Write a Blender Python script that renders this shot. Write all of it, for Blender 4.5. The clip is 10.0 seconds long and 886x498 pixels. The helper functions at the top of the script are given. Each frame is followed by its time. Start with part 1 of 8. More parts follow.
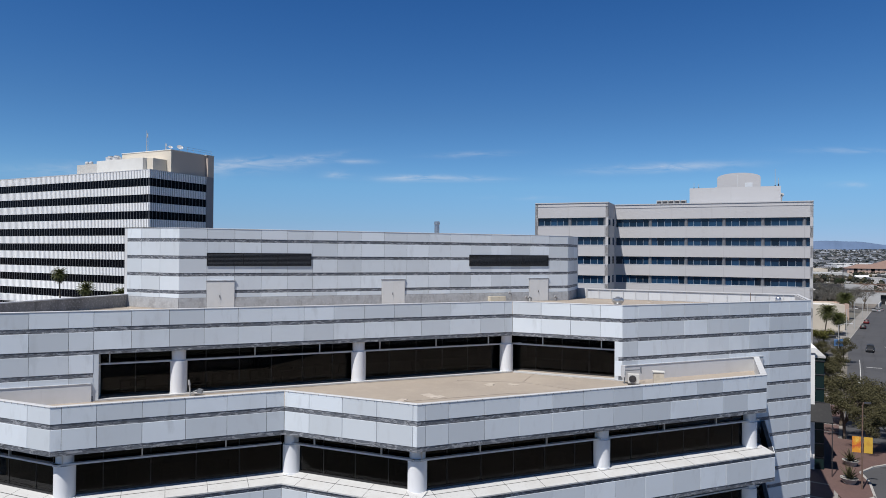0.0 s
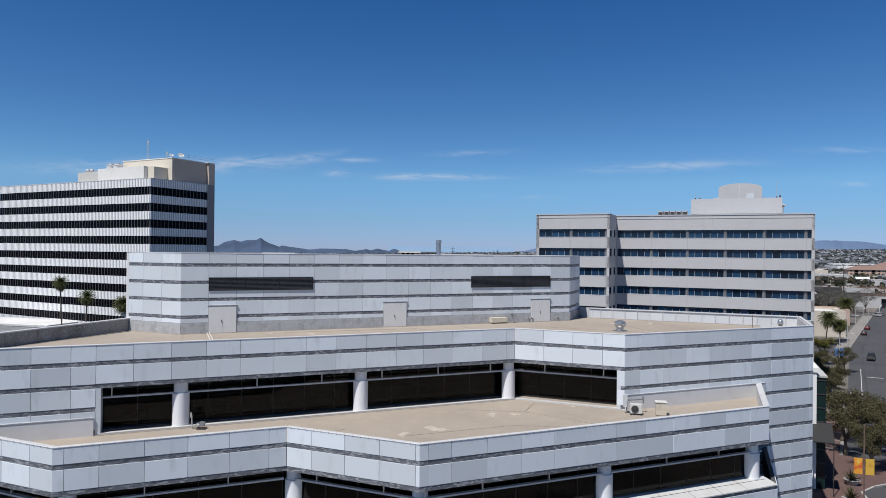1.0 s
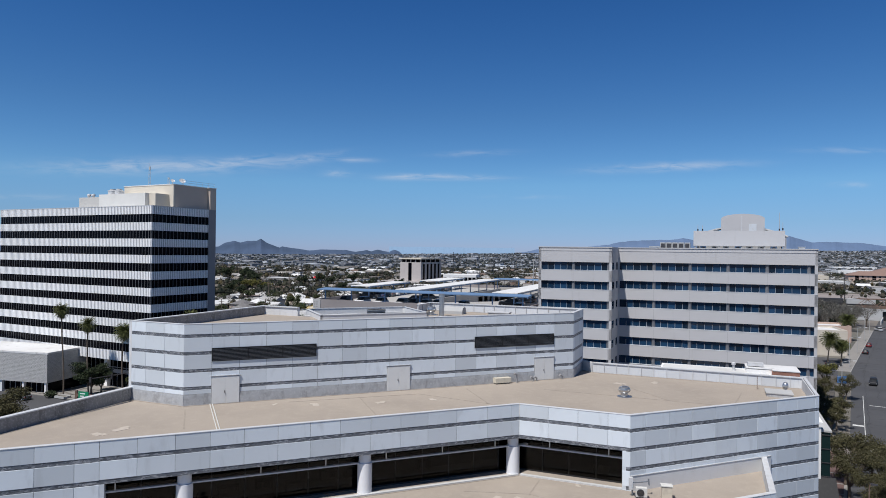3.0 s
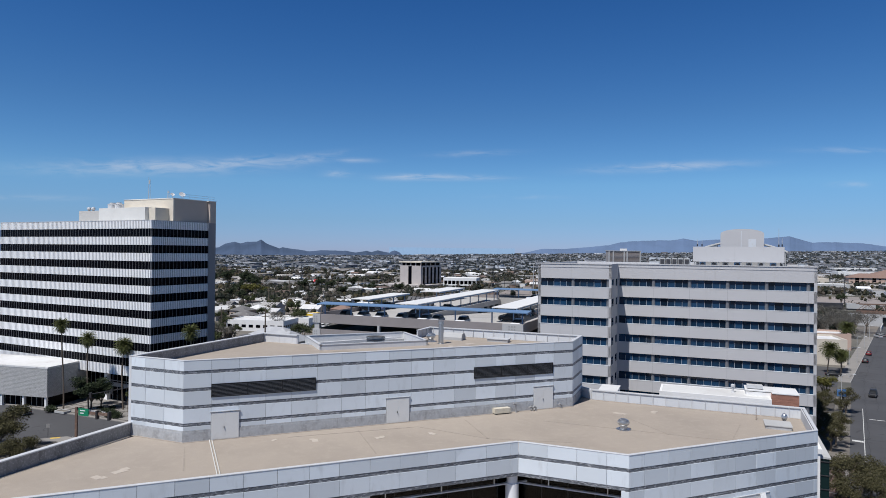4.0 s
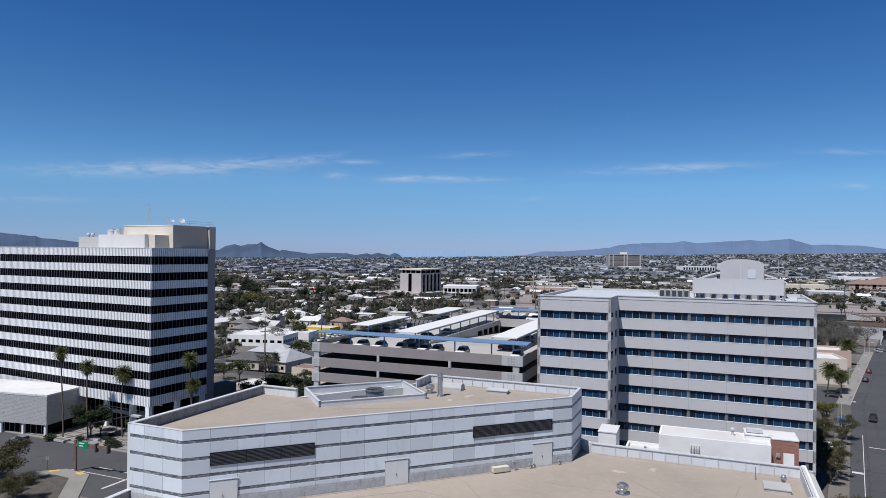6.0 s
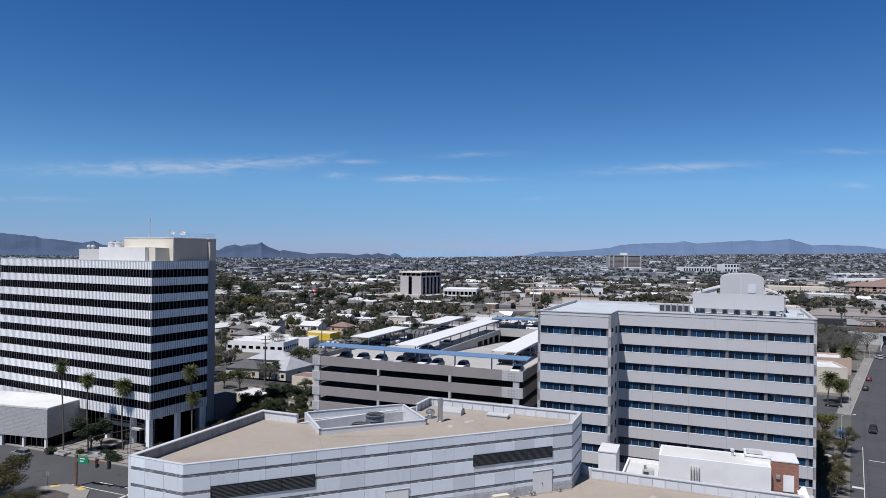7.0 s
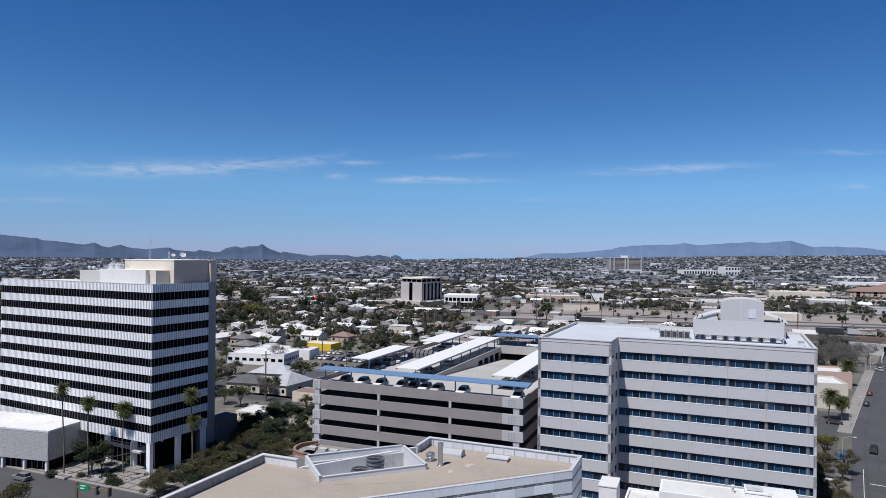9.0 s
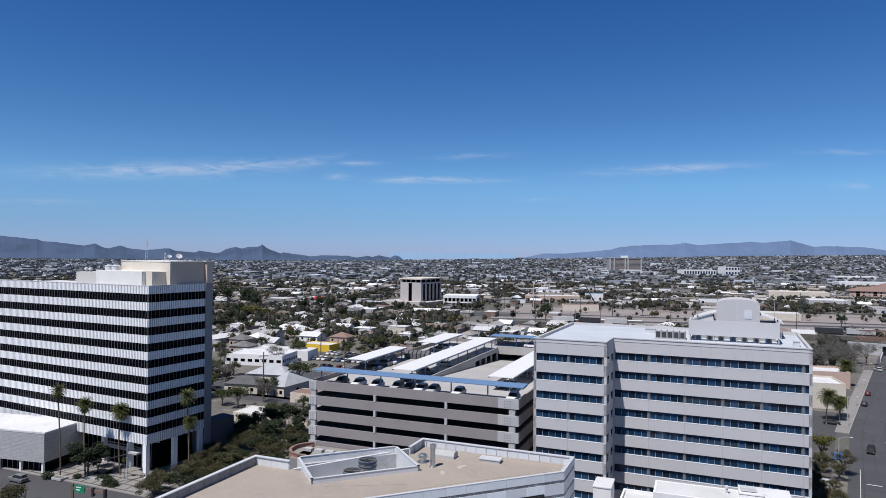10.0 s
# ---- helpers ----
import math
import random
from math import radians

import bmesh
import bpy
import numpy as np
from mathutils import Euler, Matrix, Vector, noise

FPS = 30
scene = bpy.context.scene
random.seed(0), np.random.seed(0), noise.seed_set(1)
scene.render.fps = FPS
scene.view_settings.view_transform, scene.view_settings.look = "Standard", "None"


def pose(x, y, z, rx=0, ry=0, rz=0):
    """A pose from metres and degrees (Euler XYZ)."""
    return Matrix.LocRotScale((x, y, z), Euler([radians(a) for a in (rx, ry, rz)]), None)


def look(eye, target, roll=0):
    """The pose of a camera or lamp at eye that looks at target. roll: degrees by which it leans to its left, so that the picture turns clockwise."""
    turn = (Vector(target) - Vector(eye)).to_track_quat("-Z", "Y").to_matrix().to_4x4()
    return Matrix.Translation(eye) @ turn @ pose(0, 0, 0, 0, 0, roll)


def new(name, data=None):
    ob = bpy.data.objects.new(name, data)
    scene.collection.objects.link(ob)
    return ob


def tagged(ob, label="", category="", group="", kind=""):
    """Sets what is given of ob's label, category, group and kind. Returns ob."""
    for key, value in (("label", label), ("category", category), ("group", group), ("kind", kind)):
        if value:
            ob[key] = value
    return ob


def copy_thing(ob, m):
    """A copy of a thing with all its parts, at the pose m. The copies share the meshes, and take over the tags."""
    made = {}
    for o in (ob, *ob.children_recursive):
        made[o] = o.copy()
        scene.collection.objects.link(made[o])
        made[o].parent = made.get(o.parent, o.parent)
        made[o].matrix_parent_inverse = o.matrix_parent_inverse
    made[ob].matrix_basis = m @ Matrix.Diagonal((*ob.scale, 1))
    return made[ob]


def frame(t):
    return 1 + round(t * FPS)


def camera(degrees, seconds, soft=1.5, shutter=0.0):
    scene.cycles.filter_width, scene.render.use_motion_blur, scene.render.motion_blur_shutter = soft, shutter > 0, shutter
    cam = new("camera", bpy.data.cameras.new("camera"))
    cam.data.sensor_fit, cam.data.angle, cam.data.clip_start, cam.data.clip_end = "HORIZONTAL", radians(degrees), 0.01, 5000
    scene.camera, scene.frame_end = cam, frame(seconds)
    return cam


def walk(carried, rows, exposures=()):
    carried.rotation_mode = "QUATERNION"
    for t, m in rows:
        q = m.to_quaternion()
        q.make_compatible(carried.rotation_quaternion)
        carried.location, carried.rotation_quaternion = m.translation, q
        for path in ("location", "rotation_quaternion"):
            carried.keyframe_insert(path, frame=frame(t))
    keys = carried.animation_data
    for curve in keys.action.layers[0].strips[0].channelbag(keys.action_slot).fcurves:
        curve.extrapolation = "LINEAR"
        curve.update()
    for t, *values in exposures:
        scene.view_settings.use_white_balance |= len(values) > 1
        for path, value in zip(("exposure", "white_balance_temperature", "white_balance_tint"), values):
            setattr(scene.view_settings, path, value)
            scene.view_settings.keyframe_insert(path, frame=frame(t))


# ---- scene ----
cam = camera(67.7, 10.0, soft=0.9)
PATH = [
    (0, (0.188, 0.164, 23.473), (0.193, 2.164, 23.484), 0.5),
    (0.5, (0.101, 0.204, 24.367), (0.105, 2.204, 24.374), 0.6),
    (1, (0.013, 0.221, 25.816), (0.017, 2.221, 25.823), 0.6),
    (1.5, (-0.14, 0.346, 27.375), (-0.136, 2.346, 27.381), 0.6),
    (2, (-0.311, 0.455, 28.844), (-0.306, 2.455, 28.85), 0.7),
    (2.5, (-0.411, 0.488, 30.415), (-0.407, 2.488, 30.422), 0.7),
    (4, (-0.339, 0.357, 35.178), (-0.336, 2.357, 35.186), 0.6),
    (4.5, (-0.29, 0.35, 36.673), (-0.287, 2.35, 36.683), 0.6),
    (5, (-0.263, 0.35, 38.135), (-0.26, 2.35, 38.147), 0.5),
    (5.5, (-0.267, 0.368, 39.603), (-0.264, 2.368, 39.616), 0.6),
    (7, (-0.317, 0.247, 44.116), (-0.315, 2.247, 44.128), 0.6),
    (7.5, (-0.291, 0.28, 45.547), (-0.289, 2.28, 45.561), 0.6),
    (8, (-0.254, 0.217, 46.987), (-0.254, 2.217, 47.0), 0.6),
    (8.5, (-0.283, 0.219, 48.34), (-0.283, 2.219, 48.355), 0.6),
    (9, (-0.311, 0.141, 49.125), (-0.311, 2.141, 49.14), 0.6),
    (9.5, (-0.093, 0.128, 49.258), (-0.094, 2.128, 49.274), 0.6),
    (10, (0.664, 0.157, 49.252), (0.663, 2.157, 49.268), 0.5),
]
walk(cam, [(t, look(eye, target, roll)) for t, eye, target, roll in PATH],
     [(0, 0.03, 6600, 10), (1, 0.0, 6550, 10), (2, -0.03, 6500, 10), (4.5, -0.06, 6380, 10.5), (7, -0.02, 6320, 12), (10, 0.01, 6320, 13)])

# ---------------------------------------------------------------- light
SUN_AZ, SUN_EL = radians(229.8), radians(61.0)      # where the sun stands: azimuth from +x towards +y
sun_dir = Vector((math.cos(SUN_AZ) * math.cos(SUN_EL), math.sin(SUN_AZ) * math.cos(SUN_EL), math.sin(SUN_EL)))
sun_data = bpy.data.lights.new("sun", "SUN")
sun_data.energy, sun_data.angle, sun_data.color = 5.0, radians(0.53), (0.988, 0.965, 0.938)
sun = new("sun", sun_data)
sun.matrix_world = look(sun_dir * 200 + Vector((0, 60, 0)), (0, 60, 0))

world = bpy.data.worlds.new("sky")
scene.world = world
world.use_nodes = True
wn = world.node_tree
wn.nodes.clear()


def wnode(kind, **kw):
    n = wn.nodes.new(kind)
    for k, v in kw.items():
        if k in n.inputs:
            n.inputs[k].default_value = v
    return n


sky = wnode("ShaderNodeTexSky")
sky.sky_type, sky.sun_disc = "NISHITA", False
sky.sun_elevation, sky.sun_rotation = SUN_EL, math.pi / 2 - SUN_AZ
sky.altitude, sky.air_density, sky.dust_density, sky.ozone_density = 700, 1.0, 0.0, 4.0
coord = wnode("ShaderNodeTexCoord")
sep = wnode("ShaderNodeSeparateXYZ")
wn.links.new(coord.outputs["Generated"], sep.inputs["Vector"])
# thin cirrus streaks low over the horizon: (direction, height, half length, half thickness, slope, strength)
def calc(op, a, b=None, c=None):
    n = wn.nodes.new("ShaderNodeMath")
    n.operation = op
    for k, v in enumerate((a, b, c)):
        if v is None:
            continue
        if isinstance(v, (int, float)):
            n.inputs[k].default_value = v
        else:
            wn.links.new(v, n.inputs[k])
    return n.outputs[0]


ahead = calc("MAXIMUM", sep.outputs["Y"], 0.05)
az, el_ = calc("DIVIDE", sep.outputs["X"], ahead), calc("DIVIDE", sep.outputs["Z"], ahead)
cvec = wn.nodes.new("ShaderNodeCombineXYZ")
wn.links.new(calc("MULTIPLY", az, 16.0), cvec.inputs[0])
wn.links.new(calc("MULTIPLY", el_, 90.0), cvec.inputs[1])
cirrus = wnode("ShaderNodeTexNoise", Scale=1.0, Detail=7.0, Roughness=0.62, Distortion=0.8)
wn.links.new(cvec.outputs[0], cirrus.inputs["Vector"])
wisp = wnode("ShaderNodeMapRange", **{"From Min": 0.34, "From Max": 0.60})
wn.links.new(cirrus.outputs["Fac"], wisp.inputs["Value"])
total = None
for a0, e0, wa, we, slope, power in ((-0.44, 0.1235, 0.15, 0.0105, 0.02, 0.46), (-0.30, 0.135, 0.05, 0.006, 0.10, 0.42), (-0.21, 0.1375, 0.05, 0.006, 0.16, 0.40), (-0.135, 0.137, 0.03, 0.0035, 0.0, 0.32),
                                     (-0.16, 0.116, 0.02, 0.005, 0.0, 0.30), (-0.045, 0.1125, 0.05, 0.0045, 0.02, 0.46), (0.035, 0.112, 0.06, 0.004, 0.0, 0.32), (0.34, 0.132, 0.10, 0.006, 0.05, 0.46),
                                     (0.61, 0.160, 0.07, 0.004, 0.0, 0.20), (0.62, 0.108, 0.025, 0.004, 0.0, 0.30), (0.045, 0.149, 0.05, 0.004, 0.05, 0.22), (0.12, 0.084, 0.05, 0.003, 0.0, 0.14), (-0.62, 0.075, 0.07, 0.004, 0.0, 0.16)):
    u = calc("DIVIDE", calc("SUBTRACT", az, a0), wa)
    w = calc("DIVIDE", calc("SUBTRACT", calc("SUBTRACT", el_, e0), calc("MULTIPLY", calc("SUBTRACT", az, a0), slope)), we)
    r2 = calc("ADD", calc("MULTIPLY", u, u), calc("MULTIPLY", w, w))
    one = calc("MULTIPLY", calc("POWER", 2.718, calc("MULTIPLY", r2, -1.0)), power)
    total = one if total is None else calc("ADD", total, one)
veil = calc("MULTIPLY", total, wisp.outputs["Result"])
mixed = wnode("ShaderNodeMix")
mixed.data_type = "RGBA"
wn.links.new(veil, mixed.inputs["Factor"])
deep = wnode("ShaderNodeHueSaturation", Saturation=1.25, Value=1.0)      # the dry desert air's deeper blue
wn.links.new(sky.outputs["Color"], deep.inputs["Color"])
air = wn.nodes.new("ShaderNodeValToRGB")
for k, (z, c) in enumerate(((0.0, (0.58, 0.78, 1.62)), (0.045, (0.68, 0.91, 1.38)), (0.10, (0.98, 1.22, 1.46)), (0.20, (0.92, 1.10, 1.30)), (0.36, (0.72, 0.97, 1.26)), (0.60, (0.34, 0.46, 0.62)), (1.0, (0.24, 0.33, 0.45)))):
    el = air.color_ramp.elements[k] if k < 2 else air.color_ramp.elements.new(z)
    el.position, el.color = z, (*[v / 2 for v in c], 1)
wn.links.new(sep.outputs["Z"], air.inputs["Fac"])
tint = wnode("ShaderNodeMix")
tint.data_type, tint.blend_type = "RGBA", "MULTIPLY"
tint.inputs["Factor"].default_value = 1.0
wn.links.new(deep.outputs["Color"], tint.inputs["A"])
wn.links.new(air.outputs["Color"], tint.inputs["B"])
wn.links.new(tint.outputs["Result"], mixed.inputs["A"])
mixed.inputs["B"].default_value = (4.6, 5.0, 5.6, 1)
back = wnode("ShaderNodeBackground", Strength=0.135)
wn.links.new(mixed.outputs["Result"], back.inputs["Color"])
wout = wnode("ShaderNodeOutputWorld")
wn.links.new(back.outputs["Background"], wout.inputs["Surface"])

# ---------------------------------------------------------------- materials


class Mat:
    """A node material: base colour with two scales of variation, bump, and a random shade for each object or island."""

    def __init__(self, name, color, rough=0.7, metal=0.0, spec=0.5):
        self.m = bpy.data.materials.new(name)
        self.m.use_nodes = True
        self.t = self.m.node_tree
        self.p = self.t.nodes["Principled BSDF"]
        self.p.inputs["Roughness"].default_value = rough
        self.p.inputs["Metallic"].default_value = metal
        self.p.inputs["Specular IOR Level"].default_value = spec
        rgb = self.t.nodes.new("ShaderNodeRGB")
        rgb.outputs[0].default_value = (*color, 1)
        self.c = rgb.outputs[0]
        self.obj = self.t.nodes.new("ShaderNodeNewGeometry").outputs["Position"]
        self.p.inputs["Base Color"].default_value = (*color, 1)
        self.done()

    def done(self):
        self.t.links.new(self.c, self.p.inputs["Base Color"])
        return self

    def node(self, kind, **kw):
        n = self.t.nodes.new(kind)
        for k, v in kw.items():
            n.inputs[k].default_value = v
        return n

    def noise(self, scale, detail=4.0, rough=0.55, stretch=None, distort=0.0):
        src = self.obj
        if stretch:
            mp = self.node("ShaderNodeMapping", Scale=stretch)
            self.t.links.new(src, mp.inputs["Vector"])
            src = mp.outputs["Vector"]
        n = self.node("ShaderNodeTexNoise", Scale=scale, Detail=detail, Roughness=rough, Distortion=distort)
        self.t.links.new(src, n.inputs["Vector"])
        return n.outputs["Fac"]

    def span(self, value, a, b, lo=0.0, hi=1.0):
        n = self.node("ShaderNodeMapRange", **{"From Min": a, "From Max": b, "To Min": lo, "To Max": hi})
        self.t.links.new(value, n.inputs["Value"])
        return n.outputs["Result"]

    def blend(self, fac, color, mode="MIX"):
        n = self.t.nodes.new("ShaderNodeMix")
        n.data_type, n.blend_type = "RGBA", mode
        self.t.links.new(fac, n.inputs["Factor"])
        self.t.links.new(self.c, n.inputs["A"])
        n.inputs["B"].default_value = (*color, 1)
        self.c = n.outputs["Result"]
        return self.done()

    def stain(self, scale, color, a=0.5, b=0.75, hi=1.0, **kw):
        return self.blend(self.span(self.noise(scale, **kw), a, b, 0.0, hi), color)

    def shade(self, value, lo, hi):
        """Multiply the brightness by lo..hi as value goes 0..1."""
        h = self.node("ShaderNodeHueSaturation")
        self.t.links.new(self.span(value, 0, 1, lo, hi), h.inputs["Value"])
        self.t.links.new(self.c, h.inputs["Color"])
        self.c = h.outputs["Color"]
        return self.done()

    def random(self, lo, hi, island=False):
        if island:
            v = self.t.nodes.new("ShaderNodeNewGeometry").outputs["Random Per Island"]
        else:
            v = self.t.nodes.new("ShaderNodeObjectInfo").outputs["Random"]
        return self.shade(v, lo, hi)

    def palette(self, colors, island=False):
        if island:
            v = self.t.nodes.new("ShaderNodeNewGeometry").outputs["Random Per Island"]
        else:
            v = self.t.nodes.new("ShaderNodeObjectInfo").outputs["Random"]
        r = self.t.nodes.new("ShaderNodeValToRGB")
        r.color_ramp.interpolation = "CONSTANT"
        el = r.color_ramp.elements
        el[0].position, el[0].color = 0.0, (*colors[0], 1)
        el[1].position, el[1].color = 1.0 / len(colors), (*colors[1], 1)
        for i, c in enumerate(colors[2:], 2):
            el.new(i / len(colors)).color = (*c, 1)
        self.t.links.new(v, r.inputs["Fac"])
        self.c = r.outputs["Color"]
        return self.done()

    def bump(self, scale, strength=0.2, dist=0.01, **kw):
        b = self.node("ShaderNodeBump", Strength=strength, Distance=dist)
        self.t.links.new(self.noise(scale, **kw), b.inputs["Height"])
        self.t.links.new(b.outputs["Normal"], self.p.inputs["Normal"])
        return self


def M(*a, **k):
    return Mat(*a, **k)


# main office building
PANEL = M("pale grey metal panel", (0.705, 0.755, 0.795), 0.46).random(0.79, 1.06).stain(0.35, (0.55, 0.585, 0.61), 0.5, 0.8, 0.4).stain(
    1.7, (0.46, 0.485, 0.50), 0.56, 0.74, 0.42, stretch=(1, 1, 0.3), detail=8).bump(30, 0.08).m
MARBLE = M("grey veined stone band", (0.128, 0.140, 0.160), 0.55).stain(0.9, (0.36, 0.37, 0.39), 0.50, 0.58, 0.85, distort=2.6, detail=8, stretch=(1, 1, 3)).stain(
    2.2, (0.06, 0.063, 0.07), 0.52, 0.60, 0.9, distort=2.0, stretch=(1, 1, 3)).bump(9, 0.1).m
JOINT = M("dark joint backing", (0.07, 0.07, 0.075), 0.8).stain(3, (0.12, 0.12, 0.12)).m
STUCCO = M("white stucco", (0.62, 0.625, 0.63), 0.85).stain(0.5, (0.50, 0.50, 0.49), 0.5, 0.75, 0.6).stain(2.5, (0.40, 0.39, 0.37), 0.6, 0.8, 0.5,
    stretch=(1, 1, 0.15)).bump(60, 0.15).m
COPING = M("white metal coping", (0.55, 0.56, 0.57), 0.5).stain(1.5, (0.47, 0.465, 0.455), 0.46, 0.7, 0.7).stain(7, (0.36, 0.355, 0.345), 0.6, 0.75, 0.5).m
SILL = M("white sloping ledge", (0.52, 0.525, 0.52), 0.65).stain(0.8, (0.46, 0.452, 0.435), 0.45, 0.75, 0.8).stain(5, (0.36, 0.35, 0.33), 0.58, 0.75, 0.6).m
COLUMN = M("white painted column", (0.76, 0.765, 0.775), 0.55).stain(1.2, (0.62, 0.62, 0.63), 0.5, 0.8, 0.5, stretch=(1, 1, 0.3)).m
ROOF = M("tan gravel roofing", (0.350, 0.301, 0.250), 0.95).stain(0.18, (0.30, 0.258, 0.216), 0.42, 0.68, 0.85).stain(1.3, (0.39, 0.335, 0.275), 0.5, 0.75, 0.6).stain(
    14, (0.25, 0.21, 0.17), 0.55, 0.75, 0.5).bump(45, 0.5, 0.03).m
SEAM = M("roofing seam", (0.30, 0.26, 0.218), 0.95).stain(2, (0.38, 0.335, 0.285)).m
PATCH = M("pale roofing patch", (0.45, 0.395, 0.335), 0.9).stain(3, (0.36, 0.31, 0.26)).stain(1.2, (0.55, 0.50, 0.45), 0.58, 0.7, 0.7).m
FLASH = M("galvanised parapet flashing", (0.58, 0.60, 0.62), 0.6).random(0.94, 1.06).stain(5, (0.46, 0.47, 0.48), 0.55, 0.75, 0.4, stretch=(1, 1, 0.2)).m
CONCRETE = M("weathered concrete parapet", (0.27, 0.268, 0.265), 0.9).stain(0.9, (0.17, 0.165, 0.16), 0.45, 0.66, 0.9, stretch=(1, 1, 0.25)).stain(2.6, (0.12, 0.115, 0.11), 0.58, 0.72, 0.7, stretch=(1, 1, 0.12)).stain(6, (0.42, 0.41, 0.4)).bump(20, 0.2).m
GREYBASE = M("grey plinth", (0.42, 0.43, 0.44), 0.8).stain(1.5, (0.30, 0.30, 0.30), 0.45, 0.7, 0.85).stain(2.4, (0.24, 0.235, 0.23), 0.58, 0.74, 0.7, stretch=(1, 1, 0.2)).stain(5, (0.5, 0.5, 0.5)).m
DOORW = M("off-white steel door", (0.70, 0.70, 0.68), 0.5).stain(1.5, (0.58, 0.57, 0.55), 0.5, 0.8, 0.5).m
SLAT = M("black louvre slat", (0.105, 0.110, 0.120), 0.5).random(0.8, 1.2).m
LOUVRE = M("black louvre", (0.010, 0.010, 0.011), 0.6).stain(3, (0.02, 0.02, 0.02)).m
FRAME = M("dark window frame", (0.018, 0.018, 0.019), 0.5).m
ALU = M("aluminium", (0.55, 0.56, 0.57), 0.35, 0.7).stain(4, (0.4, 0.4, 0.4), 0.5, 0.8, 0.5).m
STEEL = M("bright galvanised steel", (0.52, 0.53, 0.54), 0.38, 0.9).stain(6, (0.4, 0.4, 0.4), 0.5, 0.7, 0.5).m
DULLSTEEL = M("dull galvanised steel", (0.24, 0.26, 0.28), 0.55, 0.4).stain(3, (0.15, 0.16, 0.17), 0.5, 0.7, 0.7).m
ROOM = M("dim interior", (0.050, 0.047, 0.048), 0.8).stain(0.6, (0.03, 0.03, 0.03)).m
FURN = M("dark furniture", (0.16, 0.13, 0.11), 0.6).random(0.5, 1.6).m
PLASTIC = M("beige plastic casing", (0.62, 0.61, 0.57), 0.5).stain(3, (0.5, 0.49, 0.46)).m
DARKMETAL = M("dark metal", (0.06, 0.06, 0.065), 0.5, 0.5).stain(5, (0.12, 0.1, 0.09)).m
RUST = M("weathered brown steel", (0.16, 0.10, 0.075), 0.8).stain(2, (0.24, 0.17, 0.13)).m


def glass_mat(name, tint, see=1.0, rough=0.02, ior=1.5, spec=0.5, vary=None):
    g = M(name, tint, rough, 0.0, spec)
    if vary:
        g.random(*vary)
    g.p.inputs["Transmission Weight"].default_value = see
    g.p.inputs["IOR"].default_value = ior
    b = g.node("ShaderNodeBump", Strength=0.02, Distance=0.05)
    g.t.links.new(g.noise(0.7, 2), b.inputs["Height"])
    g.t.links.new(b.outputs["Normal"], g.p.inputs["Normal"])
    return g.m


GLASS = glass_mat("bronze tinted glass", (0.095, 0.088, 0.092), 1.0, 0.02, 1.28)
BLUEGLASS = glass_mat("blue solar glass", (0.008, 0.029, 0.062), 0.0, 0.06, 1.5, 0.36, (0.35, 1.75))
BLACKGLASS = glass_mat("black glass", (0.0026, 0.0028, 0.005), 0.0, 0.10, 1.5, 0.03)
CARGLASS = glass_mat("car glass", (0.01, 0.012, 0.014), 0.0, 0.5)

# tower, slab block, garage
RIB = M("white precast rib", (0.90, 0.90, 0.89), 0.75).stain(0.4, (0.76, 0.76, 0.75), 0.5, 0.8, 0.6).m
SPANDREL = M("dark spandrel panel", (0.105, 0.108, 0.116), 0.7).random(0.9, 1.1, True).m
CREAM = M("cream stucco", (0.66, 0.60, 0.50), 0.9).stain(0.2, (0.58, 0.53, 0.45), 0.4, 0.7, 0.7).bump(20, 0.1).m
CREAMW = M("white stucco penthouse", (0.76, 0.75, 0.71), 0.9).stain(0.3, (0.66, 0.65, 0.61), 0.4, 0.7, 0.6).bump(20, 0.1).m
TAN = M("tan stucco core", (0.58, 0.485, 0.405), 0.9).stain(0.15, (0.51, 0.43, 0.36), 0.4, 0.7, 0.7).bump(20, 0.1).m
COREGREY = M("dull grey stucco", (0.30, 0.285, 0.285), 0.9).stain(0.15, (0.26, 0.25, 0.25), 0.4, 0.7, 0.7).bump(20, 0.1).m
DARKWALL = M("dark grey stucco", (0.115, 0.115, 0.122), 0.9).stain(0.3, (0.09, 0.09, 0.095)).m
BLOCK = M("pale patterned block", (0.60, 0.585, 0.55), 0.9).random(0.86, 1.08).bump(12, 0.3).m
GREY = M("warm grey concrete cladding", (0.495, 0.487, 0.488), 0.82).stain(0.12, (0.462, 0.455, 0.455), 0.4, 0.7, 0.7).stain(1.2, (0.40, 0.39, 0.38), 0.6, 0.8, 0.5,
    stretch=(1, 1, 0.12)).bump(25, 0.1).m
GREYCOL = M("grey round pilaster", (0.30, 0.297, 0.295), 0.8).stain(1, (0.3, 0.3, 0.3)).m
PILASTER = M("blue grey round pilaster", (0.135, 0.142, 0.158), 0.8).stain(1, (0.17, 0.175, 0.185)).m
GREYTRIM = M("light window sill", (0.60, 0.625, 0.65), 0.6).stain(2, (0.55, 0.55, 0.54)).m
MULL = M("pale mullion", (0.42, 0.46, 0.50), 0.4, 0.4).m
MULLDARK = M("grey bronze mullion", (0.19, 0.195, 0.205), 0.5).m
WHITEROOF = M("white roof membrane", (0.66, 0.66, 0.655), 0.85).stain(0.15, (0.54, 0.535, 0.52), 0.42, 0.7, 0.8).stain(0.5, (0.36, 0.35, 0.335), 0.60, 0.72, 0.7).m
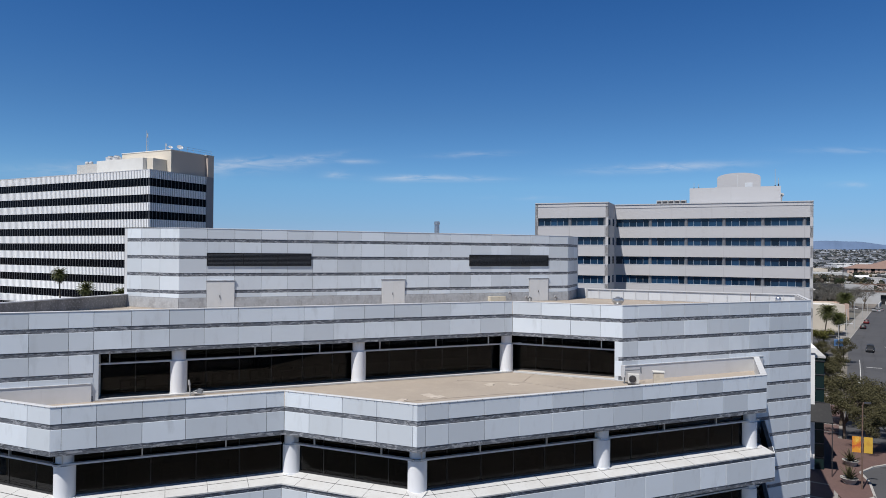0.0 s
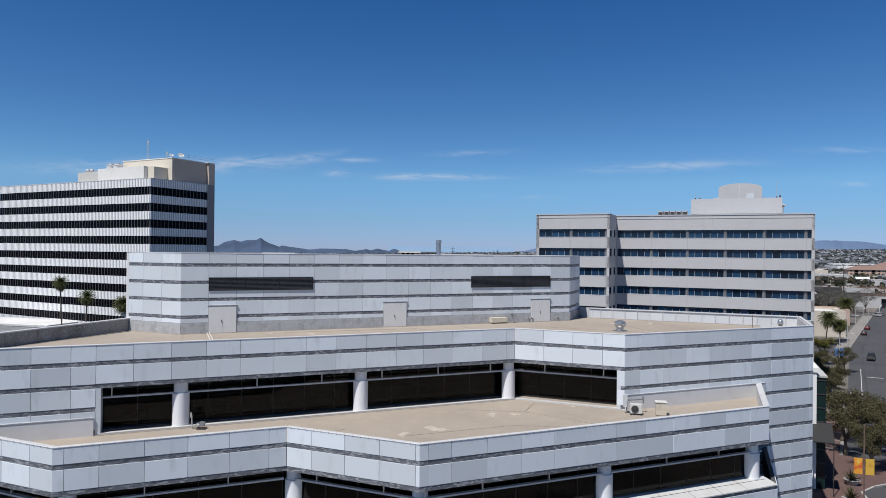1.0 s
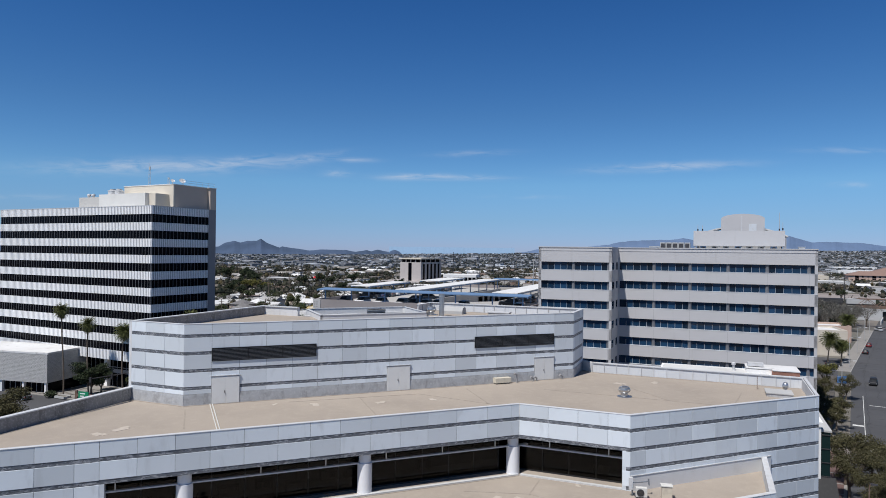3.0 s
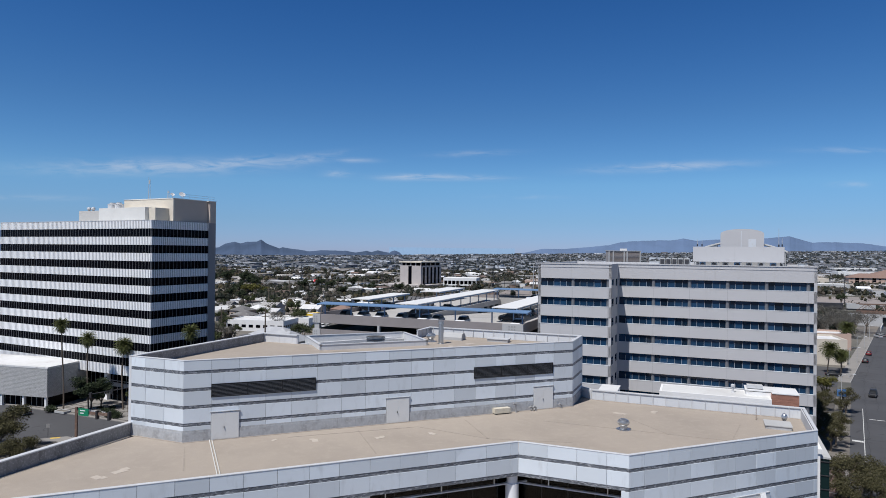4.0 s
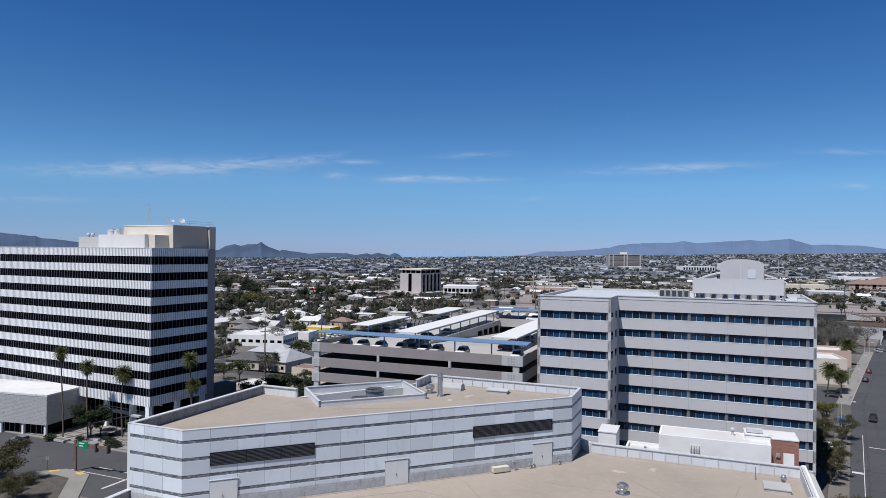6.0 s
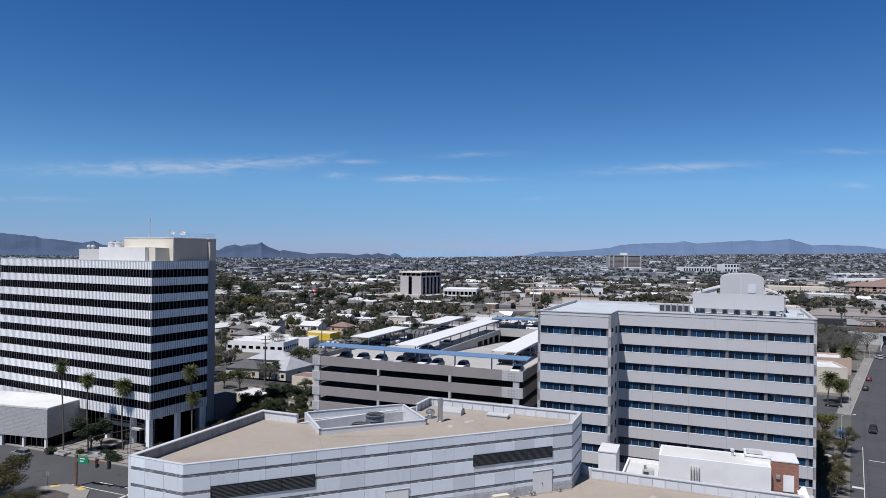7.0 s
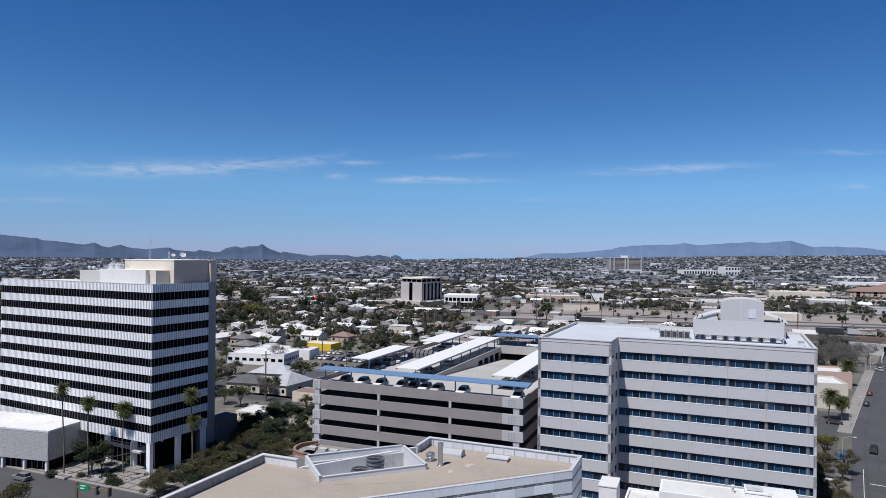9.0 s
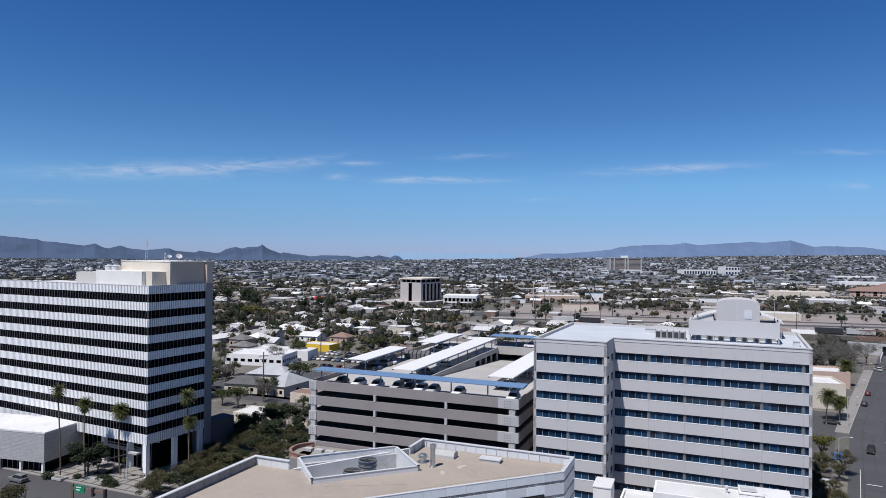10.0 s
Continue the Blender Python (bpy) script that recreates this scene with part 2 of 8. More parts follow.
SLABROOF = M("blue grey roof membrane", (0.50, 0.535, 0.57), 0.8).stain(0.15, (0.44, 0.47, 0.50), 0.42, 0.7, 0.8).stain(0.8, (0.36, 0.38, 0.40), 0.62, 0.75, 0.6).m
DULLROOF = M("dull white roofing", (0.60, 0.60, 0.585), 0.9).stain(0.12, (0.50, 0.49, 0.475), 0.42, 0.7, 0.8).stain(1.4, (0.38, 0.37, 0.35), 0.58, 0.8, 0.6).m
GARAGE = M("brown grey precast spandrel", (0.265, 0.240, 0.234), 0.85).stain(0.25, (0.228, 0.206, 0.200), 0.4, 0.7, 0.8).bump(18, 0.15).m
GARAGEL = M("pale grey concrete", (0.44, 0.44, 0.435), 0.85).stain(0.3, (0.38, 0.38, 0.37), 0.4, 0.7, 0.8).m
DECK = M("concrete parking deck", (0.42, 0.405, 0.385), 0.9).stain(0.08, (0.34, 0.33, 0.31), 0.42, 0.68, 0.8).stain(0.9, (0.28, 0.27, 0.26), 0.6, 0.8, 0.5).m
# darker copy of the deck concrete, with interior shade in its colour
DECKSHADE = M("inner deck darkened for shade", (0.17, 0.165, 0.16), 0.9).stain(0.2, (0.10, 0.10, 0.098), 0.42, 0.68, 0.8).m
CANOPY = M("white canopy sheet", (0.70, 0.70, 0.685), 0.6).stain(0.3, (0.6, 0.59, 0.57), 0.5, 0.8, 0.6).m
BLUESTEEL = M("blue painted steel", (0.13, 0.22, 0.36), 0.5).stain(0.8, (0.18, 0.28, 0.42), 0.5, 0.8, 0.6).m
BRICKRED = M("red brown brick", (0.32, 0.155, 0.11), 0.9).random(0.8, 1.15).stain(2, (0.25, 0.13, 0.1)).m
WHITEPAINT = M("white wall paint", (0.76, 0.755, 0.74), 0.85).stain(0.4, (0.66, 0.65, 0.63), 0.45, 0.75, 0.7).bump(25, 0.1).m

# ground and town
ASPHALT = M("worn asphalt", (0.058, 0.058, 0.062), 0.9).stain(0.07, (0.074, 0.074, 0.078), 0.4, 0.7, 0.9).stain(0.6, (0.062, 0.062, 0.064), 0.5, 0.75, 0.7).stain(
    0.25, (0.040, 0.040, 0.042), 0.63, 0.67, 0.8, distort=1.5).bump(40, 0.2).m
TAR = M("black crack filler", (0.034, 0.034, 0.036), 0.8).stain(2, (0.05, 0.05, 0.05)).m
PAVE = M("concrete pavement", (0.25, 0.235, 0.217), 0.9).stain(0.3, (0.205, 0.193, 0.178), 0.42, 0.7, 0.8).stain(2, (0.165, 0.155, 0.145), 0.6, 0.8, 0.5).m
YARD = M("pale dusty yard ground", (0.275, 0.240, 0.222), 0.95).stain(0.02, (0.20, 0.178, 0.166), 0.45, 0.62, 0.85).stain(0.09, (0.29, 0.262, 0.242), 0.52, 0.7, 0.7).stain(0.5, (0.13, 0.12, 0.11), 0.6, 0.75, 0.6).m
# dark brown for bands and beds; on the avenue bed it carries shade
DARKGROUND = M("dark brown ground", (0.085, 0.075, 0.064), 0.95).stain(0.8, (0.05, 0.045, 0.04), 0.42, 0.65, 0.8).stain(6, (0.13, 0.115, 0.10)).m
KERB = M("concrete kerb", (0.36, 0.345, 0.325), 0.9).stain(1, (0.26, 0.25, 0.235)).m
BRICKPAVE = M("red brick paving", (0.115, 0.068, 0.060), 0.9).stain(0.4, (0.092, 0.056, 0.050), 0.4, 0.7, 0.8).stain(5, (0.14, 0.088, 0.076), 0.5, 0.7, 0.7).m
PAINTW = M("white road paint", (0.62, 0.62, 0.60), 0.8).stain(2, (0.3, 0.3, 0.29), 0.45, 0.7, 0.8).m
PAINTY = M("yellow road paint", (0.62, 0.42, 0.08), 0.8).stain(2, (0.35, 0.27, 0.12), 0.45, 0.7, 0.8).m
BARE = M("desert ground", (0.170, 0.150, 0.130), 0.95).stain(0.012, (0.10, 0.098, 0.082), 0.42, 0.6, 0.9).stain(0.05, (0.085, 0.083, 0.078), 0.5, 0.62, 0.8).stain(
    0.004, (0.075, 0.08, 0.06), 0.45, 0.62, 0.75).stain(0.3, (0.25, 0.22, 0.185), 0.55, 0.75, 0.6).m
HOUSEWALL = M("painted house wall", (0.5, 0.45, 0.4), 0.9).palette([(0.50, 0.47, 0.43), (0.34, 0.30, 0.26), (0.62, 0.61, 0.60), (0.24, 0.19, 0.165), (0.40, 0.37, 0.34),
    (0.26, 0.255, 0.25), (0.38, 0.31, 0.255), (0.52, 0.50, 0.47)]).stain(0.5, (0.45, 0.41, 0.36), 0.5, 0.8, 0.4).m
HOUSEROOF = M("house roofing", (0.5, 0.5, 0.5), 0.9).palette([(0.72, 0.72, 0.71), (0.20, 0.197, 0.195), (0.40, 0.39, 0.38), (0.28, 0.25, 0.23), (0.64, 0.64, 0.63), (0.14, 0.135, 0.135),
    (0.34, 0.33, 0.32), (0.20, 0.145, 0.125), (0.50, 0.50, 0.50)]).stain(0.5, (0.40, 0.39, 0.37), 0.5, 0.8, 0.5).stain(3, (0.3, 0.3, 0.29), 0.6, 0.8, 0.3).m
TOWNMIX = M("distant town buildings", (0.5, 0.5, 0.5), 0.9).palette([(0.72, 0.73, 0.74), (0.62, 0.63, 0.65), (0.68, 0.68, 0.67), (0.16, 0.155, 0.15), (0.34, 0.32, 0.30), (0.20, 0.175, 0.15), (0.50, 0.50, 0.50), (0.12, 0.12, 0.125),
    (0.27, 0.24, 0.205), (0.18, 0.125, 0.10), (0.38, 0.365, 0.34), (0.14, 0.135, 0.13), (0.24, 0.22, 0.20), (0.10, 0.10, 0.10)], True).stain(0.2, (0.4, 0.38, 0.36), 0.5, 0.8, 0.5).m
# bluer copy of the town palette, with the haze of distance in its colours
TOWNHAZE = M("far houses with a haze tint", (0.5, 0.5, 0.5), 0.9).palette([(0.62, 0.66, 0.71), (0.54, 0.58, 0.64), (0.20, 0.22, 0.25), (0.32, 0.33, 0.36), (0.16, 0.17, 0.19), (0.44, 0.46, 0.50), (0.13, 0.145, 0.17),
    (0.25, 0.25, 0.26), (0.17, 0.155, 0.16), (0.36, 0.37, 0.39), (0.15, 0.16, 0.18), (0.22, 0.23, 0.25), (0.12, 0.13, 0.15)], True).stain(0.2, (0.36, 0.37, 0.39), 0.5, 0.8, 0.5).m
# the three horizon materials hold the haze in their base colours
MOUNTAIN2 = M("haze-blue mountain range", (0.118, 0.172, 0.275), 1.0, 0.0, 0.0).stain(0.006, (0.105, 0.152, 0.240), 0.44, 0.60, 0.8, detail=10).m
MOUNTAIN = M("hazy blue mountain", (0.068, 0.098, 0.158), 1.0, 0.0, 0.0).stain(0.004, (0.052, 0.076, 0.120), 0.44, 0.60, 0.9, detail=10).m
FARHILL = M("far hills paled by haze", (0.20, 0.30, 0.42), 1.0, 0.0, 0.0).stain(0.002, (0.19, 0.285, 0.40), 0.42, 0.62, 0.8).m
LEAF = M("dusty green leaves", (0.060, 0.072, 0.032), 0.8, 0.0, 0.2).random(0.55, 1.5, True).m
LEAFOLIVE = M("olive leaves", (0.070, 0.065, 0.032), 0.8, 0.0, 0.2).random(0.55, 1.5, True).m
LEAFYELLOW = M("yellow green leaves", (0.115, 0.110, 0.030), 0.8, 0.0, 0.2).random(0.6, 1.4, True).m
LEAFDARK = M("dark green leaves", (0.036, 0.048, 0.024), 0.8, 0.0, 0.2).random(0.5, 1.5, True).m
LEAFGREY = M("grey bare twigs", (0.115, 0.110, 0.098), 0.9, 0.0, 0.2).random(0.6, 1.4, True).m
LEAFTOWN = M("town tree leaves", (0.07, 0.08, 0.04), 0.85, 0.0, 0.1).palette([(0.030, 0.036, 0.025), (0.048, 0.048, 0.033), (0.019, 0.024, 0.018), (0.062, 0.056, 0.042), (0.036, 0.039, 0.030),
    (0.092, 0.080, 0.066), (0.024, 0.029, 0.021), (0.078, 0.064, 0.033), (0.056, 0.052, 0.046)], True).m
# grey-blue palette: distance haze is put into the leaf colour
LEAFHAZE = M("desert trees with a haze tint", (0.05, 0.06, 0.05), 0.85, 0.0, 0.1).palette([(0.032, 0.041, 0.045), (0.046, 0.053, 0.056), (0.025, 0.033, 0.038), (0.062, 0.066, 0.068)], True).m
FROND = M("palm frond", (0.060, 0.068, 0.020), 0.7, 0.0, 0.25).random(0.45, 1.7, True).m
DEADFROND = M("dry palm skirt", (0.15, 0.125, 0.068), 0.9).random(0.6, 1.3, True).m
BARK = M("grey brown bark", (0.16, 0.125, 0.095), 0.95).stain(3, (0.10, 0.08, 0.06), 0.45, 0.65, 0.9, stretch=(1, 1, 0.2)).bump(12, 0.5, 0.03).m
SIGNGREEN = M("green sign sheet", (0.01, 0.22, 0.11), 0.5).m
SIGNWHITE = M("white sign lettering", (0.8, 0.8, 0.8), 0.5).m
YELLOW = M("yellow painted wall", (0.72, 0.48, 0.03), 0.7).stain(0.6, (0.6, 0.4, 0.05)).m
BANNER = M("orange banner cloth", (0.70, 0.30, 0.03), 0.8).stain(1.6, (0.55, 0.10, 0.03), 0.5, 0.6, 0.9).stain(2.3, (0.75, 0.55, 0.10), 0.55, 0.65, 0.9).m
BANNERGOLD = M("golden banner cloth", (0.62, 0.38, 0.05), 0.8).stain(1.6, (0.50, 0.24, 0.04), 0.52, 0.66, 0.7).m
BANNERBLUE = M("blue banner cloth", (0.05, 0.14, 0.32), 0.8).stain(1.6, (0.3, 0.35, 0.4), 0.55, 0.65, 0.9).m
TEALGLASS = glass_mat("dark teal glass", (0.008, 0.022, 0.022), 0.0, 0.08, 1.5, 0.25)
CARPAINT = {c: M(c + " car paint", v, 0.5, 0.0).stain(1, v, 0.5, 0.8, 0.3).m for c, v in dict(
    white=(0.75, 0.75, 0.75), silver=(0.45, 0.46, 0.47), black=(0.02, 0.02, 0.022), grey=(0.16, 0.165, 0.17), red=(0.15, 0.018, 0.02), blue=(0.05, 0.09, 0.18),
    tan=(0.36, 0.31, 0.25)).items()}
TYRE = M("black tyre", (0.02, 0.02, 0.02), 0.9).m
LAMPRED = M("red tail lamp", (0.35, 0.01, 0.01), 0.3).m
LAMPCLEAR = M("clear headlamp", (0.7, 0.7, 0.7), 0.15).m
TERRACOTTA = M("clay tile roof", (0.235, 0.155, 0.125), 0.9).stain(0.4, (0.19, 0.125, 0.105)).m
PINKWALL = M("pink brown stucco", (0.50, 0.36, 0.29), 0.9).stain(0.3, (0.44, 0.32, 0.26), 0.4, 0.7, 0.7).m
PALEPINK = M("pale pinkish concrete", (0.47, 0.43, 0.41), 0.9).stain(0.3, (0.42, 0.385, 0.365), 0.4, 0.7, 0.7).m
BEIGE = M("beige stucco", (0.60, 0.54, 0.45), 0.9).stain(0.3, (0.53, 0.47, 0.39), 0.4, 0.7, 0.7).m
REDCLOTH = M("red awning", (0.6, 0.02, 0.03), 0.7).stain(1, (0.45, 0.02, 0.02)).m

# ---------------------------------------------------------------- building tools
GROUND = -1.5
WM = {}


class MB:
    """Collects boxes, prisms and tubes into one mesh. at: a matrix that places all that follows."""

    def __init__(self, at=None):
        self.v, self.f, self.at = [], [], at or Matrix()

    def put(self, verts, faces):
        n = len(self.v)
        self.v += [tuple(self.at @ Vector(p)) for p in verts]
        self.f += [tuple(n + i for i in f) for f in faces]
        return self

    def box(self, x0, x1, y0, y1, z0, z1):
        p = [(x, y, z) for z in (z0, z1) for y in (y0, y1) for x in (x0, x1)]
        return self.put(p, [(0, 2, 3, 1), (4, 5, 7, 6), (0, 1, 5, 4), (2, 6, 7, 3), (0, 4, 6, 2), (1, 3, 7, 5)])

    def prism(self, poly, z0, z1):
        """Upright prism over a counter-clockwise outline."""
        n = len(poly)
        p = [(x, y, z0) for x, y in poly] + [(x, y, z1) for x, y in poly]
        return self.put(p, [tuple(range(n))[::-1], tuple(range(n, 2 * n))] + [(i, (i + 1) % n, n + (i + 1) % n, n + i) for i in range(n)])

    def extrude(self, profile, x0, x1):
        """A (y, z) outline drawn along x."""
        n = len(profile)
        p = [(x0, y, z) for y, z in profile] + [(x1, y, z) for y, z in profile]
        return self.put(p, [tuple(range(n)), tuple(range(n, 2 * n))[::-1]] + [(i, n + i, n + (i + 1) % n, (i + 1) % n) for i in range(n)])

    def tube(self, a, b, r0, r1=None, sides=10):
        r1 = r0 if r1 is None else r1
        a, b = Vector(a), Vector(b)
        q = (b - a).to_track_quat("Z", "Y").to_matrix()
        ring = [(math.cos(2 * math.pi * i / sides), math.sin(2 * math.pi * i / sides)) for i in range(sides)]
        p = [a + q @ Vector((c * r0, s * r0, 0)) for c, s in ring] + [b + q @ Vector((c * r1, s * r1, 0)) for c, s in ring]
        return self.put(p, [tuple(range(sides))[::-1], tuple(range(sides, 2 * sides))] + [(i, (i + 1) % sides, sides + (i + 1) % sides, sides + i) for i in range(sides)])

    def lathe(self, profile, sides=16, at=(0, 0)):
        """(radius, z) rings from the bottom up."""
        p, f = [], []
        for r, z in profile:
            p += [(at[0] + r * math.cos(2 * math.pi * i / sides), at[1] + r * math.sin(2 * math.pi * i / sides), z) for i in range(sides)]
        for k in range(len(profile) - 1):
            for i in range(sides):
                j = (i + 1) % sides
                f.append((k * sides + i, k * sides + j, (k + 1) * sides + j, (k + 1) * sides + i))
        f += [tuple(range(sides))[::-1], tuple(range((len(profile) - 1) * sides, len(profile) * sides))]
        return self.put(p, f)

    def mesh(self, name, mat, smooth=False):
        me = bpy.data.meshes.new(name)
        me.from_pydata(self.v, [], self.f)
        me.materials.append(mat)
        if smooth:
            me.shade_smooth()
            me.set_sharp_from_angle(angle=radians(40))
        me.update()
        return me


def adopt(ob, parent, m=None):
    m = m or Matrix()
    ob.parent = parent
    ob.matrix_parent_inverse = WM[parent].inverted()
    ob.matrix_basis = m
    WM[ob] = m
    return ob


def part(name, mb, mat, parent, label="", smooth=False, m=None):
    me = mb if isinstance(mb, bpy.types.Mesh) else mb.mesh(name, mat, smooth)
    ob = adopt(new(name, me), parent, m)
    if label:
        tagged(ob, label)
    return ob


def thing(name, label, category, at=(0, 0, 0), group="", kind="", m=None):
    ob = new(name)
    ob.empty_display_size = 0.2
    ob.matrix_basis = m or Matrix.Translation(at)
    WM[ob] = ob.matrix_basis.copy()
    return tagged(ob, label, category, group, kind)


def solo(name, mb, mat, label, category, group="", kind="", smooth=False):
    ob = new(name, mb.mesh(name, mat, smooth))
    WM[ob] = Matrix()
    return tagged(ob, label, category, group, kind)


def facing(p0, p1, z=0.0):
    """The frame of a wall seen from outside: x from p0 to p1, y inwards, z up."""
    d = Vector((p1[0] - p0[0], p1[1] - p0[1], 0)).normalized()
    return Matrix(((d.x, -d.y, 0, p0[0]), (d.y, d.x, 0, p0[1]), (0, 0, 1, z), (0, 0, 0, 1)))


def span2(p0, p1):
    return math.hypot(p1[0] - p0[0], p1[1] - p0[1])


def turned(deg):
    return Vector((math.cos(radians(deg)), math.sin(radians(deg)), 0))


def pt(v):
    return (v.x, v.y)


MESHES = {}


def shared_box(key, w, d, h, mat, edge=0.0):
    """One mesh for all alike pieces: a box w x d x h with its lower left front corner at the origin, its front edges eased."""
    k = (key, round(w, 3), round(d, 3), round(h, 3), mat.name)
    if k not in MESHES:
        mb = MB()
        if edge:
            c = edge
            p = [(c, 0, c), (w - c, 0, c), (w - c, 0, h - c), (c, 0, h - c), (0, c, 0), (w, c, 0), (w, c, h), (0, c, h), (0, d, 0), (w, d, 0), (w, d, h), (0, d, h)]
            mb.put(p, [(0, 1, 2, 3), (4, 5, 1, 0), (5, 6, 2, 1), (6, 7, 3, 2), (7, 4, 0, 3), (8, 9, 5, 4), (9, 10, 6, 5), (10, 11, 7, 6), (11, 8, 4, 7)])
        else:
            mb.box(0, w, 0, d, 0, h)
        MESHES[k] = mb.mesh(key, mat)
    return MESHES[k]

# ---------------------------------------------------------------- ground
def offset(poly, d):
    """The outline moved inwards by d (counter-clockwise outline)."""
    out, n = [], len(poly)
    for i in range(n):
        a, b, c = Vector(poly[i - 1]), Vector(poly[i]), Vector(poly[(i + 1) % n])
        u, w = (b - a).normalized(), (c - b).normalized()
        nu, nw = Vector((-u.y, u.x)), Vector((-w.y, w.x))
        k = d / max(0.25, 1 + nu.dot(nw))
        out.append(tuple(b + (nu + nw) * k))
    return out


def land(x, y):
    """Height of the plain: level in town, rising gently eastwards in the distance."""
    r = max(1.0, math.hypot(x, y))
    return GROUND + min(62.0, max(1.0, 20.0 + 100.0 * x / r)) * max(0.0, (r - 1400) / 3500) ** 1.5


ground = MB()
rings = [0, 60, 140, 260, 420, 700, 1100, 1400, 1800, 2300, 2900, 3500, 4200, 4900]
gv, gf, SEG = [(0, 0, GROUND)], [], 72
for r in rings[1:]:
    ring = [(r * math.cos(2 * math.pi * i / SEG), r * math.sin(2 * math.pi * i / SEG)) for i in range(SEG)]
    gv += [(x, y, land(x, y)) for x, y in ring]
gf += [(0, 1 + i, 1 + (i + 1) % SEG) for i in range(SEG)]
for k in range(len(rings) - 2):
    a, b = 1 + k * SEG, 1 + (k + 1) * SEG
    gf += [(a + i, b + i, b + (i + 1) % SEG, a + (i + 1) % SEG) for i in range(SEG)]
ground.put(gv, gf)
solo("ground", ground, BARE, "dusty desert town ground reaching the horizon", "ground", kind="structure")


def strip(name, mat, p0, p1, width, z0, z1, label, category, kind="structure"):
    """A flat band of ground from p0 to p1, to the right of the line by width."""
    mb = MB(facing(p0, p1))
    mb.box(0, span2(p0, p1), -width, 0, z0, z1)
    return solo(name, mb, mat, label, category, kind=kind)


E1 = turned(58.0)        # the avenue beside the slab block
E1R = Vector((E1.y, -E1.x, 0))
K0 = Vector((97.9, 158.5, 0))
E1B = turned(54.4)       # the avenue bends a little beyond the car park
E1BR = Vector((E1B.y, -E1B.x, 0))
K1 = K0 + E1 * 41
strip("road", ASPHALT, pt(K0 - E1 * 150), pt(K0 + E1 * 42), 17.5, GROUND - 0.2, GROUND + 0.02, "worn grey asphalt avenue with patched cracks", "road")
strip("road", ASPHALT, pt(K1), pt(K1 + E1B * 196), 17.5, GROUND - 0.2, GROUND + 0.024, "worn grey asphalt avenue running down to the underpass", "road")
# the bed's dark colour stands in for shade under the trees
strip("planting_bed", DARKGROUND, pt(K0 - E1R * 8.0 - E1 * 52), pt(K0 - E1R * 8.0 + E1 * 28), 4.6, GROUND - 0.2, GROUND + 0.16, "strip under the avenue trees, darkened for shade", "planting bed")
strip("pavement", PAVE, pt(K1 - E1BR * 3.6 - E1B * 3), pt(K1 - E1BR * 3.6 + E1B * 128), 3.4, GROUND - 0.2, GROUND + 0.16, "pale concrete pavement along the avenue", "pavement")
strip("pavement", PAVE, pt(K1 + E1BR * 17.5), pt(K1 + E1BR * 17.5 + E1B * 180), 6.0, GROUND - 0.2, GROUND + 0.16, "pale concrete pavement along the avenue", "pavement")
strip("kerb", KERB, pt(K1 - E1BR * 0.18 - E1B * 3), pt(K1 - E1BR * 0.18 + E1B * 128), 0.2, GROUND - 0.1, GROUND + 0.175, "pale concrete kerb along the avenue", "kerb")
E2 = turned(-22.9)       # the street in front of the tower
E2N = Vector((-E2.y, E2.x, 0))
K2 = Vector((-63.3, 138.0, 0))
strip("road", ASPHALT, pt(K2 - E2 * 200 ), pt(K2 + E2 * 60), 21.0, GROUND - 0.2, GROUND + 0.024, "grey asphalt street in front of the tower", "road")
strip("pavement", PAVE, pt(K2 - E2 * 200 + E2N * 21.6), pt(K2 + E2 * 3 + E2N * 21.6), 21.6, GROUND - 0.2, GROUND + 0.17, "pale concrete forecourt and pavement before the tower", "pavement")
strip("plaza", BRICKPAVE, pt(K0 - E1R * 11.5 - E1 * 130), pt(K0 - E1R * 11.5 - E1 * 55), 11.3, GROUND - 0.2, GROUND + 0.15, "dark red brick plaza paving beside the office", "plaza")

bands = MB(facing(pt(K0 - E1R * 11.5 - E1 * 130), pt(K0 - E1R * 11.5 - E1 * 55)))
for k in range(15):
    bands.box(2 + k * 5, 2.4 + k * 5, -11.2, -0.2, GROUND + 0.15, GROUND + 0.155)
bands.box(0, 75, -11.3, -10.9, GROUND + 0.15, GROUND + 0.157)
solo("paving_band", bands, PAVE, "pale concrete bands across the brick plaza", "paving", kind="structure")

# ---------------------------------------------------------------- main office building
TURN_A = 22.4
A, B = turned(TURN_A), turned(-TURN_A)
N = Vector((-B.y, B.x, 0))
T3 = Vector((-1.12, 38.2, 0))
T4, T2 = T3 + A * 27.35, T3 - B * 9.15
T1 = T2 - A * 12.77
T0 = T1 - B * 9.5
R2 = Vector((6.17, 55.26, 0))
R4, R1 = R2 + B * 8.93, R2 - A * 46.9
R5 = R4 + A * 20.8
R6 = R5 + N * 9.45
R7 = R6 - B * 21.6
R0 = R1 + N * 24.0
T5 = T4 + N * 10.2
PA0 = Vector((-22.7, 57.9, 0))
PA1 = PA0 + A * 39.9
PA2 = PA1 + N * 5.8
PA3 = PA2 - B * 19.7
PL = PA0 - B * 6.4
PLB = PL + N * 19.3
PLC = PLB + B * 5.0
ZT, ZR, ZP = 14.70, 19.45, 25.43       # tops of terrace parapet, roof parapet, penthouse
ZTD, ZRD, ZPD = 13.55, 18.35, 24.45    # their decks
BAND = 0.29

office = thing("office_building", "pale grey panelled office building with stepped terraces and stone bands", "office building", (0, 60, GROUND))


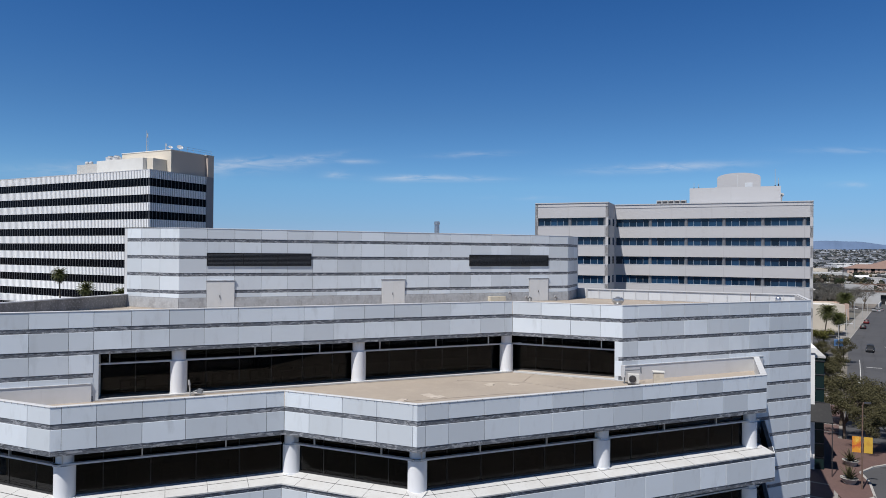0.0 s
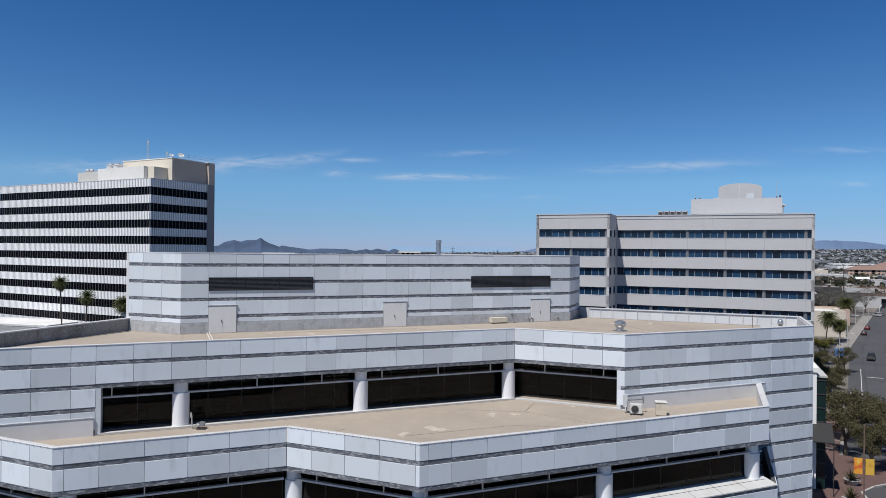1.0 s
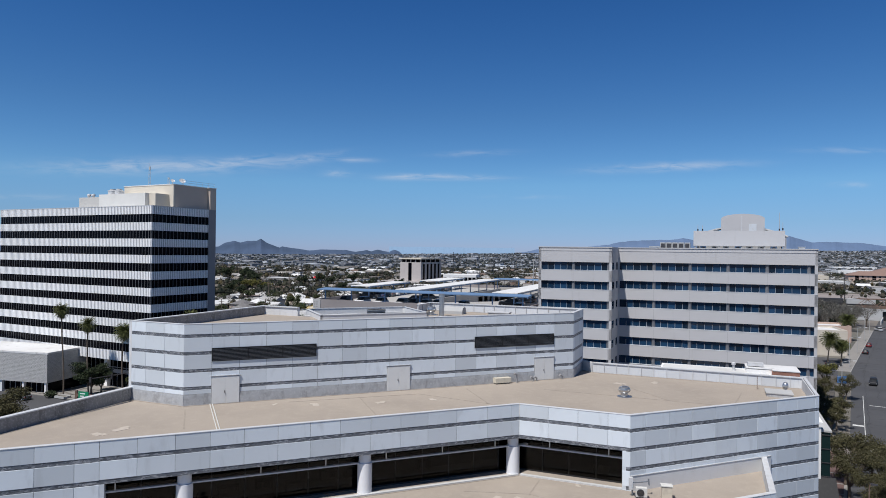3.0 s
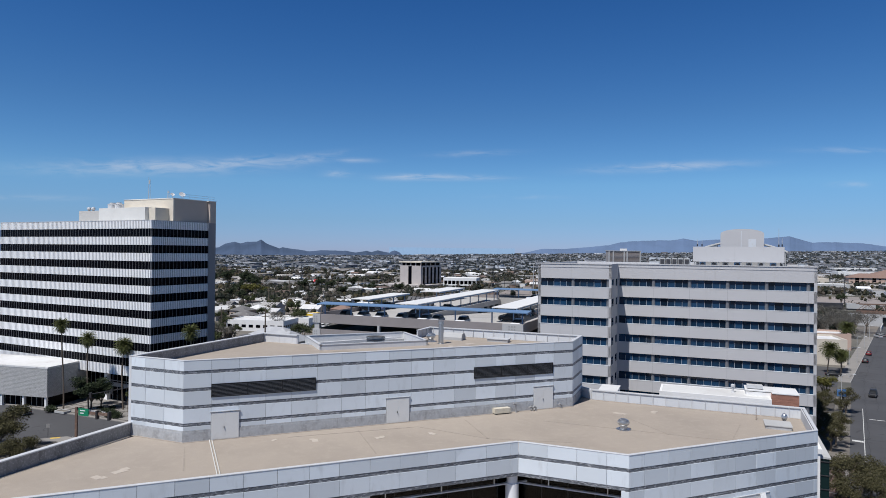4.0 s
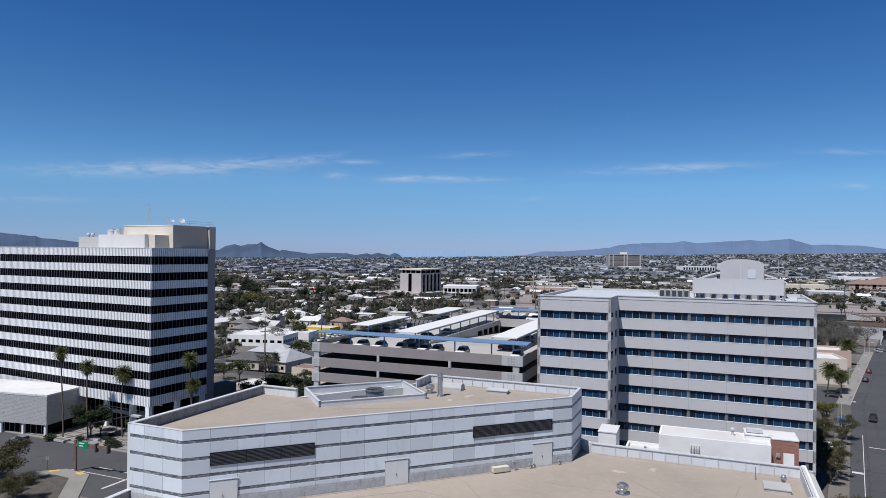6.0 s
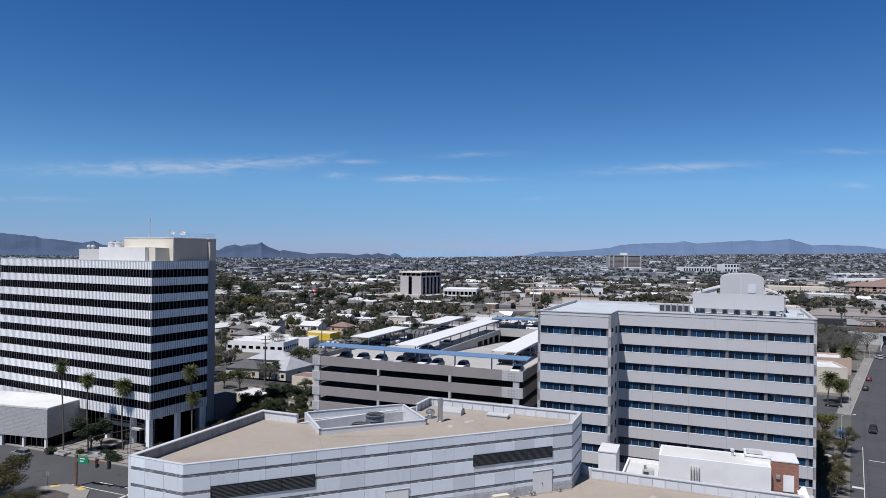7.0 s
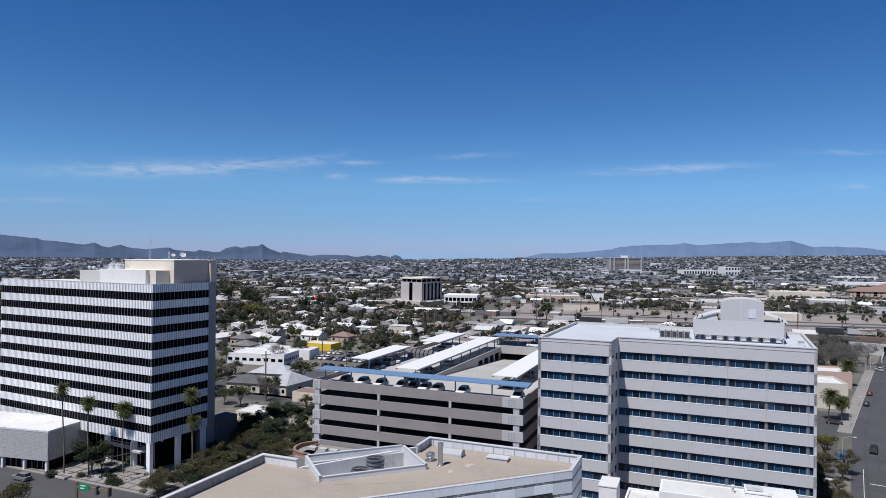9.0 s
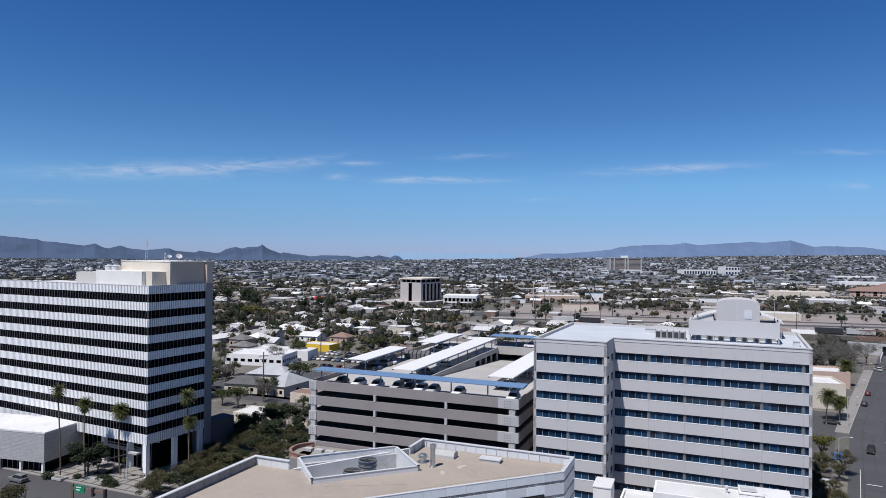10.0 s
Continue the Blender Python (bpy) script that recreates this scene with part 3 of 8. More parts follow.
def clad(p0, p1, z0, z1, centres, joints, name="wall", depth=0.34, skip=()):
    """A wall clad with metal panels between stone bands. Joints: distances along the wall; skip: (u0, u1, z0, z1) left open."""
    F, L = facing(pt(p0), pt(p1)), span2(p0, p1)
    rest = MB(F)
    rest.box(0.02, L - 0.02, 0.06, depth, z0 + 0.005, z1 - 0.005)
    wall = part(name, rest, JOINT, office)
    edges = [z1]
    for c in centres:
        if z0 < c < z1:
            edges += [c + BAND / 2, c - BAND / 2]
    if edges[-1] - z0 > 0.05:
        edges.append(z0)
    us = [0.0] + [u for u in joints if 0.2 < u < L - 0.2] + [L]
    for k in range(0, len(edges) - 1, 2):
        zb, zt = edges[k + 1], edges[k]
        for a, b in zip(us, us[1:]):
            if any(a < s[1] - 0.1 and b > s[0] + 0.1 and zb < s[3] and zt > s[2] for s in skip):
                continue
            me = shared_box("panel", b - a - 0.022, 0.05, zt - zb - 0.012, PANEL, 0.008)
            part("panel", me, None, wall, m=F @ Matrix.Translation((a + 0.011, 0.012 * random.random(), zb + 0.006)))
    for k in range(1, len(edges) - 1, 2):
        mb = MB(F)
        mb.box(0.0, L, 0.03, 0.09, edges[k + 1], edges[k])
        part("stone_band", mb, MARBLE, wall, "grey veined stone band")
    return wall


def grid(start, L, step=2.35):
    out, u = [], start
    while u < L:
        out.append(u)
        u += step
    return out


def coping(p0, p1, z, name="coping", mat=None, w=0.46, out=0.015):
    F, L = facing(pt(p0), pt(p1)), span2(p0, p1)
    mb = MB(F)
    mb.extrude([(-out, z - 0.02), (-out, z + 0.015), (-out + 0.02, z + 0.035), (w - out, z + 0.03), (w - out, z - 0.06), (w - out - 0.05, z - 0.06), (w - out - 0.05, z - 0.02)], -out, L + out)
    return part(name, mb, mat or COPING, office, "white metal parapet coping")


LOWER = [ZT - 1.11, ZT - 2.60]
UPPER = [ZR - 1.20, ZR - 2.69]
SERIES = [ZR - 1.22 - 1.49 * k for k in range(15)]
PHS = [ZP - 1.05 - 1.525 * k for k in range(4)]
FLOORS = [ZTD, 9.40, 4.50]             # the decks or ledges that carry a recessed storey

# terrace parapets
TW = [(T0, T1), (T1, T2), (T2, T3), (T3, T4)]
JW = {0: grid(0.6, 9.5), 1: [0.55] + grid(2.3, 13), 2: grid(1.83, 9.15), 3: [0.54] + grid(1.99, 28)}
for i, (a, b) in enumerate(TW):
    clad(a, b, ZT - 2.75, ZT, LOWER, JW[i])
    coping(a, b, ZT, w=0.30)
# the storeys below stand a little forward of the terrace parapet
FWD = 0.55
low_line = [Vector((*p, 0)) for p in offset([pt(T0), pt(T1), pt(T2), pt(T3), pt(T4), pt(T5), pt(T5 - A * 50 + N * 20)], -FWD)]
LW = list(zip(low_line[0:4], low_line[1:5]))
for i, (a, b) in enumerate(LW):
    clad(a, b, 7.06, 9.12, [8.97, 7.21], JW[i])
    clad(a, b, 2.20, 4.20, [4.05, 2.35], JW[i])
clad(low_line[4], low_line[5], 7.06, 9.12, [8.97, 7.21], grid(1.2, 11))
clad(low_line[4], low_line[5], 2.20, 4.20, [4.05, 2.35], grid(1.2, 11))
clad(T4, T5, ZT - 2.75, ZT, LOWER, grid(1.2, 11))
coping(T4, T5, ZT)
# upper walls
wl = clad(R1, R2 - A * 31.0, ZTD, ZR, SERIES, [46.9 - 31.0 - u for u in (1.44, 3.66, 6.0, 8.35, 10.7, 13.0, 15.3)][::-1])
clad(R2 - A * 31.0, R2, ZR - 2.84, ZR, UPPER, [31.0 - u for u in (28.77, 26.43, 24.2, 21.94, 19.61, 17.3, 15.08, 12.73, 10.34, 8.1, 5.65, 2.93, 0.75)])
clad(R2, R4, ZR - 2.84, ZR, UPPER, [0.2, 2.43, 4.85, 7.21])
clad(R2 + B * 8.35, R4, ZTD, ZR - 2.86, SERIES, [])
clad(R4, R5, GROUND, ZR, SERIES, [1.5, 3.84, 6.17, 8.64, 11.02, 13.34, 15.65, 18.05, 20.31])
clad(R5, R6, GROUND, ZR, SERIES, grid(1.2, 9.4))
for a, b in ((R1, R2), (R2, R4), (R4, R5), (R5, R6)):
    coping(a, b, ZR, w=0.30)
# penthouse
clad(PA0, PA1, ZRD + 0.95, ZP, PHS, grid(2.3, 39.9, 2.345))
clad(PL, PA0, ZRD + 0.95, ZP, PHS, [2.0, 4.2])
clad(PA1, PA2, ZRD + 0.95, ZP, PHS, [0.9, 3.4])
for a, b in ((PL, PA0), (PA0, PA1), (PA1, PA2)):
    coping(a, b, ZP, w=0.30)
    F, L = facing(pt(a), pt(b)), span2(a, b)
    mb = MB(F)
    mb.box(0, L, -0.05, 0.30, ZRD - 0.05, ZRD + 0.80)
    mb.box(0, L, -0.03, 0.30, ZRD + 0.80, ZRD + 0.94)
    part("plinth", mb, GREYBASE, office, "grey weathered plinth of the penthouse")

# floor slabs and the rooms behind the glass
deckpoly = [pt(T0), pt(T1), pt(T2), pt(T3), pt(T4), pt(T5), pt(R5 - A * 1.0 + N * 4), pt(R2 + N * 7), pt(R1 + N * 6)]
inner = offset(deckpoly, 0.28)
mb = MB()
mb.prism(inner, 11.99, ZTD)
part("deck", mb, ROOF, office, "tan gravelled terrace deck")
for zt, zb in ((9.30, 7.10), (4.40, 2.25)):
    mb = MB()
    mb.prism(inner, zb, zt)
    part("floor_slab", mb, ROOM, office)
roofpoly = [pt(R1), pt(R2), pt(R4), pt(R5), pt(R6), pt(R7), pt(PA2), pt(PA3), pt(PLC), pt(PLB), pt(R0)]
mb = MB()
mb.prism(offset(roofpoly, 0.25), ZR - 2.82, ZRD)
part("roof_deck", mb, ROOF, office, "tan gravelled flat roof")
phpoly = [pt(PL), pt(PA0), pt(PA1), pt(PA2), pt(PA3), pt(PA3 - N * 4.2), pt(PLC + A * 2), pt(PLC), pt(PLB)]
mb = MB()
W0 = Vector((-13.3, 71.15, 0))
AX = Vector((-A.y, A.x, 0))
W1, W3 = W0 + A * 12.4, W0 + AX * 8.35
W2 = W1 + AX * 8.4
outer = offset(phpoly, 0.2)
rim = outer[:6] + [pt(W1 + AX * 5.3), pt(W1), pt(W0), pt(W0 + AX * 4.5)] + outer[7:]     # notched for the light well
mb.prism(rim, ZP - 2.2, ZPD)
part("penthouse_roof", mb, ROOF, office, "tan gravelled penthouse roof")
# back walls close the building to the ground
for a, b, zt in ((R6, R7, ZR), (R7, PA2, ZR), (PA2, PA3, ZP), (PA3, PLC, ZPD), (PLC, PLB, ZP), (PLB, PL, ZP), (PL, R1, ZR)):
    mb = MB(facing(pt(a), pt(b)))
    mb.box(0, span2(a, b), 0, 0.32, GROUND, zt)
    part("back_wall", mb, STUCCO, office)


def recess(runs, floor, soffit, setback, rail, ledge, deep=7.0):
    """A recessed storey behind a run of wall lines: glass panes, mullions, sun-shade rail, ledge and a dim room."""
    for a, b, joints, trim0, trim1 in runs:
        F, L = facing(pt(a), pt(b)), span2(a, b)
        mb = MB(F)
        if ledge:
            mb.extrude([(-FWD - 0.03, floor - 0.34), (-FWD - 0.03, floor - 0.26), (setback - 0.1, floor), (setback + 0.1, floor + 0.02), (setback + 0.1, floor - 0.34)], -0.22, L + 0.22)
            led = part("ledge", mb, SILL, office, "white sloping ledge")
            u = 1.2
            while u < L - 0.5:
                mb = MB(F)
                mb.extrude([(-FWD - 0.034, floor - 0.30), (-FWD - 0.034, floor - 0.255), (setback - 0.1, floor + 0.004), (setback - 0.1, floor - 0.05)], u, u + 0.025)
                part("joint", mb, JOINT, led)
                u += 2.35
        else:
            mb.box(0.1, L, 0.0, 0.34, floor - 0.02, floor + 0.10)
            part("threshold", mb, SILL, office, "white raised edge of the terrace deck")
        # sun-shade rail with its hangers
        mb = MB(F)
        mb.box(trim0, L - trim1, 0.58, 0.86, rail - 0.05, rail + 0.05)
        part("shade_rail", mb, COPING, office, "white horizontal sun-shade rail")
        mb = MB(F)
        for u in joints:
            if trim0 < u < L - trim1 and joints.index(u) % 2 == 0:
                mb.box(u - 0.035, u + 0.035, 0.60, 0.74, rail + 0.05, soffit + 0.02)
        part("rail_hanger", mb, ALU, office)
        # glass line
        g0, g1 = trim0, L - trim1
        n = max(1, round((g1 - g0) / 2.35))
        w = (g1 - g0) / n
        fr = MB(F)
        fr.box(g0, g1, setback - 0.03, setback + 0.07, floor + 0.0, floor + 0.12)
        fr.box(g0, g1, setback - 0.03, setback + 0.07, soffit - 0.12, soffit)
        for k in range(n + 1):
            fr.box(g0 + k * w - 0.014, g0 + k * w + 0.014, setback - 0.01, setback + 0.07, floor + 0.12, soffit - 0.12)
        window = part("window", fr, FRAME, office, "dark framed ribbon window")
        for k in range(n):
            me = shared_box("pane", w - 0.06, 0.012, soffit - floor - 0.24, GLASS)
            part("pane", me, None, window, m=F @ Matrix.Translation((g0 + k * w + 0.03, setback + 0.02, floor + 0.12)))
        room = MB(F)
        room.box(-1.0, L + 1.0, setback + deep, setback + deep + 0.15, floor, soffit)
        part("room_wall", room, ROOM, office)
        # furniture dimly seen
        fu = MB(F)
        u = g0 + 1.2
        while u < g1 - 2:
            if random.random() < 0.7:
                w2 = random.uniform(1.0, 2.2)
                y = setback + random.uniform(0.8, 3.0)
                fu.box(u, u + w2, y, y + 0.7, floor + 0.70, floor + 0.75)
                fu.box(u + 0.05, u + 0.12, y + 0.05, y + 0.65, floor, floor + 0.70)
                fu.box(u + w2 - 0.12, u + w2 - 0.05, y + 0.05, y + 0.65, floor, floor + 0.70)
                fu.box(u + w2 * 0.4, u + w2 * 0.4 + 0.45, y - 0.5, y - 0.42, floor + 0.4, floor + 0.95)
            u += random.uniform(2.0, 3.6)
        if fu.v:
            part("desk_row", fu, FURN, office)


recess([(R2 - A * 31.0, R2, grid(0.9, 31), 0.15, -1.2), (R2, R2 + B * 8.35, [2.43, 4.85, 7.21], -0.6, 0.05)], ZTD, ZR - 2.84, 1.55, 15.86, False)
mb = MB(facing(pt(R2 - A * 31.0), pt(R2)))
mb.box(-0.02, 0.3, 0.02, 1.7, ZTD, ZR - 2.84)
part("return_wall", mb, PANEL, office)
mb = MB(facing(pt(R2 + B * 8.33), pt(R4)))
mb.box(0.0, 0.3, 0.02, 2.3, ZTD, ZR - 2.84)
part("return_wall", mb, PANEL, office)
for fl, so, ra in ((9.40, ZT - 2.75, 11.28), (4.50, 7.06, 6.42), (GROUND + 0.4, 2.20, 1.6)):
    recess([(a, b, JW[i], 0.05 if i in (1, 3) else 0.0, 0.05) for i, (a, b) in enumerate(TW)], fl, so, 1.0, ra, True)


def column(x, y, z0, z1, r=0.56):
    mb = MB()
    mb.lathe([(r + 0.02, z0), (r + 0.02, z0 + 0.08), (r, z0 + 0.10), (r, z1 - 0.75), (r - 0.10, z1 - 0.74), (r - 0.10, z1)], 28, (x, y))
    part("column", mb, COLUMN, office, "round white column", True)


AN, BN = Vector((-A.y, A.x, 0)), Vector((-B.y, B.x, 0))
for p in (R2 - A * 25.8 + AN * 0.75, R2 - A * 12.97 + AN * 0.75, R2 - A * 0.15 + AN * 0.75):
    column(p.x, p.y, ZTD, ZR - 2.84)
for fl, so in ((9.30, ZT - 2.75), (4.40, 7.06), (GROUND, 2.20)):
    for p in (T3 + Vector((0, 1.25, 0)), T3 + A * 13.45 + AN * 0.95, T3 + A * 26.6 + AN * 0.95, T2 + Vector((0.3, 0.95, 0)), T1 + Vector((0.15, 1.25, 0))):
        column(p.x, p.y, fl, so, 0.58)

# parapet backs
def lining(p0, p1, zb, zt, mat, posts=0.0, name="parapet_lining", y0=0.30, y1=0.42):
    F, L = facing(pt(p0), pt(p1)), span2(p0, p1)
    mb = MB(F)
    mb.box(0.1, L - 0.1, y0, y1, zb, zt)
    base = part(name, mb, mat, office)
    if posts:
        k = 0
        while posts * (k + 1) < L:
            me = shared_box("lining_sheet", posts - 0.09, 0.025, zt - zb - 0.10, FLASH)
            part("lining_sheet", me, None, base, m=F @ Matrix.Translation((posts * k + 0.12, y1, zb + 0.04)))
            rib = shared_box("lining_rib", 0.07, 0.10, zt - zb, COPING)
            part("lining_rib", rib, None, base, m=F @ Matrix.Translation((posts * (k + 1) + 0.065, y1, zb)))
            k += 1


for a, b in ((R1, R2), (R2, R4), (R4, R5), (R5, R6)):
    lining(a, b, ZRD - 0.02, ZR - 0.02, STUCCO)
lining(R6, R7, ZRD - 0.02, ZR - 0.04, FLASH, 1.35, y0=0.28, y1=0.36)
coping(R6, R7, ZR, w=0.5)
lining(PL, R1, ZRD - 0.02, ZR - 0.02, CONCRETE, y0=0.28, y1=0.40)
coping(PL, R1, ZR, w=0.5)
for a, b in TW + [(T4, T5)]:
    lining(a, b, ZTD - 0.02, ZT - 0.02, STUCCO)
for a, b in ((PL, PA0), (PA0, PA1), (PA1, PA2)):
    lining(a, b, ZPD - 0.02, ZP - 0.02, STUCCO)
lining(PA2, PA3, ZPD - 0.02, ZP - 0.04, FLASH, 1.35, y0=0.28, y1=0.36)
coping(PA2, PA3, ZP, w=0.5)
lining(PA3, PA3 - N * 4.2, ZPD - 0.02, ZP - 0.04, FLASH, 1.35, y0=0.02, y1=0.12)
coping(PA3, PA3 - N * 4.2, ZP, w=0.4)
lining(PLB, PL, ZPD - 0.02, ZP - 0.02, CONCRETE, y0=0.28, y1=0.40)
coping(PLB, PL, ZP, w=0.5)
lining(PLC, PLB, ZPD - 0.02, ZP - 0.02, STUCCO, y0=0.28, y1=0.36)
coping(PLC, PLB, ZP, w=0.5)
# base of the upper wall on the terrace, white stucco
for a, b in ((R4, R4 + A * 14.85), (R1, R2 - A * 31.1)):
    mb = MB(facing(pt(a), pt(b)))
    mb.box(0.05, span2(a, b), -0.10, 0.05, ZTD - 0.02, ZTD + 1.15)
    base = part("terrace_base", mb, STUCCO, office, "white stucco wall base on the terrace")
    mb = MB(facing(pt(a), pt(b)))
    mb.box(0.05, span2(a, b), -0.13, 0.05, ZTD + 1.15, ZTD + 1.20)
    part("base_cap", mb, GREYBASE, base)

# walled light well on the penthouse roof
ZW = 25.02
for a, b in ((W0, W1), (W1, W2), (W2, W3), (W3, W0)):
    mb = MB(facing(pt(a), pt(b)))
    L = span2(a, b)
    mb.box(0, L, 0, 0.22, ZPD - 2.7, ZW)
    well = part("well_wall", mb, STUCCO, office, "low stucco wall of the roof light well")
    mb = MB(facing(pt(a), pt(b)))
    mb.extrude([(-0.05, ZW), (-0.05, ZW + 0.05), (0.27, ZW + 0.05), (0.27, ZW)], -0.05, L + 0.05)
    part("well_coping", mb, COPING, well)

mb = MB()
mb.prism(offset([pt(W0), pt(W1), pt(W2), pt(W3)], -0.1), ZPD - 2.8, ZPD - 2.6)
part("well_floor", mb, GREYBASE, office, "grey concrete floor of the light well")
mb = MB(facing(pt(W2), pt(W3)))
mb.box(0.25, span2(W2, W3) - 0.25, 0.22, 0.70, ZPD - 2.6, ZPD - 0.20)
part("well_step", mb, GREYBASE, office, "grey step inside the light well")

# doors and louvres of the penthouse
FP = facing(pt(PA0), pt(PA1))
for u in (2.32, 18.50, 35.02):
    mb = MB(FP)
    mb.box(u - 0.05, u + 2.38, -0.06, 0.10, ZRD, ZRD + 2.42)
    mb.box(u - 0.10, u + 2.43, -0.13, 0.05, ZRD + 2.42, ZRD + 2.48)
    d = part("door", mb, GREYBASE, office, "white double steel door of the penthouse")
    for k in (0, 1):
        me = shared_box("door_leaf", 1.155, 0.06, 2.34, DOORW, 0.005)
        part("door_leaf", me, None, d, m=FP @ Matrix.Translation((u + 0.01 + 1.16 * k, -0.10, ZRD + 0.02)))
    mb = MB(FP)
    mb.box(u + 1.05, u + 1.09, -0.17, -0.10, ZRD + 0.95, ZRD + 1.15)
    part("door_handle", mb, DARKMETAL, d)
for u0, u1 in ((2.32, 11.5), (27.93, 37.32)):
    mb = MB(FP)
    mb.box(u0, u1, -0.02, 0.02, 22.14, 23.26)
    for z in (22.12, 23.24):
        mb.box(u0 - 0.03, u1 + 0.03, -0.07, 0.02, z - 0.02, z + 0.04)
    for k in range(4):
        uu = u0 + (u1 - u0) * k / 3
        mb.box(uu - 0.04, uu + 0.04, -0.078, 0.02, 22.14, 23.26)
    v = part("louvre", mb, LOUVRE, office, "long black ventilation louvre")
    for k in range(9):
        me = shared_box("louvre_slat", u1 - u0 - 0.1, 0.035, 0.022, SLAT)
        part("louvre_slat", me, None, v, m=FP @ Matrix.Translation((u0 + 0.05, -0.065, 22.19 + k * 0.118)))

# ---------------------------------------------------------------- white ribbed tower
TD = turned(-27.0)
TN = Vector((-TD.y, TD.x, 0))
TC = Vector((-65.35, 148.1, 0))
TL, TSIDE = 57.2, 16.6
tower = thing("office_tower", "white ribbed office tower with black window bands", "office tower", (TC.x - 20, TC.y + 20, GROUND))


def ribbed(a, b, n, cols):
    F, L = facing(pt(a), pt(b)), span2(a, b)
    w = L / n
    for k in range(9):
        zt = 39.70 - 3.70 * k
        mb = MB(F)
        mb.box(0, L, 0.16, 0.35, zt - 1.85, zt)
        win = part("window_band", mb, FRAME, tower, "black ribbon window")
        me = shared_box("pane", w - 0.14, 0.03, 1.83, BLACKGLASS)
        for i in range(n):
            part("pane", me, None, win, m=F @ Matrix.Translation((i * w + 0.07, 0.12, zt - 1.84)))
    for k in range(10):
        zt = 41.60 if k == 0 else 39.70 - 3.70 * k + 1.85
        zb = 39.70 - 3.70 * k
        if k == 9:
            zb = 6.0
        mb = MB(F)
        mb.box(0, L, 0.15, 0.36, zb, zt)
        part("spandrel", mb, SPANDREL, tower)
    ribs, mull = MB(F), MB(F)
    for i in range(2 * n + 1):
        u = i * w / 2
        wide = w * 0.325
        if i % 2 == 0:
            mull.box(u - 0.028, u + 0.028, 0.09, 0.13, 6.0, 41.60)
        for k in range(10):
            zt = 41.60 if k == 0 else 39.70 - 3.70 * k + 1.85
            zb = 6.0 if k == 9 else 39.70 - 3.70 * k
            ribs.box(u - wide / 2, u + wide / 2, 0.02, 0.17, zb, zt)
    part("mullion", mull, MULLDARK, tower, "thin grey window mullions")
    tagged(part("rib", ribs, RIB, tower, "white precast vertical ribs"), kind="stuff")


TLE = TC - TD * TL
TRE = TC + TN * TSIDE
ribbed(TLE, TC, 56, 7)
ribbed(TC, TRE, 16, 3)
mb = MB(facing(pt(TLE), pt(TC)))
mb.box(0.4, TL - 0.4, 0.36, TSIDE - 0.1, 6.0, 40.9)
part("roof", mb, WHITEROOF, tower, "white tower roof")
mb = MB(facing(pt(TLE), pt(TC)))
mb.box(0, TL, -0.02, 0.35, 41.5, 41.64)
mb.box(TL - 0.35, TL + 0.02, 0, TSIDE, 41.5, 41.64)
part("coping", mb, COPING, tower)
FT = facing(pt(TLE), pt(TC))
lob = MB(FT)
lob.box(3, TL - 3.2, 4.6, TSIDE - 1, GROUND, 6.0)
part("lobby", lob, BLACKGLASS, tower, "dark glazed recessed lobby")
for z in (1.9, 3.2):
    mb = MB(FT)
    mb.box(TL - 20, TL - 5, 4.3, 4.65, z, z + (0.9 if z < 2 else 0.12))
    part("lobby_band", mb, GARAGEL, tower)
mb = MB(FT)
mb.box(3, TL - 1.2, 4.45, 4.62, 5.2, 6.0)
part("fascia", mb, GARAGEL, tower)
for i in range(7):
    mb = MB(FT)
    u = TL - 0.1 - 9.4 * i
    mb.box(u - 1.15, u, 0.05 if i == 0 else 3.4, 1.0 if i == 0 else 4.3, GROUND, 6.02)
    part("column", mb, RIB, tower, "square white tower column")
for i in (1, 2):
    mb = MB(FT)
    mb.box(TL - 0.95, TL - 0.05, 7.6 * i, 7.6 * i + 1.1, GROUND, 6.02)
    part("column", mb, RIB, tower, "square white tower column")
mb = MB(FT)
mb.box(TL - 7, TL - 4, 0.6, 4.0, 3.0, 3.4)
part("entrance_canopy", mb, GARAGEL, tower)
# service core, stands at the back corner and rises over the roof
mb = MB(FT)
mb.box(TL - 9, TL + 0.15, TSIDE, TSIDE + 2.2, GROUND, 41.6)
part("core_shaft", mb, COREGREY, tower, "dull grey shaft of the service core")
mb = MB(FT)
mb.box(TL - 9, TL + 0.15, TSIDE + 0.32, TSIDE + 2.2, 41.6, 46.9)
mb.box(TL - 17.5, TL - 0.75, 7.0, TSIDE + 0.3, 40.0, 46.9)
part("service_core", mb, TAN, tower, "tan stucco service core")
mb = MB(FT)
mb.box(TL - 17.8, TL - 0.77, 6.6, 6.98, 40.0, 46.9)
part("core_face", mb, CREAM, tower, "cream stucco core face")
mb = MB(FT)
mb.box(TL - 17.9, TL - 0.65, 6.5, TSIDE + 2.3, 46.9, 47.05)
mb.box(TL - 0.65, TL + 0.2, TSIDE - 0.05, TSIDE + 2.3, 46.9, 47.05)
part("core_coping", mb, CREAMW, tower)
mb = MB(FT)
mb.box(TL - 7.6, TL - 2.2, 2.8, 6.7, 40.0, 44.6)
part("stair_head", mb, CREAM, tower, "cream stair head")
mb = MB(FT)
mb.box(TL - 20.5, TL - 4.4, 1.8, 6.6, 40.0, 44.7)
part("plant_room", mb, CREAMW, tower, "white rooftop plant room")
mb = MB(FT)
mb.box(TL - 28.5, TL - 20.5, 2.2, 7.2, 40.0, 44.2)
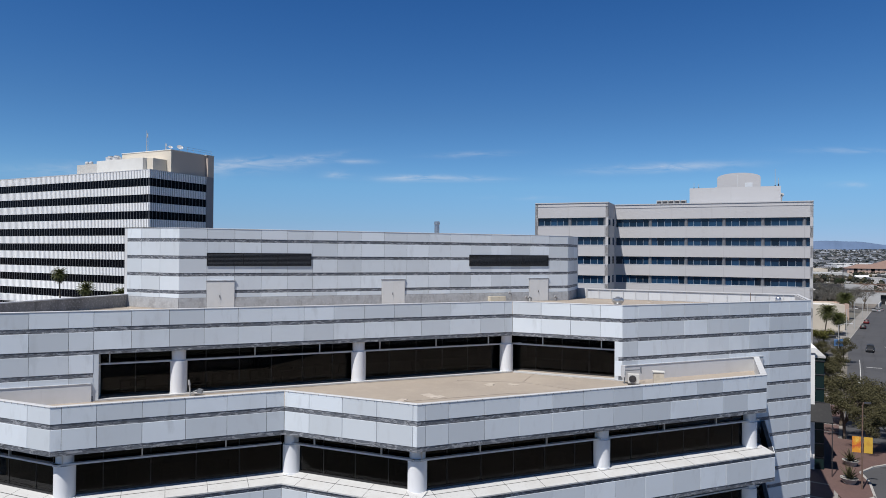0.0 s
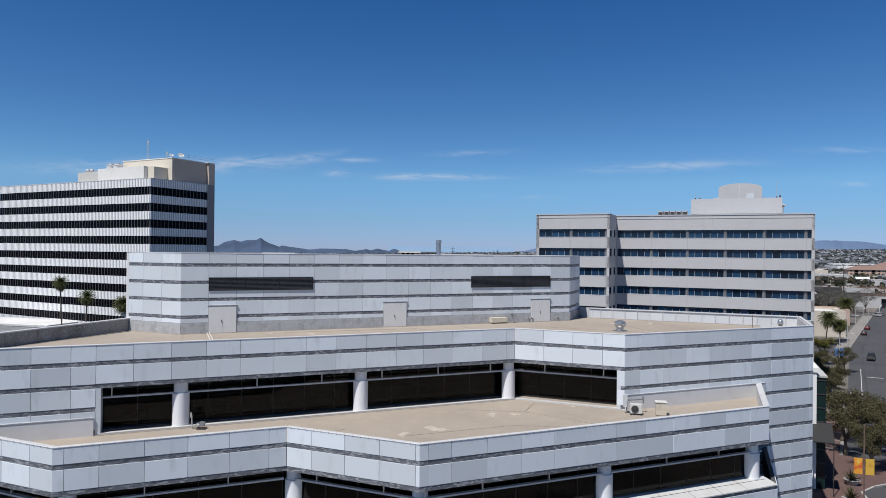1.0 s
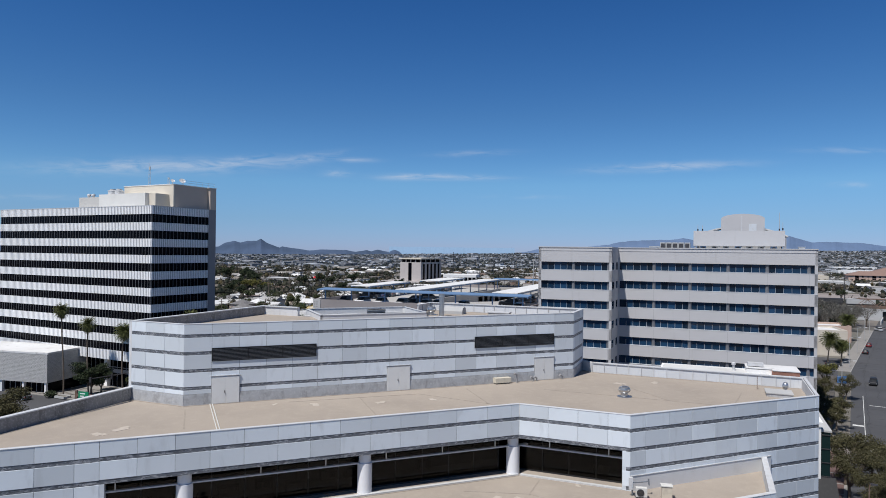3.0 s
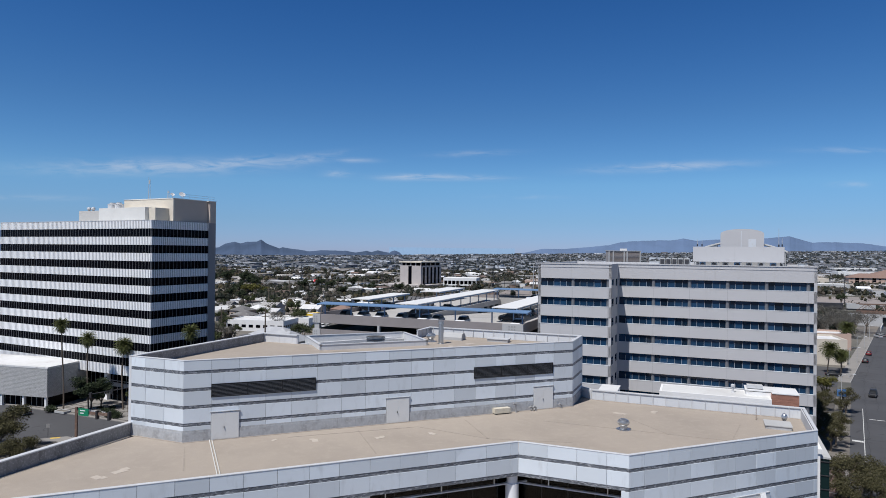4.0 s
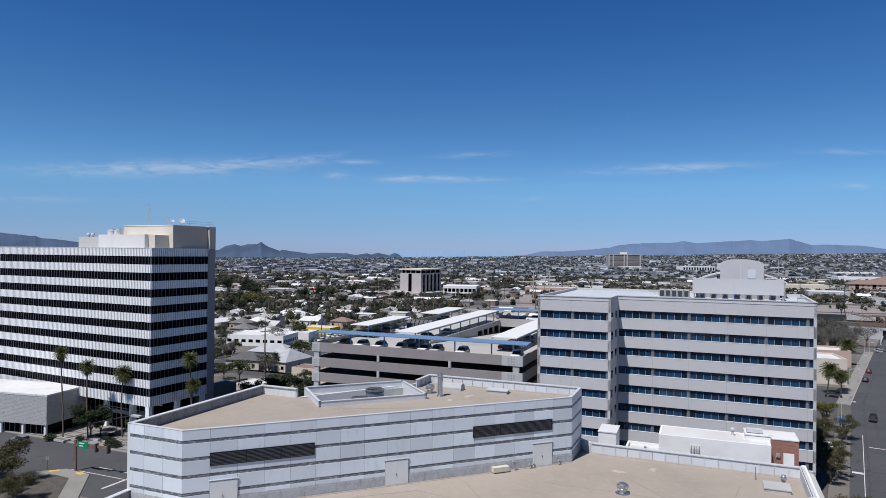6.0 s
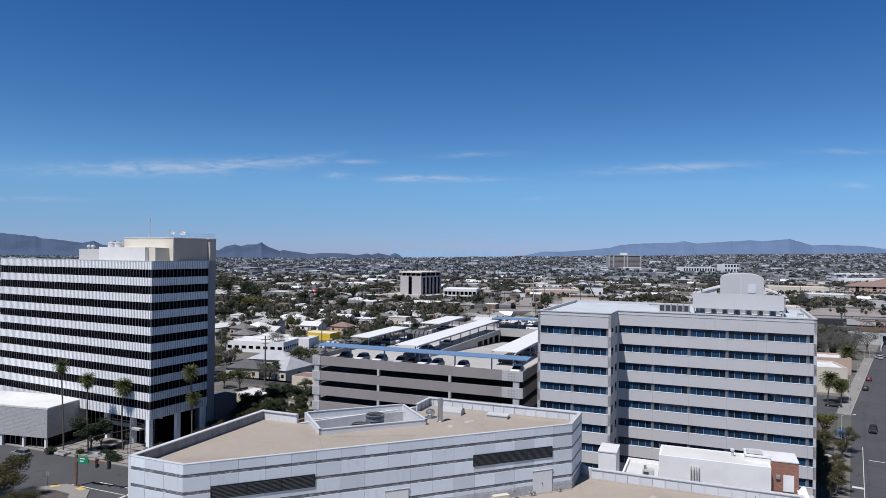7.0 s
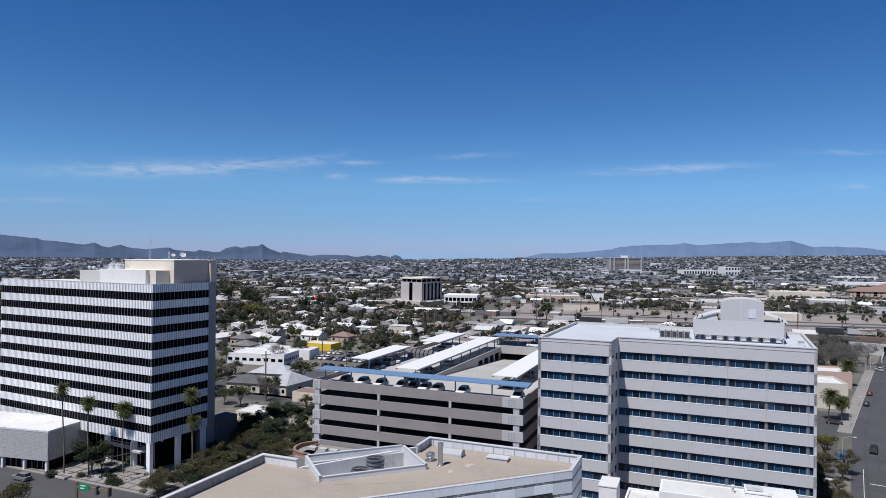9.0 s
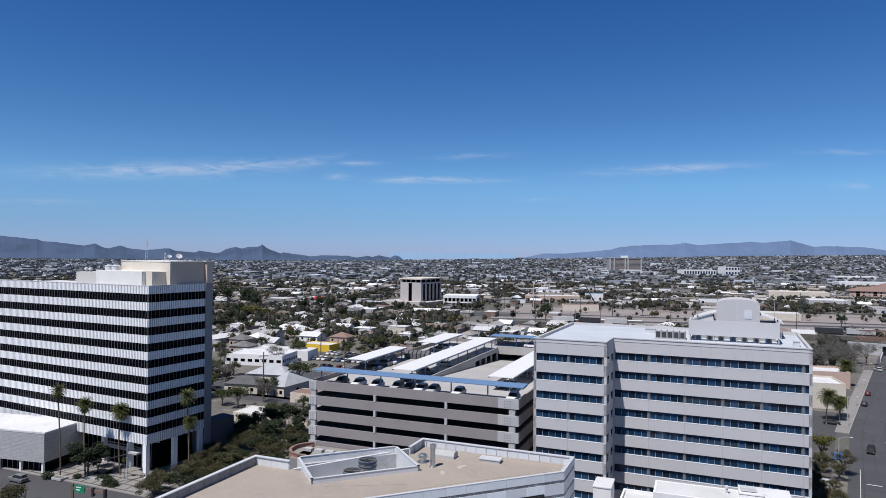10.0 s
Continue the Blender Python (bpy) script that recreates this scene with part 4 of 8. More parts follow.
part("plant_room", mb, BLOCK, tower, "pale block rooftop plant room")
mb = MB(FT)
mb.box(TL - 3.0, TL + 1.0, TSIDE + 2.3, TSIDE + 9, GROUND, 7.5)
part("annex", mb, DARKWALL, tower, "grey annex at the foot of the tower")

# roof gear of the tower, each a thing of its own
def mast(x, y, z, h, name="antenna_mast"):
    t = thing(name, "slim grey lattice antenna mast on the tower roof", "antenna", (x, y, z))
    mb = MB()
    mb.tube((x, y, z), (x, y, z + h), 0.07, 0.04, 6)
    mb.tube((x + 0.35, y, z), (x + 0.35, y, z + h * 0.9), 0.05, 0.03, 6)
    part("pole", mb, GARAGEL, t)
    mb = MB()
    for k in range(5):
        zz = z + h * (0.15 + 0.17 * k)
        mb.tube((x, y, zz), (x + 0.35, y, zz + 0.3), 0.03, 0.03, 5)
    part("brace", mb, GARAGEL, t)
    mb = MB()
    mb.box(x + 0.05, x + 0.30, y - 0.08, y + 0.08, z + h * 0.70, z + h * 0.85)
    part("antenna_panel", mb, GARAGEL, t)
    return t


def onT(u, y, z):
    return FT @ Vector((u, y, z))


q = onT(TL - 11.5, 8.5, 47)
mast(q.x, q.y, q.z, 5.6)
q = onT(TL - 5.5, 9.0, 47)
mast(q.x, q.y, q.z, 2.2)


def dish(p, r, tilt=(0.4, -0.5, 0.6)):
    t = thing("satellite_dish", "white satellite dish on a short post on the tower roof", "satellite dish", p)
    mb = MB(Matrix.Translation(p))
    mb.tube((0, 0, 0), (0, 0, 0.9), 0.06, 0.06, 8)
    part("post", mb, GARAGEL, t)
    q2 = Vector(tilt).to_track_quat("Z", "Y").to_matrix().to_4x4()
    mb = MB(Matrix.Translation(Vector(p) + Vector((0, 0, 1.1))) @ q2)
    mb.lathe([(0.06, 0.0), (r * 0.5, 0.10 * r), (r, 0.34 * r), (r, 0.38 * r), (r * 0.5, 0.15 * r), (0.05, 0.06)], 20)
    part("reflector", mb, COPING, t, "", True)
    mb = MB(Matrix.Translation(Vector(p) + Vector((0, 0, 1.1))) @ q2)
    mb.tube((0, 0, 0), (0, 0, r * 0.9), 0.03, 0.03, 6)
    part("feed_arm", mb, GARAGEL, t)
    return t


q = onT(TL - 3.0, 11.0, 47)
dish(q, 0.75)
q = onT(TL - 4.5, 9.5, 47)
dish(q, 0.5)
for u, y, r in ((TL - 27.3, 4.0, 0.42), (TL - 26.0, 4.2, 0.42)):
    q = onT(u, y, 44.2)
    t = thing("roof_vent", "white domed turbine vent on the tower plant room", "roof vent", q, group="vents on the tower plant room")
    mb = MB(Matrix.Translation(q))
    mb.lathe([(0.28, 0), (0.28, 0.35)], 14)
    part("vent_stem", mb, GARAGEL, t)
    mb = MB(Matrix.Translation(q))
    mb.lathe([(0.3, 0.35), (0.48, 0.5), (0.5, 0.75), (0.36, 0.98), (0.1, 1.05)], 16)
    part("vent_head", mb, COPING, t, "", True)
for u, y, r in ((TL - 19.3, 4.6, 1.1), (TL - 17.0, 4.6, 1.0)):
    q = onT(u, y, 44.7)
    t = thing("cooling_tower", "round white cooling tower on the plant room roof", "cooling tower", q, group="cooling towers on the tower roof")
    mb = MB(Matrix.Translation(q))
    mb.lathe([(r, 0), (r, 0.95), (r + 0.06, 1.0), (r + 0.06, 1.1), (r * 0.7, 1.25)], 20)
    part("drum", mb, COPING, t, "", True)
    mb = MB(Matrix.Translation(q))
    mb.lathe([(r * 0.6, 1.25), (r * 0.6, 1.5)], 18)
    part("fan_stack", mb, GARAGEL, t)
t = thing("roof_railing", "thin steel guard rail along the tower core edge", "railing", onT(TL - 2, 12, 47.05))
mb = MB(FT)
for z in (0.5, 1.0):
    mb.box(TL - 0.3, TL - 0.26, 9, TSIDE + 2.0, 47.05 + z, 47.09 + z)
part("rail", mb, GARAGEL, t)
for k in range(6):
    mb = MB(FT)
    mb.box(TL - 0.3, TL - 0.26, 9 + k * 1.9, 9.04 + k * 1.9, 47.05, 48.08)
    part("post", mb, GARAGEL, t)

# ---------------------------------------------------------------- low block-faced building beside the tower
LD = turned(-14.0)
LN = Vector((-LD.y, LD.x, 0))
LC = Vector((-89.5, 150.3, 0))
low = thing("low_building", "low windowless pale block building with a white roof", "building", (LC.x - 10, LC.y + 8, GROUND))
LA = LC - LD * 46
FL = facing(pt(LA), pt(LC))
mb = MB(FL)
mb.box(0, 45.8, 0.2, 12, 1.1, 7.6)
part("wall", mb, BLOCK, low)
lw = low.children[0]
for side in (0, 1):
    Fs = FL if side == 0 else facing(pt(LC), pt(LC + LN * 12))
    Ls = 46 if side == 0 else 12
    mb = MB(Fs)
    n = 0
    z = 1.1
    row = 0
    while z < 7.4:
        u = 0.0 if row % 2 == 0 else 0.22
        while u < Ls - 0.1:
            if side == 1 or u > 22:
                o = random.uniform(-0.012, 0.012)
                mb.box(u + 0.02, min(u + 0.43, Ls), 0.06 + o, 0.22, z + 0.015, z + 0.29)
            u += 0.45
        z += 0.305
        row += 1
    tagged(part("block", mb, M("block face %d" % side, (0.43, 0.428, 0.42), 0.9).random(0.88, 1.08, True).m, lw, "pale raised block facing"), kind="stuff")
mb = MB(FL)
mb.box(-0.1, 46.1, 0.0, 12.1, 7.6, 8.0)
part("roof", mb, WHITEROOF, low, "white roof with grey stains")
mb = MB(FL)
mb.box(0.5, 45.5, 1.6, 11, GROUND, 1.1)
part("shopfront", mb, BLACKGLASS, low, "dark glazed ground floor")
for k in range(8):
    mb = MB(FL)
    mb.box(45.0 - k * 6.2, 45.5 - k * 6.2, 0.3, 0.8, GROUND, 1.12)
    part("post", mb, WHITEPAINT, low)
for k in range(20):
    mb = MB(FL)
    mb.box(44.6 - k * 1.5, 44.66 - k * 1.5, 1.5, 1.6, GROUND, 1.1)
    part("mullion", mb, GARAGEL, low)

# ---------------------------------------------------------------- grey slab block
GD = turned(-23.6)
GN = Vector((-GD.y, GD.x, 0))
GB = Vector((31.25, 123.15, 0))             # free corner of the forward wing
GA_ = GB - GD * 14.0
GI = GB + GN * 7.6                          # inner corner
GE = GI + GD * 34.3
ZG, PITCH, GROWS = 33.2, 3.63, 9
slab = thing("office_block", "grey eight-storey office block with blue ribbon windows", "office block", (45, 135, GROUND))


def ribbon(a, b, start, end, cols, first=0.0):
    F, L = facing(pt(a), pt(b)), span2(a, b)
    for k in range(GROWS + 1):
        zt = ZG if k == 0 else 28.80 - PITCH * (k - 1)
        zb = 30.32 - PITCH * k
        if k == GROWS:
            zb = GROUND
        mb = MB(F)
        mb.box(0, L, 0.0, 0.5, zb, zt)
        sp = part("spandrel", mb, GREY, slab, "warm grey concrete spandrel")
        if k == 0:
            mb = MB(F)
            mb.box(0, L, -0.06, 0.02, ZG - 0.75, ZG - 0.62)
            mb.box(-0.04, L + 0.04, -0.10, 0.5, ZG - 0.14, ZG + 0.03)
            part("cornice", mb, GREY, sp)
        # upright joints
        if k:
            for c in cols:
                mb = MB(F)
                mb.box(c - 0.02, c + 0.02, -0.004, 0.01, zb, zt - 0.05)
                part("joint", mb, GREYCOL, sp)
            mb = MB(F)
            mb.box(start, end, -0.03, 0.5, zt - 0.03, zt + 0.03)
            part("sill", mb, GREYTRIM, sp, "pale window sill")
    for k in range(GROWS):
        zt, zb = 30.32 - PITCH * k, 28.78 - PITCH * k
        mb = MB(F)
        mb.box(start, end, 0.42, 0.62, zb - 0.05, zt + 0.05)
        win = part("window", mb, FRAME, slab, "blue ribbon window")
        stops = [start] + [c for c in cols] + [end]
        for s0, s1 in zip(stops, stops[1:]):
            w = s1 - s0
            n = max(1, round(w / 1.25))
            for i in range(n):
                me = shared_box("pane", w / n - 0.07, 0.03, zt - zb - 0.05, BLUEGLASS)
                part("pane", me, None, win, m=F @ Matrix.Translation((s0 + i * w / n + 0.035, 0.38, zb + 0.03)))
                if i:
                    me = shared_box("mullion", 0.055, 0.09, 1.0, MULL)
                    part("mullion", me, None, win, m=F @ Matrix.Translation((s0 + i * w / n - 0.03, 0.31, zb)))
        for a0, a1 in ((0, start), (end, L)):
            if a1 - a0 > 0.03:
                mb = MB(F)
                mb.box(a0, a1, 0.0, 0.5, zb - 0.05, zt)
                part("pier", mb, GREY, slab)
    for c in cols:
        mb = MB(F)
        mb.tube((c, 0.52, GROUND), (c, 0.52, 30.4), 0.34, 0.34, 16)
        part("pilaster", mb, PILASTER, slab, "round grey pilaster", True)


ribbon(GA_, GB, 0.55, 13.97, [6.75, 13.35])
ribbon(GI, GE, 0.25, 34.25, [6.68, 13.2, 19.8, 26.3, 32.95])
# return wall of the wing
F = facing(pt(GB), pt(GI))
mb = MB(F)
mb.box(0.0, 7.6, 0.0, 0.5, GROUND, ZG)
ret = part("return_wall", mb, GREY, slab)
for k in range(GROWS):
    for u0, u1 in ((0.05, 2.3), (5.0, 6.7)):
        mb = MB(F)
        mb.box(u0, u1, -0.03, 0.02, 28.9 - PITCH * k, 30.3 - PITCH * k)
        part("pane", mb, BLUEGLASS, ret)
for a, b in ((GE, GE + GN * 26), (GE + GN * 26, GA_ + GN * 33.6), (GA_ + GN * 33.6, GA_)):
    mb = MB(facing(pt(a), pt(b)))
    mb.box(0, span2(a, b), 0.0, 0.5, GROUND, ZG)
    part("side_wall", mb, GREY, slab)
mb = MB()
mb.prism(offset([pt(GA_), pt(GB), pt(GI), pt(GE), pt(GE + GN * 26), pt(GA_ + GN * 33.6)], 0.45), 20.0, ZG - 0.55)
part("roof", mb, SLABROOF, slab, "pale blue-grey slab block roof")
# penthouse and vaulted stair head
FG = facing(pt(GI), pt(GE))
mb = MB(FG)
mb.box(13.4, 29.6, 7.5, 7.9, ZG + 0.55, ZG + 3.5)
mb.box(13.4, 13.8, 7.9, 14.0, ZG + 0.55, ZG + 3.5)
mb.box(29.2, 29.6, 7.9, 14.0, ZG + 0.55, ZG + 3.5)
part("penthouse", mb, GREY, slab, "grey mechanical screen wall")
for u in (13.6, 18, 22, 26, 29.3):
    mb = MB(FG)
    mb.box(u, u + 0.25, 7.6, 7.9, ZG - 0.6, ZG + 0.56)
    part("screen_post", mb, GREYCOL, slab)
mb = MB(FG)
mb.box(13.8, 29.2, 12.5, 13.5, ZG - 0.6, ZG + 1.2)
part("plant_wall", mb, GREYCOL, slab)
arch = [(0, ZG - 0.6), (8.2, ZG - 0.6)] + [(4.1 + 4.1 * math.cos(radians(t)), ZG + 6.3 + 1.0 * math.sin(radians(t))) for t in range(0, 181, 15)]
mb = MB(FG @ Matrix.Translation((18.3, 16.5, 0)))
n = len(arch)
mb.put([(x, 0, z) for x, z in arch] + [(x, 8, z) for x, z in arch], [tuple(range(n)), tuple(range(n, 2 * n))[::-1]] + [(i, n + i, n + (i + 1) % n, (i + 1) % n) for i in range(n)])
part("stair_head", mb, GREY, slab, "grey stair head with an arched top")
mb = MB(FG)
mb.box(23.6, 25.0, 16.42, 16.5, ZG + 3.4, ZG + 5.2)
mb.box(22.2, 22.3, 16.44, 16.5, ZG, ZG + 6.9)
part("stair_panel", mb, GREYTRIM, slab)
mb = MB(FG)
vault = [(13.2 + 17.6 * k / 20, ZG + 2.5 + 2.1 * (1 - (k / 10 - 1) ** 2)) for k in range(21)]
nv = len(vault)
mb.put([(u, v, z + h) for v in (17.0, 24.5) for h in (0.0, 0.28) for u, z in vault],
       [(k, k + 1, nv + k + 1, nv + k) for k in range(nv - 1)] + [(2 * nv + k + 1, 2 * nv + k, 3 * nv + k, 3 * nv + k + 1) for k in range(nv - 1)]
       + [(nv + k, nv + k + 1, 3 * nv + k + 1, 3 * nv + k) for k in range(nv - 1)] + [(k + 1, k, 2 * nv + k, 2 * nv + k + 1) for k in range(nv - 1)]
       + [(0, nv, 3 * nv, 2 * nv), (nv - 1, 3 * nv - 1, 4 * nv - 1, 2 * nv - 1)])
part("vaulted_roof", mb, DULLROOF, slab, "shallow white vaulted roof behind the stair head")
mb = MB(FG)
low = [(13.5, ZG - 0.6), (18.25, ZG - 0.6)] + [q for q in vault[::-1] if 13.5 < q[0] < 18.25]
k = len(low)
mb.put([(u, 17.3, z) for u, z in low] + [(u, 24.3, z) for u, z in low], [tuple(range(k)), tuple(range(k, 2 * k))[::-1]] + [(i, k + i, k + (i + 1) % k, (i + 1) % k) for i in range(k)])
part("plant_wall", mb, DULLROOF, slab)
# dark box stands in for the shadow under the vault's open right side
mb = MB(FG)
mb.box(26.6, 30.0, 21.5, 24.2, ZG - 0.6, ZG + 2.5)
part("plant_cover", mb, DARKMETAL, slab)
for u in (27.6, 30.3):
    mb = MB(FG)
    mb.box(u, u + 0.2, 17.2, 17.4, ZG - 0.6, ZG + 2.7)
    part("screen_post", mb, GREYCOL, slab)

# ---------------------------------------------------------------- parking garage
PD = turned(-22.0)
PN = Vector((-PD.y, PD.x, 0))
Q0 = Vector((-28.6, 146.0, 0))
PLEN = 47.6
garage = thing("parking_garage", "brown-grey open parking garage with shade canopies on its top deck", "parking garage", (-5, 165, GROUND))
FQ = facing(pt(Q0), pt(Q0 + PD * PLEN))
ZQ, GP = 21.25, 3.27
for k in range(7):
    zt = ZQ - GP * k
    mb = MB(FQ)
    mb.box(1.9, PLEN - 4.2, 0.0, 0.3, max(GROUND, zt - 1.95), zt)
    part("spandrel", mb, GARAGE, garage, "brown-grey precast spandrel")
    for u0, u1 in ((0.0, 1.9), (PLEN - 4.2, PLEN)):
        mb = MB(FQ)
        mb.box(u0, u1, -0.12, 0.32, max(GROUND, zt - 1.95), zt)
        e = part("end_panel", mb, GARAGEL, garage, "pale grey end panel with square perforations")
        mb = MB(FQ)
        w = u1 - u0
        nn = 3 if w > 3 else 2
        for i in range(nn):
            for j in range(3):
                if zt - 0.5 - j * 0.5 > GROUND + 0.5:
                    uu = u0 + w * 0.30 + i * 0.55 - (0.25 if nn == 2 else 0)
                    mb.box(uu, uu + 0.3, -0.135, -0.10, zt - 0.70 - j * 0.52, zt - 0.40 - j * 0.52)
        part("perforation", mb, GREYCOL, e)
    if zt - 2.6 > GROUND:
        mb = MB(FQ)
        if k:
            mb.box(0.3, PLEN - 0.3, 0.35, 82, zt - 1.55, zt - 1.02)
        else:
            mb.box(0.3, 21.5, 0.35, 82, zt - 1.55, zt - 1.02)
            mb.box(37.6, PLEN - 0.3, 0.35, 82, zt - 1.55, zt - 1.02)
            mb.box(21.5, 37.6, 0.35, 16, zt - 1.55, zt - 1.02)
            mb.box(21.5, 37.6, 70, 82, zt - 1.55, zt - 1.02)
        # decks below the top one take the copy with painted-in shade
        part("deck", mb, DECKSHADE if k else DECK, garage, "concrete parking deck")
    for c in (16.2, 32.4):
        mb = MB(FQ)
        mb.box(c - 0.25, c + 0.25, -0.08, 0.5, max(GROUND, zt - GP), zt - 1.9)
        part("column", mb, GARAGEL, garage)
for c in (1.0, PLEN - 1.4):
    mb = MB(FQ)
    mb.box(c - 0.6, c + 0.6, 0.02, 0.8, GROUND, ZQ - 1.0)
    part("corner_column", mb, GARAGEL, garage)
Fr = facing(pt(Q0 + PD * PLEN), pt(Q0 + PD * PLEN + PN * 82))
Flq = facing(pt(Q0 + PN * 82), pt(Q0))
for Fx in (Fr, Flq):
    for k in range(7):
        zt = ZQ - GP * k
        mb = MB(Fx)
        mb.box(0, 82, 0, 0.3, max(GROUND, zt - 1.95), zt)
        part("side_spandrel", mb, GARAGE, garage)
mb = MB(FQ)
mb.box(0, PLEN, 82, 82.3, GROUND, ZQ)
part("back_wall", mb, GARAGE, garage)
mb = MB(FQ)
mb.box(2, PLEN - 2, 26, 26.3, GROUND, ZQ - 2)
part("inner_wall", mb, GARAGE, garage)
# upper ramp with its side walls
mb = MB(FQ)
mb.box(21.4, 21.75, 15, 48, ZQ - 4.3, ZQ - 0.35)
mb.box(21.4, 21.75, 48, 70, ZQ - 1.7, ZQ - 0.35)
mb.box(37.5, 37.8, 16, 70, ZQ - 4.3, ZQ - 0.1)
mb.box(21.4, PLEN - 1, 69.7, 70.05, ZQ - 2.3, ZQ + 0.1)
for y in (48, 53, 58, 63, 68.6):
    mb.box(21.38, 21.78, y, y + 0.7, ZQ - 4.3, ZQ - 0.3)
part("ramp_wall", mb, DECK, garage, "stained concrete ramp wall")
mb = MB(FQ)
mb.extrude([(16, ZQ - 1.32), (70, ZQ - 4.55), (70, ZQ - 4.25), (16, ZQ - 1.02)], 21.75, 37.5)
part("ramp", mb, DECK, garage, "sloping concrete ramp with painted bays")
mb = MB(FQ @ Matrix.Translation((0, 16, ZQ - 1.02)) @ Matrix.Rotation(-math.atan2(3.23, 54), 4, "X"))
for k in range(18):
    mb.box(22.0, 26.8, 1 + k * 2.75, 1.12 + k * 2.75, 0.003, 0.010)
    mb.box(33.0, 37.4, 1 + k * 2.75, 1.12 + k * 2.75, 0.003, 0.010)
part("bay_marking", mb, PAINTW, garage, "white painted parking bays")


def canopy(u0, u1, y0, y1, z0, z1, mat, legs, label, name="shade_canopy"):
    """A thin sheet on steel legs; z0 at its near edge, z1 at its far one."""
    p = FQ @ Vector(((u0 + u1) / 2, (y0 + y1) / 2, ZQ - 1.0))
    t = thing(name, label, "canopy", p, group="shade canopies on the garage")
    mb = MB(FQ)
    mb.extrude([(y0, z0), (y1, z1), (y1, z1 + 0.16), (y0, z0 + 0.16)], u0, u1)
    part("sheet", mb, mat, t)
    mb = MB(FQ)
    for u in (u0 + 0.05, u1 - 0.2):
        mb.extrude([(y0, z0 - 0.26), (y1, z1 - 0.26), (y1, z1 - 0.02), (y0, z0 - 0.02)], u, u + 0.15)
    part("beam", mb, BLUESTEEL, t)
    for u, y in legs:
        zz = z0 + (z1 - z0) * (y - y0) / (y1 - y0)
        mb = MB(FQ)
        mb.box(u - 0.11, u + 0.11, y - 0.11, y + 0.11, ZQ - 1.03, zz - 0.02)
        part("leg", mb, BLUESTEEL, t)
    return t


canopy(0.3, PLEN + 0.6, 0.9, 4.4, 23.25, 23.45, BLUESTEEL, [(u, 2.4) for u in (1.6, 8.2, 16.4, 24.6, 32.6, 40.5, 46.8)], "long blue steel carport over the front parking row")
for u0, u1, y0, y1 in ((-0.6, 4.6, 17.5, 41), (15.4, 21.0, 9.5, 71), (38.0, 43.6, 10, 56), (1.8, 8.0, 54, 76)):
    legs = [(u, y0 + 1.5 + k * (y1 - y0 - 3) / max(2, round((y1 - y0) / 8)), ) for u in ((u0 + u1) / 2 + 1.6,) for k in range(max(2, round((y1 - y0) / 8)) + 1)]
    t = canopy(u0, u1, y0, y1, 23.30, 23.45, CANOPY, legs, "white shade canopy over parked cars on the garage roof")
canopy(17, 41, 76.5, 81, 23.3, 23.5, BLUESTEEL, [(u, 78.5) for u in (18, 25, 32, 40)], "blue steel carport at the back of the garage deck")
t = thing("condenser_row", "row of grey rooftop condensers on the garage deck", "air conditioner", FQ @ Vector((10, 46, ZQ - 1.02)))
for k in range(6):
    mb = MB(FQ)
    u = 3.2 + k * 1.25
    mb.extrude([(42.0, ZQ - 1.02), (44.2, ZQ - 1.02), (44.2, ZQ + 0.5), (43.1, ZQ + 1.4), (42.0, ZQ + 0.5)], u, u + 1.0)
    part("condenser", mb, DARKWALL, t)
# painted bays on the deck
mb = MB(FQ)
for k in range(17):
    mb.box(1.2 + k * 2.75, 1.32 + k * 2.75, 0.5, 5.6, ZQ - 1.02, ZQ - 1.012)
part("bay_marking", mb, PAINTW, garage, "white painted parking bays")

